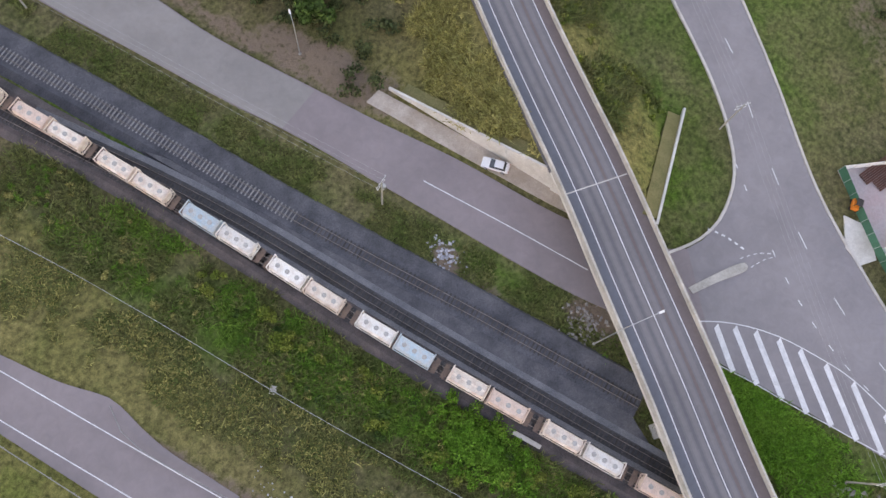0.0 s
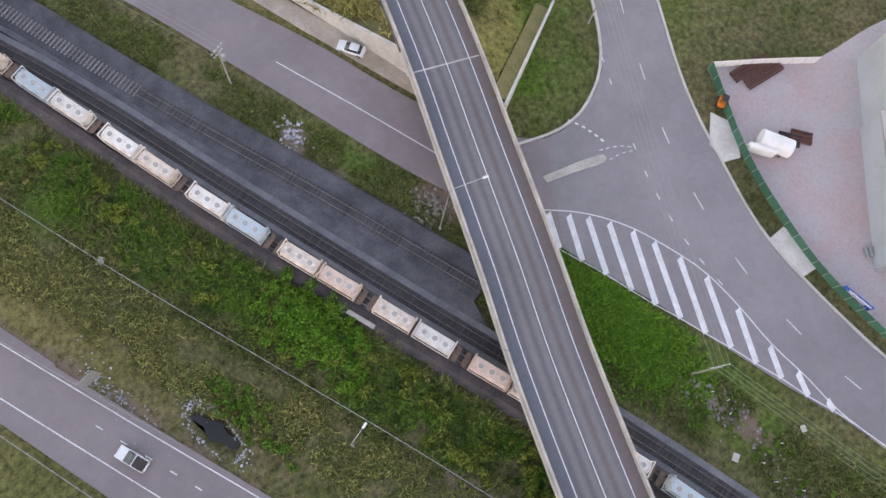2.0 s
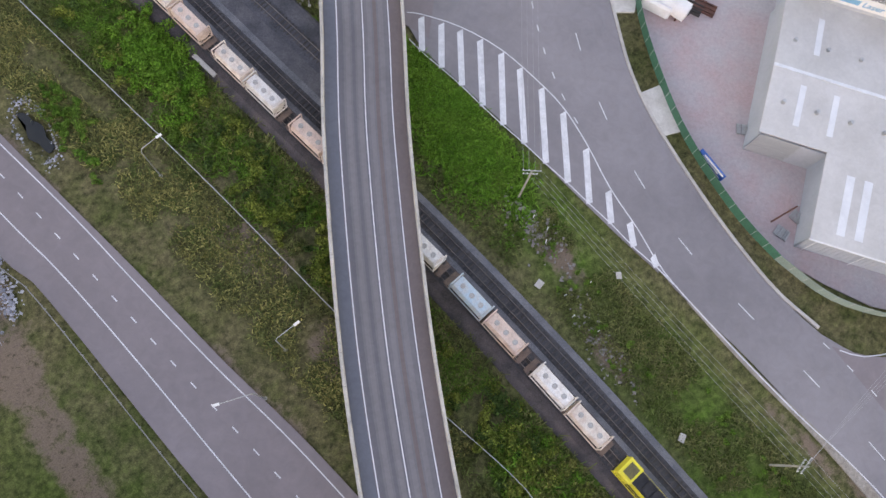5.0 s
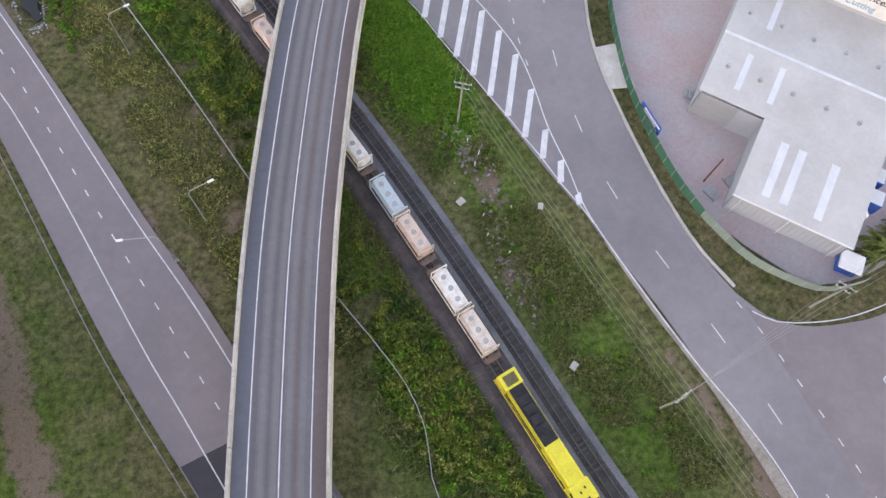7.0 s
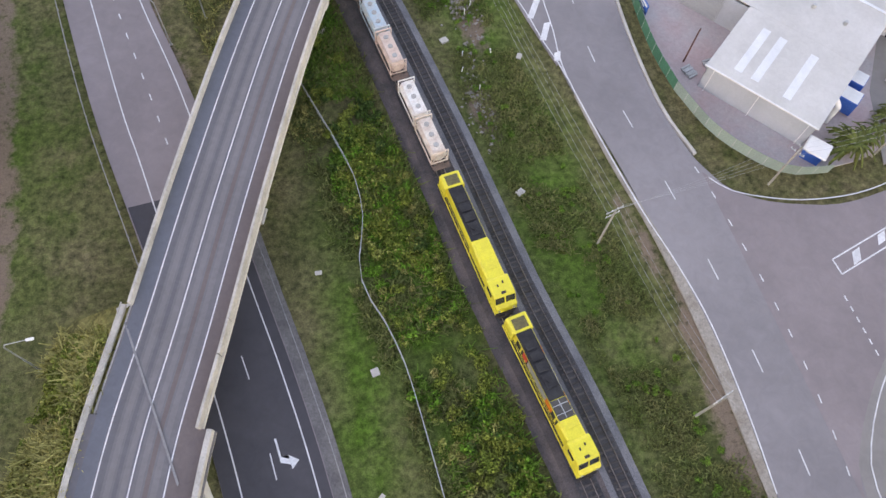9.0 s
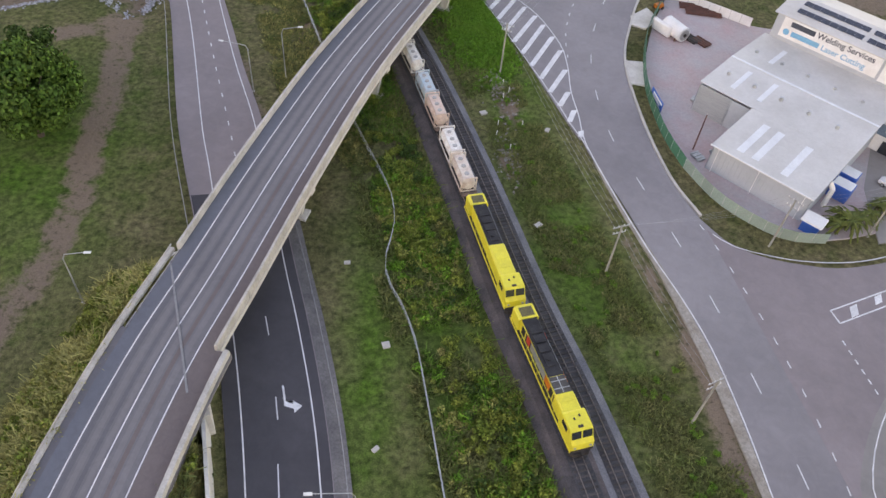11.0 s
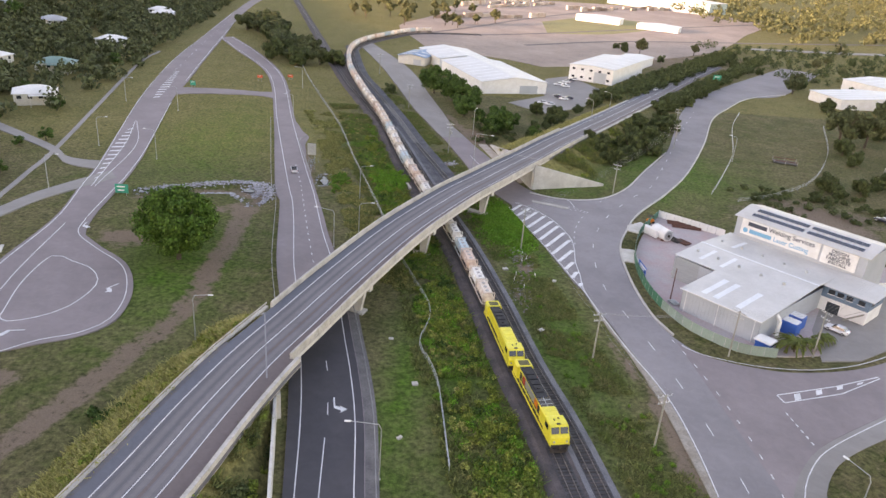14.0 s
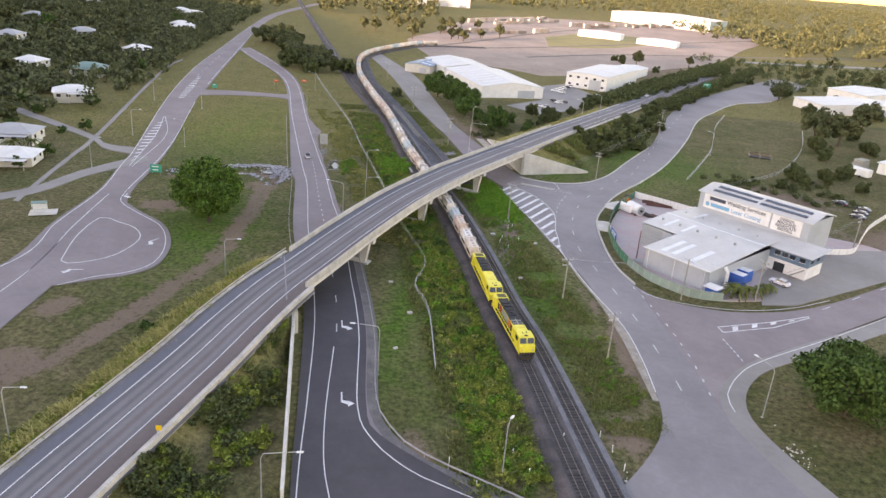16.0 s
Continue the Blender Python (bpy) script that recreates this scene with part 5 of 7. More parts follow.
works = thing("workshop_building", WO, "pale grey steel workshop with a signed upper gable and solar panels", "workshop")
bm = B()
wall_run(bm, [(0, 12.5), (0, 0), (16.5, 0), (16.5, 36.5)], -0.2, 4.7)
wall_run(bm, [(0, 12.5), (-4, 12.5)], -0.2, 5.2)
wall_run(bm, [(-10, 12.5), (-10, 36.5)], -0.2, 5.2)
part("wall", bm, METAL_WALL, works)
bm = B()
wall_run(bm, [(-10, 12.5), (-4.0, 12.5)], -0.2, 5.3)
part("roller_door", bm, mat("corrugated_door", (0.36, 0.38, 0.38), (0.3, 0.32, 0.32), 0.3, 0.5, stretch=(1, 1, 12)), works, "grey corrugated roller door")
bm = B()
roof_sheet(bm, -0.4, 16.9, -0.5, 12.6, 4.9, 5.6)
part("front_roof", bm, METAL_ROOF, works)
bm = B()
roof_sheet(bm, -10.4, 16.9, 12.6, 23.5, 5.62, 6.25)
roof_sheet(bm, -10.4, 16.9, 23.5, 36.9, 6.25, 5.85)
part("main_roof", bm, METAL_ROOF, works)
bm = B()
box(bm, (3.25, 23.5, 6.27), (27.3, 0.5, 0.08))
part("ridge_cap", bm, SKYLIGHT, works)
for x in (3.0, 5.6, 10.5):
    bm = B()
    roof_sheet(bm, x, x + 1.2, 1.2, 10.2, 5.03, 5.51, 0.05)
    part("skylight", bm, SKYLIGHT, works)
for x, y in ((-6, 15), (-1, 15), (-5, 27)):
    bm = B()
    roof_sheet(bm, x, x + 0.9, y, y + 6.5, 5.62 + (y - 12.6) * 0.0575 + 0.05 if y < 23 else 6.17, 5.62 + (y - 6.1) * 0.0575 + 0.05 if y < 23 else 5.98, 0.05)
    part("skylight", bm, SKYLIGHT, works)
for x in (-8, -3, 2, 7, 12):
    for y in (18.0, 28.5):
        bm = B()
        rod(bm, (x, y, 5.9), (x, y, 6.5), 0.35, 0.28, 10)
        part("roof_vent", bm, GALV, works)
for y in np.arange(-0.2, 16.4, 0.76):
    bm = B()
    box(bm, (y + 0.3, -0.13, 2.3), (0.06, 0.06, 4.8))
    part("cladding_rib", bm, METAL_WALL, works)
bm = B()
box(bm, (8.2, -0.55, 4.82), (17.4, 0.18, 0.18))
part("gutter", bm, WHITE, works)
for x in (1, 8, 15.6):
    bm = B()
    rod(bm, (x, -0.35, 0), (x, -0.35, 4.8), 0.06, n=6)
    part("downpipe", bm, WHITE, works)
# upper hall with sign and solar panels
bm = B()
box(bm, (5.5, 43.2, 5.2), (30.0, 13.0, 10.8))
part("upper_wall", bm, METAL_WALL, works)
bm = B()
roof_sheet(bm, -10.1, 21.1, 36.3, 43.2, 10.7, 12.2)
roof_sheet(bm, -10.1, 21.1, 43.2, 50.1, 12.2, 10.7)
part("upper_roof", bm, METAL_ROOF, works)
for side, y0, z0 in ((0, 38.3, 11.25), (1, 40.8, 11.79)):
    for k in range(16):
        x = -7.0 + 1.55 * k + (0.8 if k > 7 else 0)
        bm = B()
        roof_sheet(bm, x, x + 1.5, y0, y0 + 1.25, z0, z0 + 0.272, 0.06)
        part("solar_panel", bm, SOLAR, works)
bm = B()
box(bm, (1.3, 36.55, 8.6), (18.6, 0.18, 3.7))
sign = part("sign_board", bm, WHITE, works, "long white business sign with plain lettering bars")
bm = B()
box(bm, (14.9, 36.55, 8.5), (7.6, 0.18, 3.9))
sign2 = part("sign_board", bm, WHITE, works, "white sign listing workshop services")
def lettering(words, x, z, size, material, parent, align="LEFT"):
    cu = bpy.data.curves.new("sign_text", "FONT")
    cu.body, cu.size, cu.align_x, cu.extrude, cu.offset = words, size, align, 0.01, 0.02
    cu.materials.append(material)
    tx = new("sign_text", cu)
    tx.parent = parent
    tx.matrix_local = pose(x + 1.5, 36.42, z + 0.4, 90, 0, 0)


for x, z, w, mt in ((-5.6, 9.2, 4.6, TXT), (-4.6, 7.5, 5.4, TXT_BLUE)):
    bm = B()
    box(bm, (x + 1.5, 36.42, z + 0.4), (w, 0.05, 0.95))
    part("name_bar", bm, mt, sign)
lettering("Welding Services", -2.9, 8.8, 1.55, TXT, sign)
lettering("Laser Cutting", -1.4, 7.0, 1.5, TXT_BLUE, sign)
bm = B()
bmesh.ops.create_circle(bm, cap_ends=True, segments=20, radius=0.6, matrix=pose(-6.8, 36.42, 7.9, 90, 0, 0))
part("emblem", bm, TXT_BLUE, sign)
for k, word in enumerate(("DESIGN", "MACHINE", "FABRICATE", "INSTALL")):
    lettering(word, 13.4, 9.1 - 0.86 * k, 1.05, TXT, sign2, "CENTER")
# office
office = thing("site_office", WO, "two-storey slate blue site office with white lower walls", "office")
bm = B()
box(bm, (21.3, 31, 1.4), (9.4, 8.0, 3.2))
part("lower_wall", bm, WHITE, office)
bm = B()
box(bm, (21.3, 31, 4.3), (9.42, 8.02, 2.6))
part("upper_wall", bm, NAVY, office)
bm = B()
roof_sheet(bm, 16.6, 27.0, 26.0, 36.0, 5.8, 6.2, 0.15)
part("roof", bm, METAL_ROOF, office)
for x in (18.5, 20.3, 22.1, 24.5):
    bm = B()
    box(bm, (x, 26.97, 4.5), (1.3, 0.08, 1.0))
    wdw = part("window", bm, GLASS, office)
    bm = B()
    box(bm, (x, 26.95, 3.96), (1.5, 0.14, 0.08))
    part("sill", bm, WHITE, wdw)
for y in (29, 32):
    bm = B()
    box(bm, (26.03, y, 4.4), (0.08, 1.4, 1.0))
    part("window", bm, GLASS, office)
bm = B()
box(bm, (19.5, 26.96, 1.1), (2.6, 0.1, 2.3))
part("door", bm, GLASS, office)
bm = B()
for k in range(12):
    box(bm, (22.6 + 0.28 * k, 25.9, 0.25 + 0.22 * k), (0.3, 1.1, 0.06))
rod(bm, (22.5, 25.4, 1.1), (26, 25.4, 3.9), 0.04, n=5)
rod(bm, (22.5, 25.4, 0.1), (26, 25.4, 2.9), 0.06, n=5)
part("stair", bm, WOOD, office, "open timber outdoor stair")
# site fence, each sheet on its own
def sheet_fence(pts, h, material, label, step=2.4):
    p = even(spline(pts), step=step)
    f = thing("fence", Matrix(), label, "fence", kind="structure")
    for i in range(len(p) - 1):
        a, b = p[i], p[i + 1]
        L = float(np.hypot(*(b - a)[:2]))
        m = pose((a[0] + b[0]) / 2, (a[1] + b[1]) / 2, 0, 0, 0, math.degrees(math.atan2(b[1] - a[1], b[0] - a[0])))
        bm = B()
        box(bm, (0, 0, h / 2), (L - 0.06, 0.05, h))
        o = part("fence_sheet", bm, material, f)
        o.matrix_world = m
        bm = B()
        box(bm, (-L / 2, 0, h / 2 + 0.05), (0.09, 0.09, h + 0.1))
        o = part("post", bm, GALV, f)
        o.matrix_world = m
    return f


sheet_fence([(83, -26), (74.5, -39.5), (69.6, -52), (67.2, -62), (66.4, -74), (67.2, -82)], 2.0, GREEN_FENCE, "dark green sheet steel yard fence")
sheet_fence([(67.2, -82), (69.5, -89.5), (73, -94.6), (77.5, -98.6), (83.5, -99.6)], 2.0, GREY_FENCE, "grey green sheet steel yard fence")
sheet_fence([(83, -26), (90, -32), (97, -38.4)], 2.0, WHITE, "pale sheet steel fence behind the yard")
sheet_fence([(122, -66), (131, -64), (138, -55), (148, -42), (160, -30)], 1.6, WHITE, "low white sheet fence by the car yard")

# yard things
def simple_thing(name, m, label, cat, parts, group=""):
    t = thing(name, m, label, cat, group)
    for nm, fn, mt in parts:
        bm = B()
        fn(bm)
        part(nm, bm, mt, t)
    return t


def tank_fn(bm):
    rod(bm, (-2.6, 0, 1.6), (2.6, 0, 1.6), 1.5, n=24)


simple_thing("storage_tank", pose(79.0, -42.0, 0.03, 0, 0, -68), "large white cylindrical tank lying in the yard", "tank", [("shell", tank_fn, WHITE), ("end_ring", lambda bm: rod(bm, (2.55, 0, 1.6), (2.75, 0, 1.6), 1.1, n=20), GALV), ("hub", lambda bm: rod(bm, (2.7, 0, 1.6), (2.95, 0, 1.6), 0.35, n=12), BLACKSTEEL), ("cradle", lambda bm: (box(bm, (-1.6, 0, 0.2), (0.3, 2.4, 0.5)), box(bm, (1.6, 0, 0.2), (0.3, 2.4, 0.5))), RUST)])
simple_thing("tank_cover", pose(76.6, -41.0, 0.03, 0, 0, -62), "white bent steel cover panel beside the tank", "panel", [("panel", lambda bm: box(bm, (0, 0, 1.3), (4.8, 0.9, 2.4), bevel=0.3), WHITE)])
for k, (x, y, r) in enumerate(((88, -31, -14), (88.6, -33.4, -14), (84, -44.6, -60), (82.2, -43.4, -60), (76, -64, 50), (70.5, -79.5, 20), (74, -79, 10))):
    bm = B()
    t = thing("steel_stack", pose(x, y, 0.03, 0, 0, r), "stack of rusty steel sections on the yard" if k < 3 else "loose stack of grey steel offcuts on the yard", "steel stack", "steel stacks in the yard")
    for j in range(6):
        bm = B()
        box(bm, (0, -0.9 + 0.36 * j, 0.25 + 0.1 * (j % 2)), ((7.5 if k < 2 else 3.6 if k < 4 else 1.6), 0.26, 0.3))
        part("beam", bm, RUST if k < 3 else BLACKSTEEL if k < 4 else GALV, t)
simple_thing("forklift", pose(79.2, -31.4, 0.03, 0, 0, 20), "small yellow forklift parked by the fence", "forklift", [("body", lambda bm: box(bm, (0, 0, 0.8), (2.0, 1.2, 0.9), bevel=0.15), ORANGE), ("cage", lambda bm: [rod(bm, (sx, sy, 1.2), (sx, sy, 2.1), 0.05, n=5) for sx in (-0.6, 0.5) for sy in (-0.5, 0.5)] + [box(bm, (-0.05, 0, 2.12), (1.3, 1.1, 0.08))], BLACKSTEEL), ("fork", lambda bm: [box(bm, (1.8, sy, 0.15), (1.6, 0.12, 0.08)) for sy in (-0.35, 0.35)], GALV)] + [("wheel", (lambda sx, sy: lambda bm: rod(bm, (sx, sy - 0.1, 0.33), (sx, sy + 0.1, 0.33), 0.33, n=12))(sx, sy), TYRE) for sx in (-0.7, 0.7) for sy in (-0.55, 0.55)])
simple_thing("advert_board", pose(67.4, -66, 0, 0, 0, 92), "blue and white banner board on the yard fence", "sign", [("board", lambda bm: box(bm, (0, 0.14, 1.9), (5.2, 0.08, 1.9)), BLUE), ("lettering_bar", lambda bm: box(bm, (-0.3, 0.2, 2.35), (4.0, 0.03, 0.4)), WHITE), ("lettering_bar", lambda bm: box(bm, (0.2, 0.2, 1.75), (3.4, 0.03, 0.35)), WHITE), ("lettering_bar", lambda bm: box(bm, (0, 0.2, 1.25), (4.2, 0.03, 0.2)), WHITE)])
simple_thing("garden_shed", pose(82.2, -96.6, 0, 0, 0, -48), "small blue shed with a white curved roof", "shed", [("wall", lambda bm: box(bm, (0, 0, 0.95), (2.6, 2.2, 1.9)), BLUE), ("roof", lambda bm: box(bm, (0, 0, 2.1), (3.4, 3.0, 0.35), bevel=0.14), WHITE)])
for x, y, r, s in ((90.5, -89.5, -50, 1.0), (93.0, -86.8, -50, 0.9)):
    t = thing("skip_container", pose(x, y, 0.03, 0, 0, r), "bright blue steel container beside the workshop", "container", "blue containers")
    bm = B()
    box(bm, (0, 0, 1.4), (3.2 * s, 2.5, 2.6), bevel=0.06)
    part("body", bm, BLUE, t)
    for k in range(7):
        bm = B()
        box(bm, (-1.35 * s + 0.45 * s * k, -1.28, 1.4), (0.12, 0.08, 2.3))
        part("rib", bm, BLUE, t)
    bm = B()
    box(bm, (0, 0, 2.74), (3.0 * s, 2.3, 0.08))
    part("lid", bm, SKYLIGHT, t)
simple_thing("dust_pipe", WO @ pose(17.6, 6, 0), "white curved extraction pipe on the workshop wall", "pipe", [("pipe", lambda bm: (rod(bm, (0, 0, 0.2), (0, 0, 3.6), 0.4, n=10), rod(bm, (0, 0, 3.6), (-0.9, 0, 4.6), 0.4, n=10)), WHITE)])

# ---------------------------------------------------------------- vehicles
CARWHITE = mat("white_car_paint", (0.75, 0.76, 0.76), (0.72, 0.73, 0.73), 1, 0.25, grain=0.03, spec=0.6)
CARDARK = mat("dark_car_paint", (0.04, 0.045, 0.06), (0.05, 0.05, 0.07), 1, 0.25, grain=0.03, spec=0.6)
CARRED = mat("red_car_paint", (0.32, 0.03, 0.03), (0.3, 0.03, 0.03), 1, 0.25, grain=0.03, spec=0.6)
LAMP_R = mat("red_tail_lamp", (0.45, 0.02, 0.02), (0.4, 0.02, 0.02), 1, 0.3)


def car(m, paint, label, ute=False, group=""):
    t = thing("car", m, label, "car", group)
    prof = [(-2.25, 0.35), (-2.3, 0.75), (-2.05, 0.98), (-1.75, 1.02), (1.0, 0.98), (2.05, 0.85), (2.3, 0.65), (2.25, 0.35)]
    bm = B()
    lo = [bm.verts.new((-0.88, y, z)) for y, z in prof]
    hi = [bm.verts.new((0.88, y, z)) for y, z in prof]
    bm.faces.new(lo), bm.faces.new(hi[::-1])
    for i in range(len(prof)):
        bm.faces.new((lo[i], lo[(i + 1) % len(prof)], hi[(i + 1) % len(prof)], hi[i]))
    bmesh.ops.bevel(bm, geom=bm.edges[:], offset=0.07, segments=2, affect="EDGES")
    body = part("body", bm, paint, t)
    y0, y1 = (-0.3, 0.9) if ute else (-1.75, 0.95)
    def cabin(bm, grow, zt):
        a = [(-0.8 - grow, y0), (0.8 + grow, y0), (0.8 + grow, y1), (-0.8 - grow, y1)]
        b = [(-0.64, y0 + 0.45), (0.64, y0 + 0.45), (0.64, y1 - 0.75), (-0.64, y1 - 0.75)]
        l = [bm.verts.new((x, y, 0.98)) for x, y in a]
        h = [bm.verts.new((x, y, zt)) for x, y in b]
        bm.faces.new(h), bm.faces.new(l[::-1])
        for i in range(4):
            bm.faces.new((l[i], l[(i + 1) % 4], h[(i + 1) % 4], h[i]))
    bm = B()
    cabin(bm, 0, 1.43)
    part("glazing", bm, GLASS, t)
    bm = B()
    box(bm, (0, (y0 + y1) / 2 - 0.15, 1.45), (1.3, (y1 - y0) - 1.2, 0.07), bevel=0.03)
    part("roof", bm, paint, t)
    if ute:
        bm = B()
        box(bm, (0, -1.3, 1.06), (1.5, 1.7, 0.06))
        part("tray", bm, BLACKSTEEL, t)
    for sx in (-0.86, 0.86):
        for y in (-1.4, 1.42):
            bm = B()
            rod(bm, (sx - 0.1, y, 0.33), (sx + 0.1, y, 0.33), 0.33, n=16)
            w = part("wheel", bm, TYRE, t)
            bm = B()
            s = 0.11 if sx > 0 else -0.11
            rod(bm, (sx, y, 0.33), (sx + s, y, 0.33), 0.2, n=12)
            part("rim", bm, GALV, w)
        bm = B()
        box(bm, (sx * 0.8, 2.2, 0.72), (0.32, 0.14, 0.14), bevel=0.03)
        part("headlight", bm, WHITE, body)
        bm = B()
        box(bm, (sx * 0.8, -2.24, 0.82), (0.3, 0.1, 0.16), bevel=0.03)
        part("tail_light", bm, LAMP_R, body)
    return t


car(pose(43.2, 17.0, 0.06, 0, 0, 26), CARWHITE, "white hatchback car parked on the road shoulder")
ute = car(pose(-20.6, -6, 0.07, 0, 0, 14), CARWHITE, "white utility vehicle on the slip road", True)
proto_w = car(pose(72, 121, 0, 0, 0, 80), CARWHITE, "white car parked by the warehouse", group="cars parked by the warehouse")
proto_d = car(pose(82, 138, 0, 0, 0, 20), CARDARK, "dark car parked by the warehouse", group="cars parked by the warehouse")
for k, (x, y, r) in enumerate(((88, 172, 70), (91, 177, 70), (94, 182, 70), (97, 187, 70), (100, 192, 70), (75, 118, 80), (84, 133, 80), (87, 136, 80), (91, 168, 70), (140, 172, -30))):
    copy_thing(proto_d if k % 4 == 3 else proto_w, pose(x, y, 0.0 if k < 9 else 0.9, 0, 0, r))
for k, (x, y, r) in enumerate(((150, -32, 40), (153, -28, 40), (156, -24, 40), (152, -18, 30))):
    tagged(copy_thing(proto_d, pose(x, y, 0, 0, 0, r)), "dark car in the scrap yard", group="cars in the scrap yard")
tagged(copy_thing(proto_w, pose(101, -88, 0.03, 0, 0, 40)), "white car parked beside the workshop", group="cars by the workshop")

# ---------------------------------------------------------------- poles, lamps and wires
WIRE = mat("aluminium_wire", (0.4, 0.4, 0.4), (0.3, 0.3, 0.3), 1, 0.5)
POLE_TOPS = {}


def power_pole(key, x, y, h, turn, label="weathered timber power pole with two crossarms", transformer=False):
    z = gz(x, y)
    t = thing("power_pole", pose(x, y, z, 0, 0, turn), label, "power pole", "power poles along the road")
    bm = B()
    rod(bm, (0, 0, -0.4), (0, 0, h), 0.17, 0.12, 10)
    part("pole", bm, WOOD, t)
    for zz, w in ((h - 0.35, 2.5), (h - 1.5, 2.0)):
        bm = B()
        box(bm, (0, 0.14, zz), (w, 0.1, 0.13))
        arm = part("crossarm", bm, GALV, t)
        for x2 in (-w / 2 + 0.1, -0.4, 0.4, w / 2 - 0.1):
            bm = B()
            rod(bm, (x2, 0.14, zz + 0.06), (x2, 0.14, zz + 0.3), 0.06, n=6)
            part("insulator", bm, WHITE, arm)
    if transformer:
        bm = B()
        rod(bm, (0.45, 0, h - 3.6), (0.45, 0, h - 2.4), 0.35, n=12)
        part("transformer", bm, GALV, t)
    m = pose(x, y, z, 0, 0, turn)
    POLE_TOPS[key] = [m @ Vector((q, 0.14, h - 0.05)) for q in (-1.15, -0.4, 0.4, 1.15)]


power_pole("a", 26, 26, 10.2, 10, transformer=True)
power_pole("b", 41.3, -54.8, 10.2, -35)
power_pole("c", 48.4, -103.3, 9.2, 15)
power_pole("d", 52.6, -127.2, 9.2, 20)
power_pole("e", 74.5, -99.6, 9.4, -60)
power_pole("f", 91, -98.4, 9.6, -70)
power_pole("g", 75, -6.5, 9.0, -30)
power_pole("h", 122, 82, 9.5, -30)
power_pole("i", 112, 52, 9.5, -30)
power_pole("j", 11, 92, 10, 15)
power_pole("k", -6, 170, 10, 15)
power_pole("l", 134, -59, 9, 30)
yard_pole = thing("timber_pole", pose(70.5, -77.4, 0.03), "plain brown timber pole standing in the works yard", "pole")
bm = B()
rod(bm, (0, 0, -0.3), (0, 0, 7.2), 0.14, 0.1, 8)
part("pole", bm, RUST, yard_pole)
bm = B()
rod(bm, (0, 0, 7.18), (0, 0, 7.3), 0.13, 0.11, 8)
part("cap", bm, GALV, yard_pole)


def wires(a, b, n=4, sag=0.9):
    t = thing("power_line", Matrix(), "thin overhead power wires between poles", "power line", "power lines")
    for k in range(n):
        p, q = POLE_TOPS[a][k], POLE_TOPS[b][k]
        pts = []
        for s in np.linspace(0, 1, 11):
            v = p.lerp(q, s)
            pts.append((v.x, v.y, v.z - 4 * sag * s * (1 - s)))
        loft("wire", [(-0.014, 0), (0, 0.014), (0.014, 0), (0, -0.014)], pts, WIRE, t)


for a, b in (("g", "b"), ("b", "c"), ("c", "d"), ("c", "e"), ("e", "f"), ("k", "j"), ("j", "a"), ("h", "i"), ("i", "g"), ("f", "l")):
    wires(a, b)


def street_lamp(x, y, h, arm, turn, z=None, label="galvanised steel street lamp with a curved arm"):
    t = thing("street_lamp", pose(x, y, gz(x, y) if z is None else z, 0, 0, turn), label, "street lamp", "street lamps")
    bm = B()
    rod(bm, (0, 0, -0.3), (0, 0, h - 0.8), 0.11, 0.075, 10)
    rod(bm, (0, 0, h - 0.85), (0.35, 0, h - 0.1), 0.07, 0.06, 8)
    part("pole", bm, GALV, t)
    bm = B()
    rod(bm, (0.33, 0, h - 0.12), (arm, 0, h + 0.12), 0.06, 0.045, 8)
    a = part("arm", bm, GALV, t)
    bm = B()
    box(bm, (arm + 0.35, 0, h + 0.1), (0.85, 0.34, 0.16), bevel=0.05)
    part("lamp_head", bm, WHITE, a, "pale lamp head")
    bm = B()
    rod(bm, (0, 0, -0.1), (0, 0, 0.12), 0.25, n=10)
    part("base_plate", bm, CONCRETE, t)


street_lamp(12.6, -136.8, 9.0, 4.0, 178)
street_lamp(-20.5, -105.5, 9.2, 2.6, 0)
street_lamp(-34, -160, 9.2, 2.6, 0)
street_lamp(74, -142.8, 9.0, 3.4, 115)
street_lamp(-2.5, -60, 9.0, 4.0, 165)
street_lamp(2.8, -56, 9.6, 2.8, 5)
street_lamp(31.6, -13.2, 11.5 + 5.5, 4.6, -25, z=0.0)
street_lamp(0.5, -26, 9.2, 2.6, 8)
street_lamp(1.2, -170, 9.0, 4.2, 5)
street_lamp(31, -161, 9.0, 0.8, 60)
street_lamp(36, 54, 9.5, 1.5, 60)
for x, y, tn in ((-62, -2, 180), (-75, 60, 180), (-79, -33, 10), (-83, 8, 10), (-98, 70, 10), (-32, 60, 170), (-38, 120, 170), (84, 72, 140), (97, 96, 140), (130, 40, 120)):
    street_lamp(x, y, 9.0, 2.6, tn)

# road signs
SIGN_GREEN = mat("green_sign_face", (0.01, 0.30, 0.20), (0.012, 0.34, 0.22), 2, 0.45)
SIGN_ORANGE = mat("orange_sign_face", (0.7, 0.12, 0.05), (0.6, 0.1, 0.04), 2, 0.45)
SIGN_YELLOW = mat("yellow_sign_face", (0.8, 0.5, 0.02), (0.7, 0.45, 0.02), 2, 0.45)


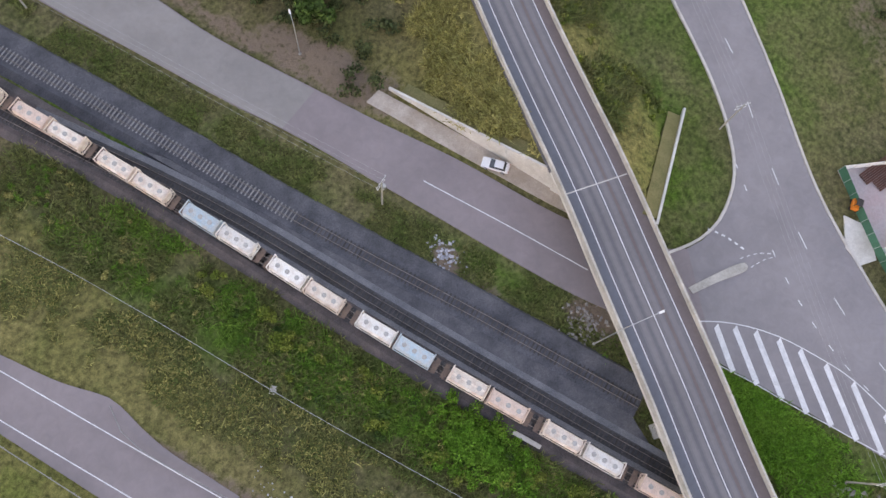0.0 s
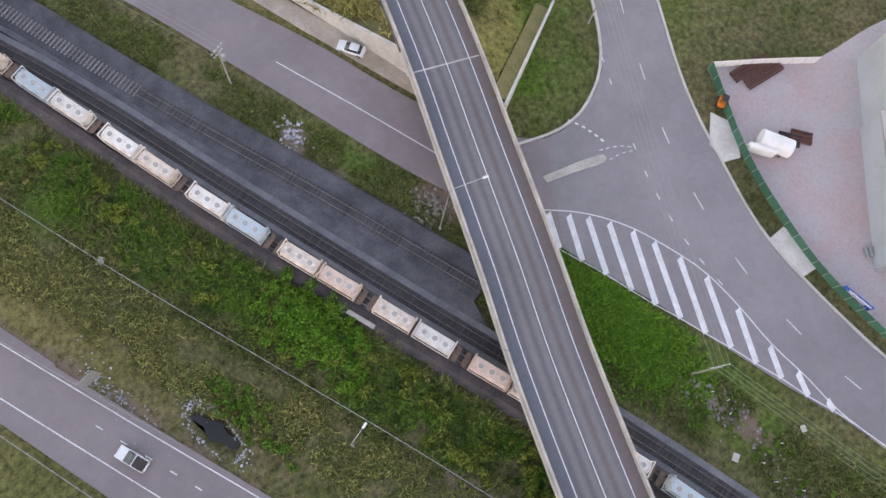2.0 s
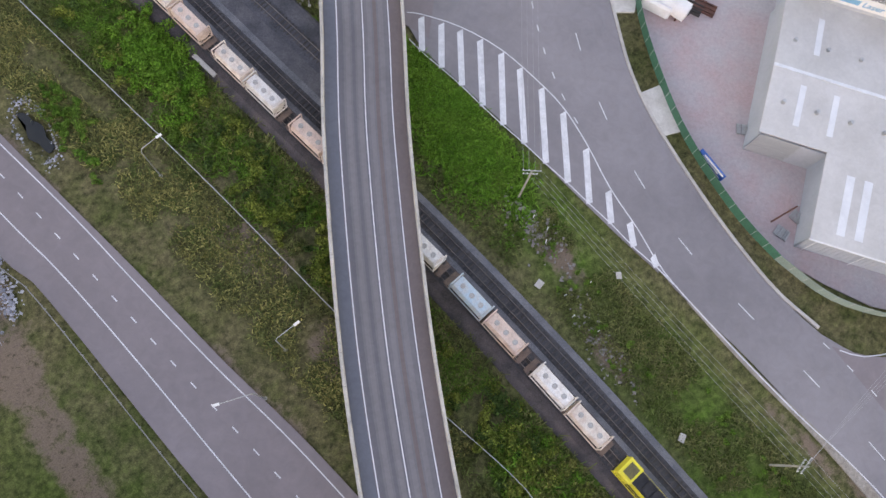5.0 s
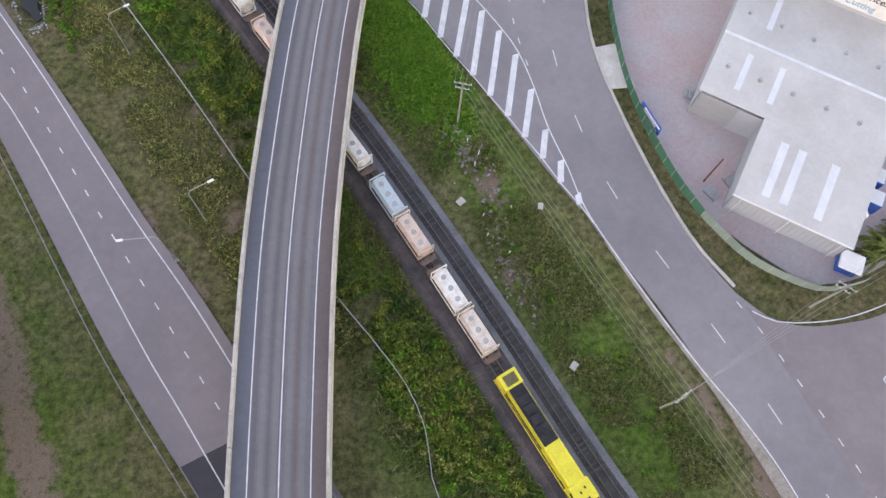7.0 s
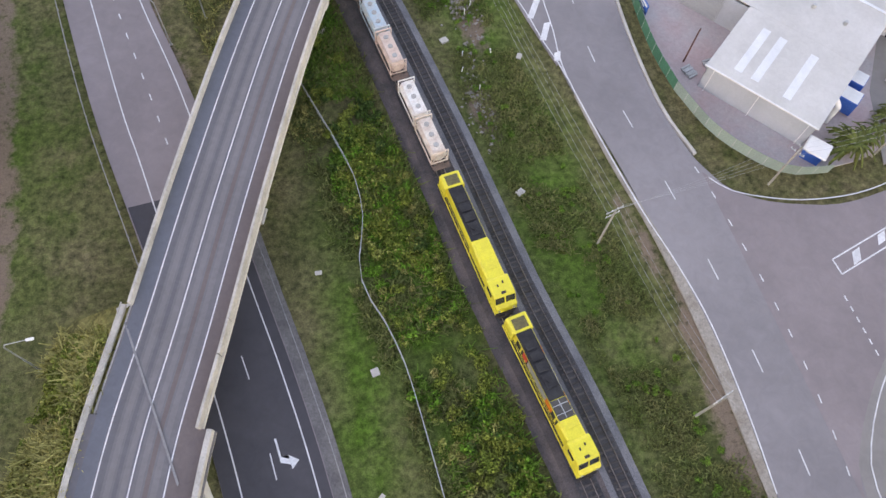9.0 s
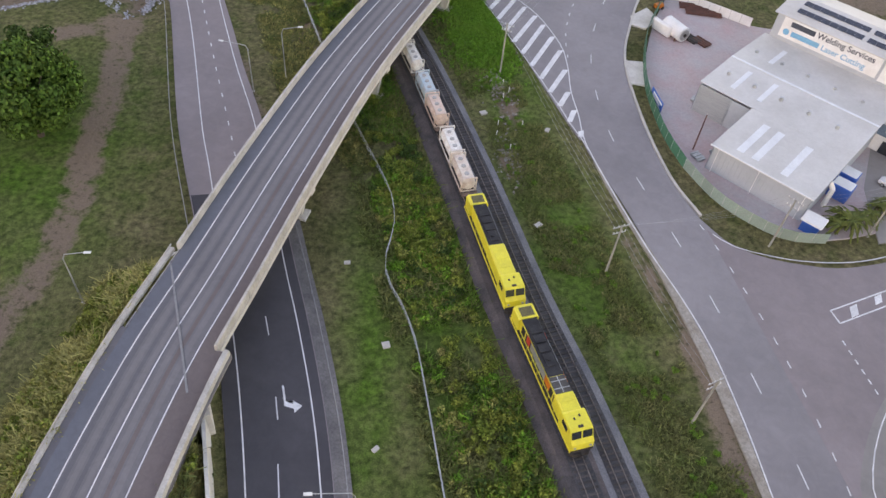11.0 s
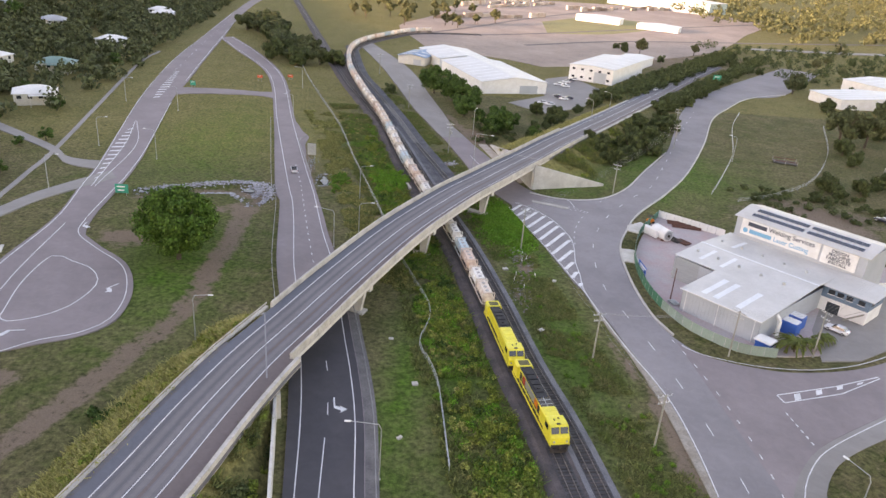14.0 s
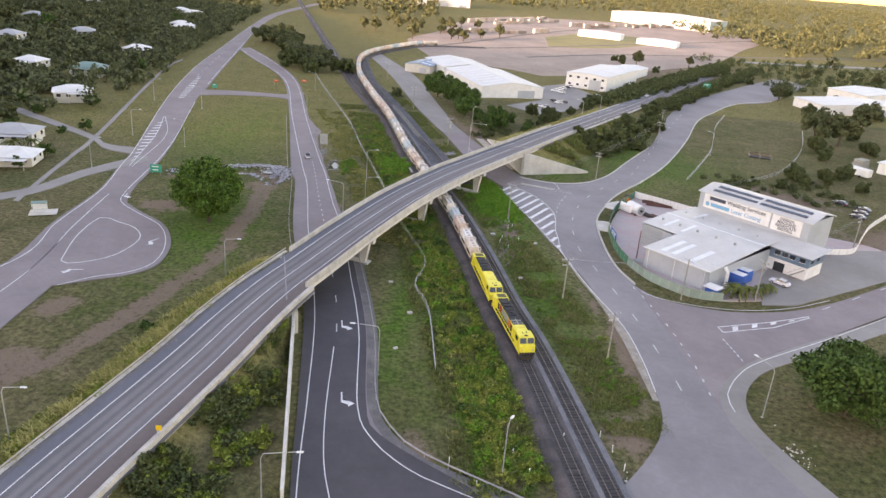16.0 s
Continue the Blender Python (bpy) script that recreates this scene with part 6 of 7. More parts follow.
def road_sign(x, y, w, h, zc, turn, face, label, bars=2, z=None):
    t = thing("road_sign", pose(x, y, gz(x, y) if z is None else z, 0, 0, turn), label, "road sign", "road signs")
    for sx in (-w * 0.32, w * 0.32):
        bm = B()
        rod(bm, (sx, 0.06, -0.2), (sx, 0.06, zc + h / 2), 0.05, n=6)
        part("post", bm, GALV, t)
    bm = B()
    box(bm, (0, 0, zc), (w, 0.05, h), bevel=0.02)
    b = part("board", bm, face, t)
    for k in range(bars):
        bm = B()
        box(bm, (-0.05 * w, -0.035, zc + h * (0.22 - 0.4 * k)), (w * (0.6 - 0.12 * k), 0.02, h * 0.14))
        part("lettering_bar", bm, WHITE, b)


road_sign(-60.4, -33, 3.4, 2.4, 2.0, 0, SIGN_GREEN, "green direction sign on two posts")
road_sign(-17.0, 5, 2.6, 3.6, 4.2, 180, GALV, "back of a tall grey direction sign on posts", 0)
road_sign(-59, 129, 2.4, 1.2, 2.0, 0, SIGN_ORANGE, "orange warning sign beside the slip road", 1)
road_sign(-46, 135, 2.4, 1.2, 2.0, 0, SIGN_ORANGE, "orange warning sign beside the slip road", 1)
road_sign(-82, 103, 2.2, 2.0, 2.0, 0, SIGN_GREEN, "small green direction sign at the junction", 1)
road_sign(185, 205, 4.5, 3.2, 5.0, 0, SIGN_GREEN, "green direction sign in the bushes", 1)
_i = int(np.argmin(np.hypot(BRIDGE[:, 0] + 20.5, BRIDGE[:, 1] + 158)))
_c, _s = BRIDGE[_i], sides(BRIDGE)[_i]
road_sign(_c[0] + 6.85 * _s[0], _c[1] + 6.85 * _s[1], 0.8, 0.8, 1.6, 0, SIGN_YELLOW, "small yellow warning sign at the road edge", 0, z=_c[2] - 0.2)

# wire fence west of the railway, low pipe rail look
def wire_fence(pts, label, h=1.2, step=3.0):
    p = even(spline(pts) if len(pts) < 40 else pts, step=step)
    f = thing("fence", Matrix(), label, "fence", kind="structure")
    pm = None
    for i, q in enumerate(p):
        z = gz(q[0], q[1])
        if pm is None:
            bm = B()
            rod(bm, (0, 0, -0.3), (0, 0, h), 0.05, n=6)
            o = part("post", bm, GALV, f)
            pm = o.data
        else:
            o = new("post", pm)
            o.parent = f
        o.matrix_world = pose(q[0], q[1], z)
    pz = np.c_[p[:, :2], [gz(*q[:2]) for q in p]]
    for k in (0.4, 0.8, 1.15):
        loft("rail", [(-0.03, k * h - 0.03), (0.03, k * h - 0.03), (0.03, k * h + 0.03), (-0.03, k * h + 0.03)], pz, GALV, f)


wire_fence(FENCE_W, "galvanised wire and pipe fence along the railway land")
wire_fence([(107, -2), (118, 18), (134, 50), (152, 96), (168, 128)], "low wire fence round the paddock", step=4)
wire_fence([(113, -8), (128, 0), (150, 20), (176, 60), (200, 110)], "low wire fence behind the paddock", step=4)

# ---------------------------------------------------------------- houses and far buildings
ROOFS = [mat("white_house_roof", (0.72, 0.72, 0.70), (0.60, 0.60, 0.58), 0.3, 0.5, grain=0.08), mat("grey_house_roof", (0.40, 0.41, 0.42), (0.33, 0.34, 0.35), 0.3, 0.5, grain=0.08), mat("green_house_roof", (0.16, 0.27, 0.24), (0.13, 0.22, 0.20), 0.3, 0.5, grain=0.08)]
HWALL = mat("cream_house_wall", (0.62, 0.60, 0.54), (0.54, 0.52, 0.46), 0.4, 0.7)
BLUEROOF = mat("blue_steel_roof", (0.14, 0.25, 0.38), (0.12, 0.21, 0.32), 0.2, 0.5)


def house(x, y, w, d, turn, roof, label, h=3.2, stumps=1.2, z=None):
    t = thing("house", pose(x, y, gz(x, y) if z is None else z, 0, 0, turn), label, "house", "houses on the hillside")
    bm = B()
    box(bm, (0, 0, stumps + h / 2), (w, d, h))
    box(bm, (0, 0, stumps / 2 - 1.0), (w * 0.9, d * 0.9, stumps + 2.0))
    part("wall", bm, HWALL, t)
    bm = B()
    e = stumps + h
    a = [(-w / 2 - 0.6, -d / 2 - 0.6), (w / 2 + 0.6, -d / 2 - 0.6), (w / 2 + 0.6, d / 2 + 0.6), (-w / 2 - 0.6, d / 2 + 0.6)]
    r = max(0.0, (w - d) / 2)
    lo = [bm.verts.new((p[0], p[1], e - 0.1)) for p in a]
    up = [bm.verts.new((-r - 0.3, 0, e + d * 0.2)), bm.verts.new((r + 0.3, 0, e + d * 0.2))]
    for f in ((lo[0], lo[1], up[1], up[0]), (lo[1], lo[2], up[1]), (lo[2], lo[3], up[0], up[1]), (lo[3], lo[0], up[0]), (lo[3], lo[2], lo[1], lo[0])):
        bm.faces.new(f)
    part("roof", bm, ROOFS[roof], t)
    for k in range(4):
        bm = B()
        box(bm, (-w / 2 + w * (k + 0.5) / 4, -d / 2 - 0.02, stumps + 1.9), (1.5, 0.08, 1.2))
        wd = part("window", bm, GLASS, t)
        bm = B()
        box(bm, (-w / 2 + w * (k + 0.5) / 4, -d / 2 - 0.05, stumps + 1.24), (1.7, 0.14, 0.1))
        part("sill", bm, WHITE, wd)
    for sx in (-1, 1):
        for k in (-1, 1):
            bm = B()
            box(bm, (sx * (w / 2 + 0.02), k * d / 4, stumps + 1.9), (0.08, 1.4, 1.2))
            part("window", bm, GLASS, t)
    bm = B()
    box(bm, (w * 0.15, -d / 2 - 1.6, stumps + h - 0.4), (w * 0.6, 3.0, 0.12))
    part("verandah_roof", bm, ROOFS[roof], t)
    for sx in (-0.12, 0.42):
        bm = B()
        rod(bm, (w * sx, -d / 2 - 2.9, -0.5), (w * sx, -d / 2 - 2.9, stumps + h - 0.4), 0.07, n=6)
        part("verandah_post", bm, WHITE, t)
    return t


house(-112, -12, 14, 11, 8, 1, "grey-roofed cream house among palms")
house(-103, -34, 17, 10, 10, 0, "low white-roofed house by the side road", 2.8, 0.3)
house(-112, -50, 12, 10, 15, 1, "grey-roofed house behind a driveway", 2.8, 0.3)
house(-126, 58, 14, 11, 25, 0, "white-roofed weatherboard house on the lawn")
house(-146, 118, 15, 11, 10, 2, "green-roofed house among garden trees")
house(-170, 112, 12, 10, -10, 0, "white-roofed house half hidden by trees")
for x, y, w, tn, rf in ((-152, 195, 14, 0, 0), (-197, 226, 13, 20, 1), (-168, 330, 16, 10, 0), (-178, 350, 14, 0, 0), (-196, 440, 16, 0, 0), (-212, 455, 14, 20, 0), (-260, 380, 16, -10, 0), (-238, 250, 13, 10, 1), (-205, 160, 12, 0, 1)):
    house(x, y, w, 10, tn, rf, "white-roofed house on the wooded hillside" if rf == 0 else "grey-roofed house on the wooded hillside")


def shed(x, y, w, d, h, turn, roof, wall, label, ridge=1.5, windows=0, name="warehouse", z=-0.1, bays=0):
    t = thing(name, pose(x, y, z, 0, 0, turn), label, "warehouse", "industrial buildings")
    bm = B()
    prism(bm, [(-w / 2, -d / 2), (w / 2, -d / 2), (w / 2, d / 2), (-w / 2, d / 2)], -0.3, h)
    v = [bm.verts.new(p) for s in (-1, 1) for p in ((-w / 2, s * d / 2, h), (w / 2, s * d / 2, h), (0, s * d / 2, h + ridge))]
    bm.faces.new(v[:3]), bm.faces.new(v[3:])
    part("wall", bm, wall, t)
    for s in (-1, 1):
        bm = B()
        a = [(0, -d / 2 - 0.5, h + ridge + 0.12), (0, d / 2 + 0.5, h + ridge + 0.12), (s * (w / 2 + 0.6), d / 2 + 0.5, h), (s * (w / 2 + 0.6), -d / 2 - 0.5, h)]
        f = bm.faces.new([bm.verts.new(p) for p in a])
        r = bmesh.ops.extrude_face_region(bm, geom=[f])
        bmesh.ops.translate(bm, verts=[q for q in r["geom"] if isinstance(q, bmesh.types.BMVert)], vec=(0, 0, 0.15))
        part("roof", bm, roof, t)
        for k in range(bays):
            bm = B()
            y = -d / 2 + d * (k + 0.5) / bays
            bm.faces.new([bm.verts.new(p) for p in ((s * w * 0.06, y - 0.6, h + ridge * 0.88 + 0.29), (s * w * 0.06, y + 0.6, h + ridge * 0.88 + 0.29), (s * w * 0.46, y + 0.6, h + ridge * 0.08 + 0.29), (s * w * 0.46, y - 0.6, h + ridge * 0.08 + 0.29))])
            r = bmesh.ops.extrude_face_region(bm, geom=bm.faces[:])
            bmesh.ops.translate(bm, verts=[q for q in r["geom"] if isinstance(q, bmesh.types.BMVert)], vec=(0, 0, 0.04))
            part("roof_sheet", bm, SKYLIGHT, t)
    for k in range(windows):
        for zz in ((2.0, h - 1.8) if h > 6 else (2.0,)):
            bm = B()
            box(bm, (-w / 2 + w * (k + 0.5) / windows, -d / 2 - 0.03, zz), (1.6, 0.1, 1.1))
            part("window", bm, GLASS, t)
    bm = B()
    box(bm, (w * 0.22, -d / 2 - 0.04, h * 0.36), (w * 0.28, 0.12, h * 0.7))
    part("roller_door", bm, METAL_WALL, t)
    return t


WH_ROOF = mat("white_steel_roof", (0.62, 0.63, 0.62), (0.54, 0.55, 0.54), 0.08, 0.5, grain=0.05)
shed(52, 170, 34, 62, 5.5, 17, WH_ROOF, WHITE, "long white steel warehouse with skylight strips", 2.2, 0, bays=9)
shed(34, 222, 30, 40, 5.5, 17, WH_ROOF, WHITE, "white steel warehouse behind the long one", 2.0, 0, bays=4)
shed(14, 218, 16, 26, 4.5, -20, BLUEROOF, HWALL, "blue-roofed shed beside the warehouse", 1.2, 0, bays=3)
shed(124, 216, 25, 60, 8.0, -31, WH_ROOF, WHITE, "two-storey white industrial building", 0.8, 5, bays=6)
shed(150, 262, 18, 40, 5.0, -31, WH_ROOF, WHITE, "low white annex behind the industrial building", 0.8, 0)
shed(352, 850, 150, 60, 14, -42, METAL_ROOF, mat("pale_green_cladding", (0.42, 0.50, 0.47), (0.36, 0.44, 0.41), 0.1, 0.6), "large pale green freight shed in the distance", 3, 0, bays=8)
shed(195, 560, 46, 14, 6, -30, WH_ROOF, WHITE, "white site sheds in the far rail yard", 1)
shed(245, 520, 40, 16, 5, -30, WH_ROOF, WHITE, "white site shed in the far rail yard", 1)
shed(30, 940, 80, 40, 12, 0, METAL_ROOF, METAL_WALL, "distant grey depot building", 2, 6)
shed(262, 178, 60, 26, 5.0, 10, WH_ROOF, WHITE, "low white industrial shed beside the street", 1.2, 4, bays=5)
shed(300, 225, 46, 30, 6.0, 20, WH_ROOF, WHITE, "white industrial shed among trees", 1.5, 0, bays=4)
shed(205, 20, 16, 30, 4, 25, WH_ROOF, WHITE, "white shed in the timber yard", 0.8, 0)
simple_thing("site_trailer", pose(180, 22, 0, 0, 0, 30), "white site trailer on wheels", "trailer", [("body", lambda bm: box(bm, (0, 0, 1.9), (3.0, 8.0, 2.8), bevel=0.2), WHITE), ("window", lambda bm: box(bm, (-1.52, 1.5, 2.2), (0.06, 1.6, 0.8)), GLASS), ("wheel", lambda bm: rod(bm, (-1.5, -1, 0.45), (1.5, -1, 0.45), 0.45, n=14), TYRE)])
simple_thing("timber_stack", pose(188, 36, 0, 0, 0, 30), "brown stack of packed timber", "timber stack", [("pack", lambda bm: box(bm, (0, 0, 1.1), (5.5, 4.0, 2.2), bevel=0.05), WOOD), ("pack", lambda bm: box(bm, (0.3, 0, 2.9), (5.0, 3.6, 1.2), bevel=0.05), WOOD)])
simple_thing("stock_pen", pose(151, 43, 0, 0, 0, -20), "dark low timber pen in the paddock", "pen", [("floor", lambda bm: box(bm, (0, 0, 0.1), (8, 5, 0.25)), BLACKSTEEL)] + [("rail", (lambda y: lambda bm: box(bm, (0, y, 1.0), (8, 0.12, 0.25)))(y), RUST) for y in (-2.5, 2.5)] + [("post", (lambda x, y: lambda bm: rod(bm, (x, y, -0.2), (x, y, 1.3), 0.1, n=6))(x, y), WOOD) for x in (-4, 0, 4) for y in (-2.5, 2.5)])
simple_thing("bus_shelter", pose(-73, -73, 0.05, 0, 0, 20), "small bus shelter with a green roof on a slab", "bus shelter", [("slab", lambda bm: box(bm, (0, 0, 0.05), (6, 4, 0.2)), CONCRETE_PALE), ("roof", lambda bm: box(bm, (-0.8, 0.6, 2.4), (3.4, 2.0, 0.15), bevel=0.04), ROOFS[2]), ("back_panel", lambda bm: box(bm, (-0.8, 1.5, 1.3), (3.2, 0.08, 1.8)), WHITE)] + [("post", (lambda x, y: lambda bm: rod(bm, (x, y, 0), (x, y, 2.4), 0.05, n=6))(x, y), WHITE) for x in (-2.3, 0.7) for y in (-0.2, 1.4)])

# rows of standing wagons and containers in the far yard
fv, ff = [], []
rng = random.Random(5)
for row, (x0, y0, dx, dy, n) in enumerate(((60, 640, 0.55, 0.83, 16), (75, 620, 0.6, 0.8, 14), (190, 700, 0.75, 0.66, 26), (205, 690, 0.75, 0.66, 24), (30, 480, 0.7, 0.7, 6), (90, 520, 0.7, 0.7, 6))):
    for k in range(n):
        if rng.random() < 0.2:
            continue
        x, y = x0 + dx * 13 * k, y0 + dy * 13 * k
        hh = rng.choice((2.8, 3.2, 4.6))
        q = len(fv)
        px, py = dy * 1.4, -dx * 1.4
        for z in (0, hh):
            for s, u in ((-6, -1), (6, -1), (6, 1), (-6, 1)):
                fv.append((x + dx * s + px * u, y + dy * s + py * u, z))
        ff += [tuple(q + i for i in f) for f in ((4, 5, 6, 7), (0, 1, 5, 4), (1, 2, 6, 5), (2, 3, 7, 6), (3, 0, 4, 7))]
tagged(from_arrays("standing_wagons", fv, ff, mat("mixed_pale_wagons", (0.55, 0.48, 0.40), (0.34, 0.22, 0.16), 0.08, 0.8, island=0.4)), "rows of pale and rusty wagons standing in the far rail yard", "wagons", kind="stuff")
farbed = mat("far_track_gravel", (0.19, 0.16, 0.14), (0.14, 0.12, 0.11), 0.05, 0.95)
for pts in ([(60, 372), (120, 420), (230, 520), (420, 690)], [(14, 352), (60, 430), (130, 560), (260, 760)], [(90, 330), (180, 400), (330, 470), (520, 560)]):
    tagged(loft("track_bed", [(-3, -0.3), (-2, 0.12), (2, 0.12), (3, -0.3)], spline(pts, 8), farbed, None, "gravel bed of a far yard track"), category="track bed", kind="structure")
far_road = strip("road", [(290, 420), (380, 440), (500, 470), (760, 500)], [(288, 408), (382, 428), (502, 456), (762, 486)], 0.1, ASPHALT_GREY, n=30, label="distant pale road beyond the bushes")
tagged(far_road, category="road", kind="structure")
rail_yard = slab("rail_yard", even(spline([(22, 262), (60, 262), (92, 232), (130, 262), (176, 300), (250, 380), (330, 520), (430, 720), (330, 840), (130, 800), (50, 640), (24, 500), (-4, 400), (10, 320)]), 60), 0.0, mat("pale_yard_gravel", (0.37, 0.29, 0.24), (0.27, 0.21, 0.18), 0.03, 0.95, grain=0.2, gscale=0.5), label="pale brown gravel of the far rail yard")
tagged(rail_yard, category="rail yard", kind="structure")
island_grass = slab("ground_patch", even(spline([(120, 420), (180, 450), (250, 540), (260, 600), (190, 600), (130, 520)]), 40), 0.02, mat("dry_yard_grass", (0.27, 0.24, 0.10), (0.21, 0.19, 0.085), 0.05, 0.95), label="dry yellow grass island in the rail yard")
tagged(island_grass, category="grass", kind="structure")
gravel_lot = slab("car_park", [(56, 118), (70, 100), (90, 118), (112, 160), (100, 205), (84, 190), (76, 140)], 0.02, ASPHALT_GREY, label="grey gravel car park by the warehouses")
tagged(gravel_lot, category="car park", kind="structure")
forecourt = slab("forecourt", [(92, -100), (100, -99), (112, -92), (126, -84), (150, -70), (144, -60), (128, -62), (118, -66), (104, -76), (96, -88)], 0.045, ASPHALT_GREY, label="grey asphalt forecourt in front of the office")
tagged(forecourt, category="forecourt", kind="structure")
verge2 = strip("road_verge", [(120, -101.5), (100, -113), (81, -124), (72.6, -129.6), (66.4, -137.4), (65.6, -146), (69, -158), (76, -178)], [(122, -104.5), (102, -116.5), (83.5, -126.6), (77, -132), (73.0, -138.6), (72.2, -146), (75.5, -158), (83, -178)], 0.026, ASPHALT_GREY, n=40, label="pale grey sealed verge at the side street corner")
tagged(verge2, category="verge", kind="structure")

# ---------------------------------------------------------------- trees
tree(-33.9, -71.5, 16, 8.6, "large round green fig tree on the grass", LEAF_FIG, 62, 420, 0.3, seed=3, low=0.08, puff=True)
tree(-36.5, -58, 11, 5.6, "smaller dark green tree behind the fig", LEAF, 36, 260, 0.3, seed=5, low=0.1, puff=True)
tree(88, -141, 12, 9, "broad green tree on the corner lawn", LEAF, 50, 300, 0.32, seed=4, low=0.12, puff=True)
tree(96, -150, 8, 6, "broad green tree on the corner lawn", LEAF, 40, 120, 0.36, seed=14, low=0.15)
for k, (x, y, h, r) in enumerate(((22, 128, 13, 8), (30, 112, 12, 8), (36, 96, 11, 7), (34, 84, 9, 5.5), (46, 66, 7, 4.5))):
    tree(x, y, h, r, "large dark green tree beside the warehouse", LEAF, 34, 160, 0.45, seed=20 + k, low=0.15, puff=True, group="trees by the warehouse")
pr = [tree(-150, 40, 9, 5.0, "dark green garden tree on the hillside", LEAF, 22, 120, 0.45, seed=31, group="hillside trees", low=0.1), tree(-160, 70, 7, 4.5, "olive green bushy tree on the hillside", LEAF_F, 20, 120, 0.45, seed=32, group="hillside trees", low=0.05), tree(-170, 90, 11, 5.5, "tall dark tree on the hillside", LEAF_F, 24, 120, 0.48, seed=33, group="hillside trees", low=0.15), tree(150, 12, 6, 4, "olive green shrubby tree", LEAF_B, 22, 150, 0.34, seed=34, group="roadside trees", low=0.02)]
gd = [tree(80, 470, 13, 6, "tall golden-lit gum tree", LEAF_G, 20, 80, 0.6, seed=41, group="gum trees", low=0.25), tree(40, 430, 11, 5, "golden-lit gum tree on the flat", LEAF_G, 18, 80, 0.55, seed=42, group="gum trees", low=0.25)]


def put(p, x, y, s=1.0, label="", group="", sink=0.1):
    o = copy_thing(p, pose(x, y, gz(x, y) - sink, 0, 0, RNG.random() * 360) @ Matrix.Diagonal((s, s, s * (0.85 + 0.3 * RNG.random()), 1)))
    if label:
        tagged(o, label, group=group)
    return o


HOUSES = ((-112, -12), (-103, -34), (-112, -50), (-126, 58), (-146, 118), (-170, 112), (-152, 195), (-197, 226), (-168, 330), (-178, 350), (-196, 440), (-212, 455), (-260, 380), (-238, 250), (-205, 160))
# wooded hillside round the houses
hs = []
while len(hs) < 88:
    x, y = -110 - 260 * RNG.random() ** 0.8, -60 + 560 * RNG.random()
    road_x = -97 - 0.15 * max(0, y - 60) - (18 if y > 0 else 12)
    if x > min(road_x + 4, -107 - 0.11 * max(0, y)) - (10 if y < 100 else 0) or any(math.hypot(x - a, y - b) < 11 for a, b in ((-112, -12), (-103, -34), (-112, -50), (-126, 58), (-146, 118), (-170, 112), (-152, 195), (-197, 226), (-168, 330), (-178, 350), (-196, 440), (-212, 455), (-260, 380), (-238, 250), (-205, 160))):
        continue
    if x > -150 and -60 < y < 110 and RNG.random() < 0.75:
        continue
    hs.append((x, y))
    put(pr[int(RNG.random() * 3)], x, y, 0.95 + 0.6 * RNG.random(), "dark green tree on the wooded hillside", "hillside trees")
for x, y, s in ((-100, 10, 0.55), (-126, 30, 0.5), (-114, 48, 0.6), (-129, 143, 0.8), (-96, -24, 0.5), (-97, -38, 0.45), (-120, 2, 0.6), (-104, 2, 0.4), (-136, 70, 0.6), (-140, 46, 0.6)):
    put(pr[0], x, y, s, "dark green garden tree beside a house", "garden trees")
# thicket between slip road and main line
for k in range(52):
    t = RNG.random()
    x, y = -46 - 64 * t + RNG.normal() * 6.5, 178 + 185 * t + RNG.normal() * 5
    put(pr[1 + (k % 3 == 0)] if k % 3 else pr[3], x, y, 1.15 + 0.6 * RNG.random(), "dense dark green thicket tree beside the railway", "railway thicket")
# bushes on the north approach bank and along the far street
for k in range(44):
    t = RNG.random()
    east = k % 5 != 0
    x, y = (73 + 100 * t + RNG.normal() * 3, 30 + 170 * t + RNG.normal() * 5) if east else (58 + 90 * t + RNG.normal() * 2, 62 + 140 * t)
    if east:
        x += 6
    put(pr[3], x, y, 0.6 + 0.5 * RNG.random(), "dark green bush on the overpass bank", "bank bushes")
for x, y, s in ((92, 40, 1.4), (97, 48, 1.5), (101, 42, 1.2), (104, 52, 1.3), (90, 33, 1.0), (97, 56, 1.1)):
    put(pr[3], x, y, s, "dense dark green bush at the foot of the bank", "bank bushes")
for x, y, s in ((190, 78, 1.5), (200, 76, 1.5), (233, 116, 1.4), (170, 14, 1.0), (160, 8, 0.9), (182, 60, 1.1), (150, 4, 0.8), (140, -2, 0.7), (178, 44, 1.0), (205, 60, 1.2), (215, 90, 1.2), (222, 150, 1.1), (228, 200, 1.3), (240, 215, 1.2), (250, 150, 1.1), (1.5, 121, 0.8), (66, 96, 0.9), (58, 56, 0.7), (66, 70, 0.6), (74, 86, 0.7), (118, 190, 0.6), (150, 10, 0.9), (260, 150, 1.1), (275, 152, 1.0), (290, 160, 1.2), (168, -2, 0.8), (185, 4, 0.9)):
    put(pr[3] if s < 1.3 else pr[2], x, y, s, "olive green tree beside the paddock" if x > 130 else "small dark tree beside the road", "roadside trees")
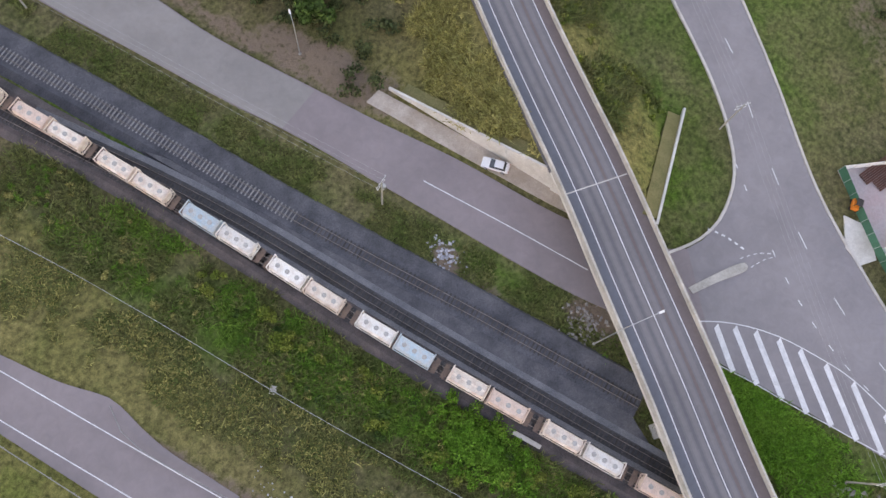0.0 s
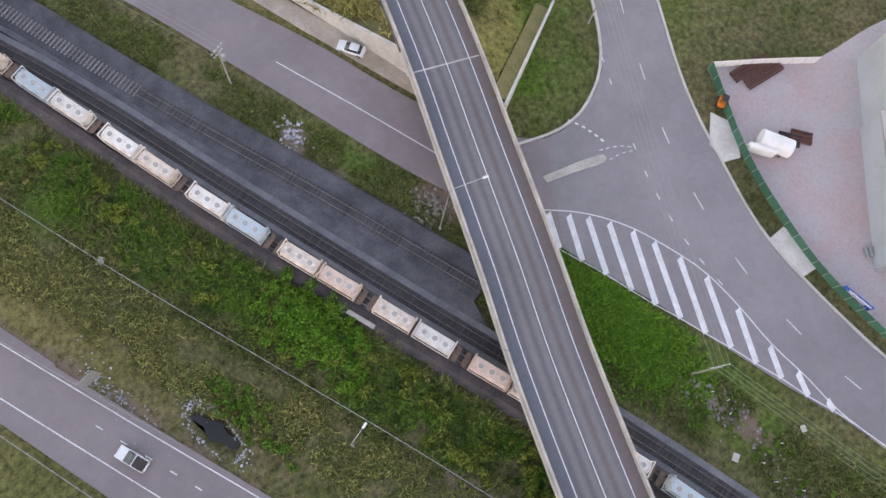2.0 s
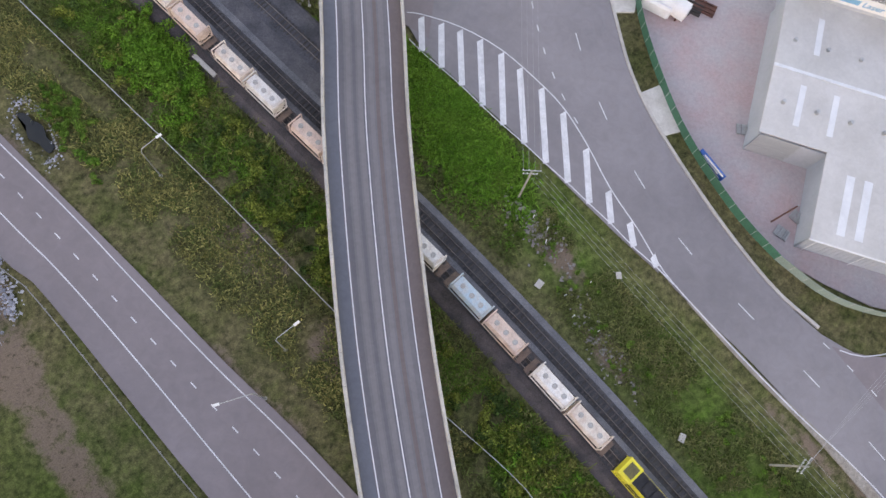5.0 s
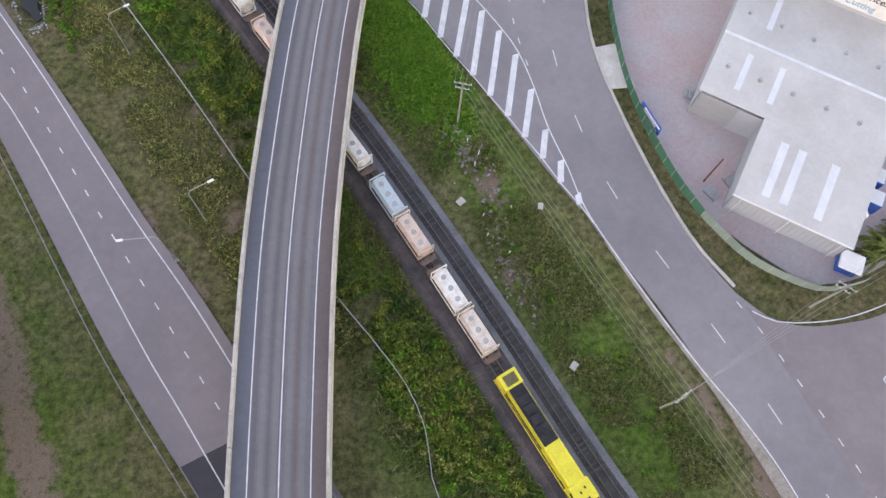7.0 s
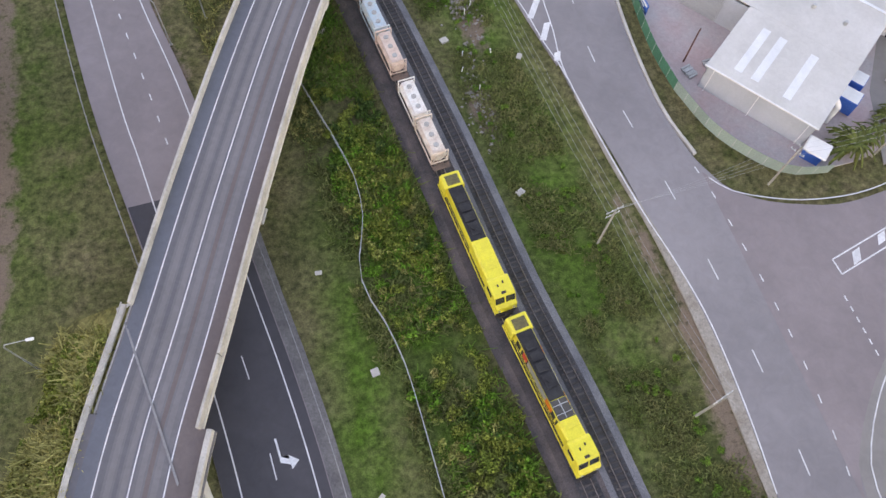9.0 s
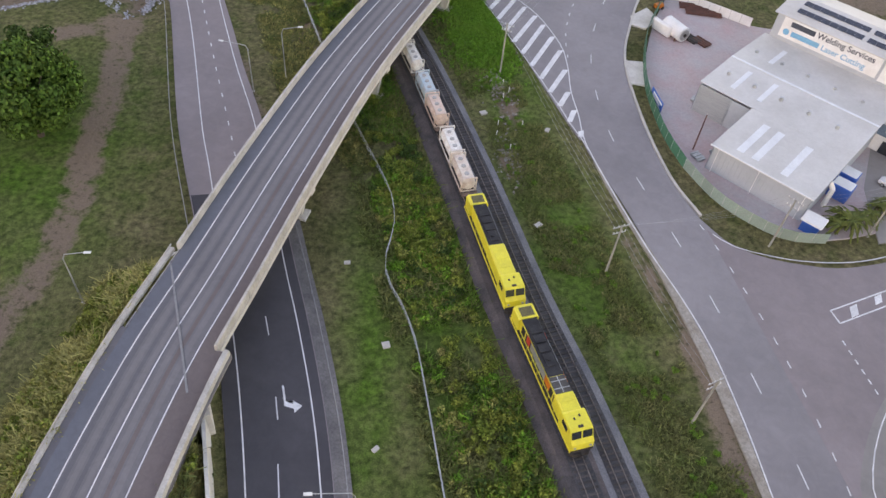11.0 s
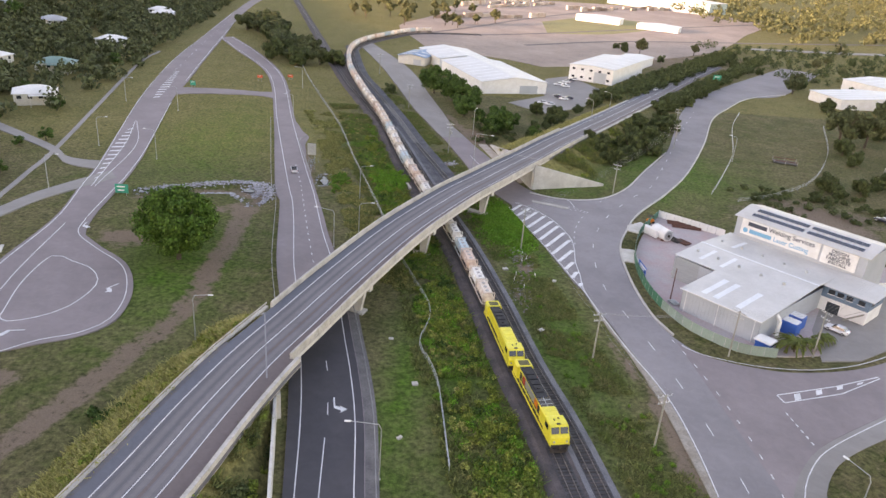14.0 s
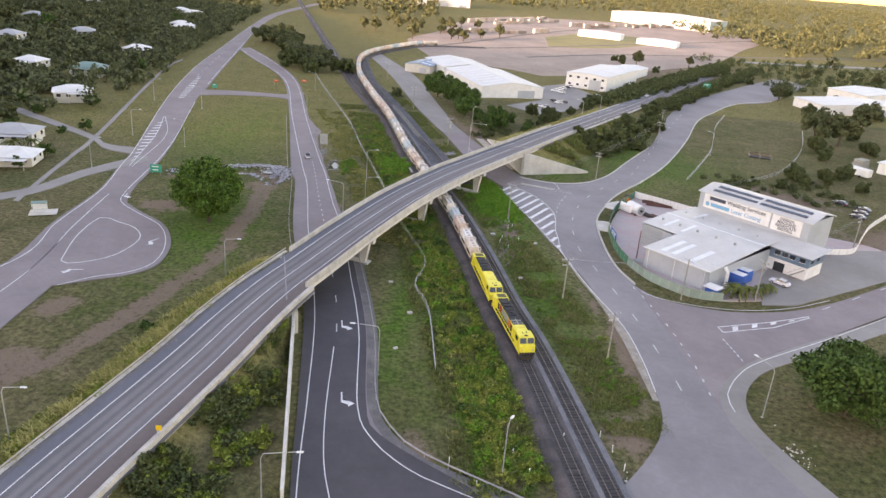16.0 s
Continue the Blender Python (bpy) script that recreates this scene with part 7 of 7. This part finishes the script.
# belt of scrub beyond the white building
for k in range(24):
    x, y = 160 + 200 * RNG.random(), 215 + 150 * RNG.random()
    if abs(x - 124) < 30 and abs(y - 216) < 35:
        continue
    put(pr[3] if RNG.random() < 0.6 else gd[1], x, y, 0.6 + 0.5 * RNG.random(), "olive roadside scrub tree", "roadside trees")
for k in range(28):
    x, y = -60 + 130 * RNG.random(), 400 + 160 * RNG.random()
    if abs(x + 66 + (y - 345) * 0.22) < 12:
        continue
    put(gd[k % 2], x, y, 0.6 + 0.6 * RNG.random(), "golden-lit gum tree on the far flat", "gum trees")
# palms and shrubs by the works corner
PALM = leaf_mat("palm_fronds", (0.07, 0.10, 0.02), (0.11, 0.12, 0.03))


def palm(x, y, h, seed):
    rng = np.random.default_rng(seed)
    t = thing("palm", pose(x, y, -0.1), "clumping palm with arching fronds by the fence", "palm", "palms at the works corner")
    bm = B()
    rod(bm, (0, 0, -0.2), (0, 0, h * 0.45), 0.16, 0.12, 8)
    part("trunk", bm, BARK, t)
    v = []
    for k in range(22):
        a, L = rng.random() * 6.283, h * (0.45 + 0.25 * rng.random())
        d = np.array([math.cos(a), math.sin(a), 0])
        sd_ = np.array([-d[1], d[0], 0])
        rise = 0.3 + 0.7 * rng.random()
        q = [np.array([0, 0, h * 0.45]) + d * L * s + np.array([0, 0, L * (rise * s - 0.95 * s * s)]) for s in (0, 0.25, 0.5, 0.75, 1.0)]
        for i in range(4):
            for s in (-1, 1):
                w = 0.32 * (1 - i * 0.18)
                v += [q[i], q[i + 1], q[i + 1] + sd_ * s * w - np.array([0, 0, 0.1]), q[i] + sd_ * s * w - np.array([0, 0, 0.1])]
    quads_mesh("crown", np.array(v), PALM, t)


for k, (x, y, h) in enumerate(((86, -97.6, 4.6), (88, -97, 5.0), (90, -96, 4.4), (87.4, -95.4, 4.2), (92.6, -95, 3.8), (95, -93.4, 3.6), (96.6, -92, 3.2))):
    palm(x, y, h, 60 + k)
for k, (x, y) in enumerate(((-108, -20), (-104, -18), (-118, -24), (-98, -28))):
    palm(x, y, 6.0, 80 + k)

# far woods and gum belt: one mass of small clumps
c, r = [], []
for k in range(4300):
    y = 620 + 1900 * RNG.random() ** 1.6
    x = -700 + (2600 if y > 900 else 2000) * RNG.random()
    if 20 < x < 330 and y < 1000:
        continue
    if x > 330 and y < 720 and RNG.random() < 0.6:
        continue
    if abs(x + 66 + (y - 345) * 0.222) < 20:
        continue
    h = 9 + 8 * RNG.random()
    for _ in range(4):
        c.append((x + RNG.normal() * 3, y + RNG.normal() * 3, h * (0.4 + 0.5 * RNG.random())))
        r.append(2.2 + 1.8 * RNG.random())
for k in range(420):
    x, y = 360 + 700 * RNG.random(), 380 + 380 * RNG.random()
    if abs(y - (420 + (x - 290) * 0.18)) < 25 and x < 760:
        continue
    h = 7 + 7 * RNG.random()
    for _ in range(4):
        c.append((x + RNG.normal() * 2.5, y + RNG.normal() * 2.5, h * (0.35 + 0.5 * RNG.random())))
        r.append(2.0 + 1.5 * RNG.random())
for k in range(2200):
    x, y = -1600 + 4800 * RNG.random(), 1900 + 2300 * RNG.random()
    c.append((x, y, 6 + 14 * RNG.random()))
    r.append(9 + 6 * RNG.random())
tagged(quads_mesh("far_woods", leaves(c, r, 14, 1.4, RNG, 0.8), LEAF_G), "distant golden green woodland", "woodland", kind="stuff")
c, r = [], []
for k in range(700):
    x, y = -380 - 300 * RNG.random(), -100 + 640 * RNG.random()
    z = gz(x, y)
    for _ in range(3):
        c.append((x + RNG.normal() * 3, y + RNG.normal() * 3, z + 3 + 5 * RNG.random()))
        r.append(2.4 + 1.8 * RNG.random())
for k in range(9000):
    x, y = -112 - 320 * RNG.random() ** 0.8, -60 + 680 * RNG.random()
    if x > -106 - 0.11 * max(0, y) or (y < 20 and x > -135) or (y < 100 and x > -135 and RNG.random() < 0.75) or any(abs(x - a) < 9 and -13 < y - b < 7 for a, b in HOUSES):
        continue
    z = gz(x, y)
    for _ in range(2):
        c.append((x + RNG.normal() * 2, y + RNG.normal() * 2, z + 1.0 + 4.5 * RNG.random()))
        r.append(1.6 + 2.0 * RNG.random())
tagged(quads_mesh("hill_scrub", leaves(c, r, 30, 0.9, RNG, 0.8), LEAF_F), "dark scrub and woodland covering the hill", "woodland", kind="stuff")

c, r = [], []
for k in range(620):
    t, side = RNG.random(), RNG.random()
    x, y = 118 + 140 * t, 128 + 215 * t
    o = (7.5 + 6 * RNG.random()) if side < 0.45 else -(7 + 16 * RNG.random())
    x, y = x + 0.85 * o + 4 * t, y - 0.53 * o
    for _ in range(2):
        c.append((x + RNG.normal() * 1.5, y + RNG.normal() * 1.5, 0.8 + 2.6 * RNG.random()))
        r.append(1.2 + 1.6 * RNG.random())
for k in range(420):
    x, y = 240 + 260 * RNG.random(), 240 + 170 * RNG.random()
    c.append((x, y, 1.0 + 4 * RNG.random()))
    r.append(1.6 + 2.0 * RNG.random())
tagged(quads_mesh("scrub_belt", leaves(c, r, 60, 0.5, RNG, 0.8), LEAF_B), "dense olive scrub along the far road", "scrub", kind="stuff")

# ---------------------------------------------------------------- grass and weeds
def along(path, lo, hi, ylo, yhi, n):
    """Random spots at offsets lo..hi to the right of a path."""
    p = even(path, step=1.0)
    s = sides(p)
    k = RNG.integers(0, len(p), n * 3)
    o = lo + (hi - lo) * RNG.random(n * 3)
    q = np.c_[p[k, 0] + s[k, 0] * o + RNG.normal(size=n * 3) * 0.3, p[k, 1] + s[k, 1] * o + RNG.normal(size=n * 3) * 0.3]
    q = q[(q[:, 1] > ylo) & (q[:, 1] < yhi)]
    keep = [noise.noise(Vector((a * 0.16 + lo, b * 0.16, 0.3))) + 0.35 * noise.noise(Vector((a * 0.7, b * 0.7, lo))) > -0.12 for a, b in q]
    q = q[np.array(keep)][:n]
    return np.c_[q, [gz(a, b) - 0.05 for a, b in q]]


tufts("lush green weeds along the railway", along(TRACK_A, 4.5, 13.5, -165, 60, 8000), GRASS_L, 0.6, 12, 0.35, "weeds")
tufts("tall mixed grass along the railway", along(TRACK_A, 3.8, 16, -165, 90, 11000), GRASS_T, 0.6, 11, 0.35)
tufts("tall grass between the tracks and the street", along(TRACK_B, -14, -4.2, -150, -25, 9000), GRASS_T, 0.35, 9, 0.35)
tufts("lush green weeds between siding and road", along(TRACK_C, -9.5, -3.6, -40, 130, 6000), GRASS_T, 0.3, 9, 0.35)
tufts("short rough grass between fence and slip road", along(FENCE_W, 0.4, 9.5, -80, 75, 7500), GRASS_T, 0.28, 9, 0.4)
tufts("dry grass tussocks between fence and slip road", along(FENCE_W, 0.4, 9.5, -80, 75, 3000), GRASS_D, 0.35, 9, 0.4)
q = np.c_[40 + RNG.normal(size=5000) * 3.0, -38 + RNG.normal(size=5000) * 7.5]
q = q[(q[:, 0] < 41.0 - 0.21 * (q[:, 1] + 28)) & (q[:, 0] > 29 - 0.21 * (q[:, 1] + 38))]
tufts("lush bright green weeds beside the hatched road marking", np.c_[q, np.full(len(q), -0.15)], GRASS_B, 0.45, 14, 0.35, "weeds")
# banks of the overpass
for lo, hi, seg, ylo, yhi, n, mt, hh in ((-14, -7.2, BRIDGE[: I_B], -235, -100, 17000, GRASS_D, 0.7), (7.2, 16, BRIDGE[: I_S], -235, -122, 7000, GRASS_T, 0.7), (-20, -6.6, BRIDGE[I_N + 2:], 0, 120, 11000, GRASS_D, 0.8), (6.8, 21, BRIDGE[I_N + 2:], -4, 100, 14000, GRASS_T, 0.8)):
    q = along(seg, lo, hi, ylo, yhi, n)
    q = q[(q[:, 2] > 0.25) & ((q[:, 1] > -90) | (q[:, 0] < -4.6 - 0.125 * (q[:, 1] + 115)))]
    tufts("long dry grass on the overpass bank", q, mt, hh, 11, 0.4)
q = along(BRIDGE[: I_B], -13, -7.4, -235, -98, 420)
bushes("yellow green grass clumps on the overpass bank", [(a, b, 0.5 + 0.5 * RNG.random()) for a, b, _ in q], SHRUB_Y, 46, 0.14, kind="stuff", category="scrub")
q = along(BRIDGE[I_N + 2:], 7.4, 17, -4, 70, 260)
q = q[q[:, 2] > 0.3]
bushes("yellow green grass clumps on the overpass bank", [(a, b, 0.5 + 0.5 * RNG.random()) for a, b, _ in q], SHRUB_Y, 46, 0.16, kind="stuff", category="scrub")
q = along(BRIDGE[I_N + 2:], -16, -7, 4, 60, 220)
q = q[q[:, 2] > 0.3]
bushes("dry brown grass clumps on the overpass bank", [(a, b, 0.5 + 0.5 * RNG.random()) for a, b, _ in q], GRASS_D, 46, 0.16, kind="stuff", category="scrub")
q = along(BRIDGE[: I_S], 7.4, 17, -235, -124, 900)
q = q[q[:, 0] < -5.4 - 0.125 * (q[:, 1] + 115)]
bushes("dark green scrub on the south bank of the overpass", [(a, b, 0.9 + 0.9 * RNG.random()) for a, b, _ in q[:420]], LEAF_B, 44, 0.24, kind="stuff", category="scrub")
bushes("bright green bushes round the culvert", [(7.8 + RNG.normal() * 2.4, -10 + RNG.normal() * 4.2, 0.9 + 1.0 * RNG.random()) for _ in range(130)], GRASS_B, 90, 0.15, kind="stuff", category="scrub")
bushes("green bushes round the pond", [(-6.5 + RNG.normal() * 1.6, -13 + RNG.normal() * 4, 0.6 + 0.6 * RNG.random()) for _ in range(30)], GRASS_L, 80, 0.14, kind="stuff", category="scrub")
q = along(TRACK_A, 4.8, 12.5, -165, -72, 900)
bushes("yellow green shrubs among the trackside weeds", [(a, b, 0.6 + 0.8 * RNG.random()) for a, b, _ in q[:620]], SHRUB_Y, 46, 0.14, kind="stuff", category="scrub")
q = along(FENCE_W, -0.6, 0.8, -140, -85, 90)
q2 = along(TRACK_A, 4.5, 13, -60, 70, 260)
bushes("patches of dark green weeds beside the track", [(a, b, 0.4 + 0.6 * RNG.random()) for a, b, _ in q2], GRASS_L, 60, 0.13, kind="stuff", category="scrub")
q2 = along(TRACK_A, 4.0, 15, -165, 70, 240)
bushes("patches of brown dead weeds beside the track", [(a, b, 0.4 + 0.5 * RNG.random()) for a, b, _ in q2], GRASS_D, 50, 0.12, kind="stuff", category="scrub")
q2 = along(TRACK_B, -13, -4.6, -150, -28, 150)
bushes("low green weeds between track and street", [(a, b, 0.3 + 0.5 * RNG.random()) for a, b, _ in q2], GRASS_L, 50, 0.12, kind="stuff", category="scrub")
q3 = along(TRACK_A, 5.5, 12.5, -165, 40, 260)
bushes("tall yellow green shrubs in the trackside weeds", [(a, b, 0.9 + 0.9 * RNG.random()) for a, b, _ in q3], SHRUB_Y, 90, 0.17, kind="stuff", category="scrub")
q3 = along(TRACK_A, 5.0, 13.0, -165, 40, 160)
bushes("dark green shrubs in the trackside weeds", [(a, b, 0.7 + 0.8 * RNG.random()) for a, b, _ in q3], LEAF, 70, 0.17, kind="stuff", category="scrub")
q4 = along(TRACK_A, 4.4, 13.5, -170, -84, 1500)
bushes("tall pale green reeds and weeds beside the track", [(a, b, 0.55 + 0.8 * RNG.random() ** 2) for a, b, _ in q4[::2]], REED, 40, 0.17, kind="stuff", category="scrub")
bushes("bright green weeds beside the track", [(a, b, 0.6 + 0.8 * RNG.random()) for a, b, _ in q4[1::2]], GRASS_B, 40, 0.16, kind="stuff", category="scrub")
q4 = along(BRIDGE[: I_B], -13.5, -7.2, -238, -98, 900)
bushes("clumps of long yellow green grass on the overpass bank", [(a, b, 0.5 + 0.7 * RNG.random()) for a, b, _ in q4[::2]], REED, 44, 0.17, kind="stuff", category="scrub")
bushes("clumps of long green grass on the overpass bank", [(a, b, 0.5 + 0.6 * RNG.random()) for a, b, _ in q4[1::2]], SHRUB_Y, 44, 0.16, kind="stuff", category="scrub")
q4 = along(BRIDGE[I_N + 2:], 7.0, 21, -6, 75, 900)
q4 = q4[q4[:, 2] > 0.2]
bushes("clumps of long yellow green grass on the north bank", [(a, b, 0.5 + 0.6 * RNG.random()) for a, b, _ in q4[::2]], REED, 44, 0.17, kind="stuff", category="scrub")
bushes("clumps of long green grass on the north bank", [(a, b, 0.5 + 0.6 * RNG.random()) for a, b, _ in q4[1::2]], SHRUB_Y, 44, 0.16, kind="stuff", category="scrub")
q4 = along(BRIDGE[: I_S], 7.8, 18, -238, -124, 700)
q4 = q4[q4[:, 0] < -5.4 - 0.125 * (q4[:, 1] + 115)]
bushes("yellow green reeds on the south bank of the overpass", [(a, b, 0.7 + 0.9 * RNG.random()) for a, b, _ in q4[:320]], SHRUB_Y, 50, 0.2, kind="stuff", category="scrub")
bushes("climbing weeds along the wire fence", [(a, b, 0.5 + 0.3 * RNG.random()) for a, b, _ in q], GRASS_T, 30, 0.18, kind="stuff", category="scrub")
bushes("dark bush beside the embankment", [(-27 + RNG.normal() * 1.6, -128 + RNG.normal() * 1.6, 1.4) for _ in range(8)], LEAF, 60, 0.22)
bushes("scrub behind the workshop", [(112 + 46 * RNG.random(), -22 + 30 * RNG.random(), 1.0 + 0.9 * RNG.random()) for _ in range(70)], LEAF_B, 40, 0.3, kind="stuff", category="scrub")
for x, y, s in ((45, 62, 1.0), (43, 57, 0.8), (50, 60, 0.9), (47, 68, 1.0), (52, 70, 0.8), (40, 70, 0.8), (58, 48, 0.6)):
    put(pr[0], x, y, s, "dark green tree above the white wing wall", "roadside trees")
bushes("dark trees above the white wing wall", [(44 + RNG.normal() * 4, 58 + RNG.normal() * 7, 2.0) for _ in range(26)], LEAF_B, 60, 0.3, kind="stuff", category="scrub")

# ---------------------------------------------------------------- stones and litter
def rubble(label, x, y, rx, ry, n, size, material, name="rubble"):
    v, f = [], []
    for _ in range(n):
        px, py = x + RNG.normal() * rx * 0.5, y + RNG.normal() * ry * 0.5
        z, s = gz(px, py), size * (0.4 + RNG.random())
        d = RNG.normal(size=(6, 3)) * 0.25 + np.array([(1, 0, 0), (-1, 0, 0), (0, 1, 0), (0, -1, 0), (0, 0, 0.8), (0, 0, -0.6)])
        k = len(v)
        v += [(px + s * a, py + s * b, z + s * c_ + 0.1) for a, b, c_ in d]
        f += [(k + a, k + b, k + c_) for a, b, c_ in ((0, 2, 4), (2, 1, 4), (1, 3, 4), (3, 0, 4), (2, 0, 5), (1, 2, 5), (3, 1, 5), (0, 3, 5))]
    return tagged(from_arrays(name, v, f, material), label, "rubble", kind="stuff")


def ring(label, x, y, rx, ry, w, n, size):
    v, f = [], []
    for _ in range(n):
        a, q = RNG.random() * 6.283, 1 + w * RNG.normal()
        px, py = x + rx * q * math.cos(a), y + ry * q * math.sin(a)
        z, s = gz(px, py), size * (0.5 + RNG.random())
        d = RNG.normal(size=(6, 3)) * 0.2 + np.array([(1, 0, 0), (-1, 0, 0), (0, 1, 0), (0, -1, 0), (0, 0, 0.7), (0, 0, -0.6)])
        k = len(v)
        v += [(px + s * a_, py + s * b_, z + s * c_ + 0.1) for a_, b_, c_ in d]
        f += [(k + a_, k + b_, k + c_) for a_, b_, c_ in ((0, 2, 4), (2, 1, 4), (1, 3, 4), (3, 0, 4), (2, 0, 5), (1, 2, 5), (3, 1, 5), (0, 3, 5))]
    return tagged(from_arrays("riprap", v, f, ROCK), label, "rubble", kind="stuff")


def riprap(label, pts, w, n, size):
    p = even(spline(pts), step=0.5)
    v, f = [], []
    for _ in range(n):
        q = p[RNG.integers(0, len(p))]
        px, py = q[0] + RNG.normal() * w, q[1] + RNG.normal() * w
        z, k, r = gz(px, py), len(v), size * (0.4 + RNG.random())
        d = RNG.normal(size=(6, 3)) * 0.25 + np.array([(1, 0, 0), (-1, 0, 0), (0, 1, 0), (0, -1, 0), (0, 0, 0.8), (0, 0, -0.6)])
        v += [(px + r * a, py + r * b_, z + r * c_ + 0.1) for a, b_, c_ in d]
        f += [(k + a, k + b_, k + c_) for a, b_, c_ in ((0, 2, 4), (2, 1, 4), (1, 3, 4), (3, 0, 4), (2, 0, 5), (1, 2, 5), (3, 1, 5), (0, 3, 5))]
    return tagged(from_arrays("riprap", v, f, ROCK), label, "rubble", kind="stuff")


riprap("pale grey stones lining the upper bank of the drain", [(-58, -30), (-50, -25.5), (-42, -21.5), (-35, -19), (-28, -18.8), (-24.4, -22), (-23.8, -28), (-24.5, -33)], 0.75, 1500, 0.22)
riprap("pale grey stones lining the lower bank of the drain", [(-54, -34.5), (-47, -31.5), (-40, -28.5), (-34, -28), (-30.5, -31.5), (-27.5, -35)], 0.6, 900, 0.2)
riprap("grey stones round the end of the drain", [(-31, -22.4), (-28, -21.6), (-26.8, -24.5), (-28.6, -27)], 0.9, 300, 0.26)
ring("dark wet stones round the small pond", -11, -11, 2.2, 5.2, 0.14, 260, 0.16)
rubble("dumped rubble beside the tracks", 40.5, -60, 2.4, 8, 160, 0.25, GRAVEL)
rubble("dumped rubble beside the tracks", 38.5, -78, 2, 7, 110, 0.22, GRAVEL)
rubble("rubble near the power pole", 26.5, 13, 2, 3, 90, 0.25, ROCK)
rubble("broken ground under the overpass", 33, -10, 3, 3.5, 120, 0.28, GRAVEL)
rubble("pale wet stones beside the slip road", -17, 2, 2, 9, 160, 0.14, ROCK)
for x, y, w, d, tn in ((36.4, -66.8, 1.1, 0.9, 20), (46.6, -71.8, 0.9, 0.7, 60), (40.5, -94, 1.1, 0.8, 30), (17, -114, 0.9, 0.9, 10), (-6, 18, 1.2, 0.9, 30), (12.5, -100, 0.8, 0.5, 0), (15, -128, 0.8, 0.5, 40)):
    b = B()
    box(b, (0, 0, 0.25), (w, d, 0.5), bevel=0.06)
    box(b, (0, 0, 0.53), (w * 1.08, d * 1.08, 0.08), bevel=0.02)
    o = tagged(part("service_pit", b, CONCRETE), "pale concrete service pit in the grass", "service pit", "service pits")
    o.matrix_world = pose(x, y, gz(x, y) - 0.3, 0, 0, tn)
b = B()
box(b, (0, 0, 0.0), (4.2, 0.4, 1.6))
box(b, (0, 0, 0.7), (4.6, 0.7, 0.25), bevel=0.05)
o = tagged(part("culvert_headwall", b, CONCRETE), "small concrete culvert headwall beside the track", "culvert", kind="structure")
o.matrix_world = pose(13.6, -14.5, 0, 0, 0, 103)
WATER = mat("dark_pond_water", (0.012, 0.014, 0.012), (0.02, 0.02, 0.015), 0.5, 0.08, spec=0.6, grain=0.05)
tagged(slab("pond", even(spline([(-12.2, -7.0), (-11.0, -7.6), (-10.6, -9.2), (-9.7, -10.6), (-10.1, -12.6), (-9.6, -14.2), (-10.9, -14.9), (-11.4, -12.8), (-12.3, -11.4), (-11.7, -9.4)]), 30), -0.55, WATER, None, "small dark drain pond", 0.2), category="water", kind="structure")
tagged(slab("pond", even(spline([(-31.5, -23), (-29.5, -22.4), (-28, -23.4), (-28.6, -25.2), (-31, -25)]), 30), -0.6, WATER, None, "brown water in the drain basin", 0.2), category="water", kind="structure")

MARK = mat("white_marker_paint", (0.75, 0.75, 0.73), (0.6, 0.6, 0.58), 2, 0.6)
for x, y in ((40.8, -151.5), (46.4, -150.6), (47.5, -154), (48.2, -158), (24, -158.5), (33, -156), (27.5, -163), (34.8, -160), (41.2, -58.5), (41.8, -61), (40.6, -62.5), (38.4, -70), (42.6, -70.5), (37.6, -73), (39.4, -76.5)):
    b = B()
    rod(b, (0, 0, -0.2), (0, 0, 1.1), 0.07, n=6)
    rod(b, (0, 0, 1.08), (0, 0, 1.14), 0.09, n=6)
    o = tagged(part("marker_post", b, MARK), "short white marker post beside the track", "post", "marker posts")
    o.matrix_world = pose(x, y, gz(x, y), RNG.normal() * 6, RNG.normal() * 6, 0)
for x, y, w, d, tn in ((42.8, -153.6, 1.8, 1.2, 8), (44.8, -153.4, 1.4, 1.2, 10)):
    b = B()
    box(b, (0, 0, 0.1), (w, d, 0.3), bevel=0.04)
    o = tagged(part("pit_lid", b, CONCRETE_PALE), "pale concrete pit lid on bare earth", "pit lid", "pit lids")
    o.matrix_world = pose(x, y, gz(x, y), 0, 0, tn)
rubble("pale broken stones near the level ground", 44.5, -158, 4, 3, 60, 0.22, CONCRETE_PALE)
rubble("pale broken stones near the level ground", 30, -160, 3, 4, 60, 0.2, CONCRETE_PALE)
rubble("pale stones beside the street corner", 75, -152, 3, 6, 40, 0.16, CONCRETE_PALE)
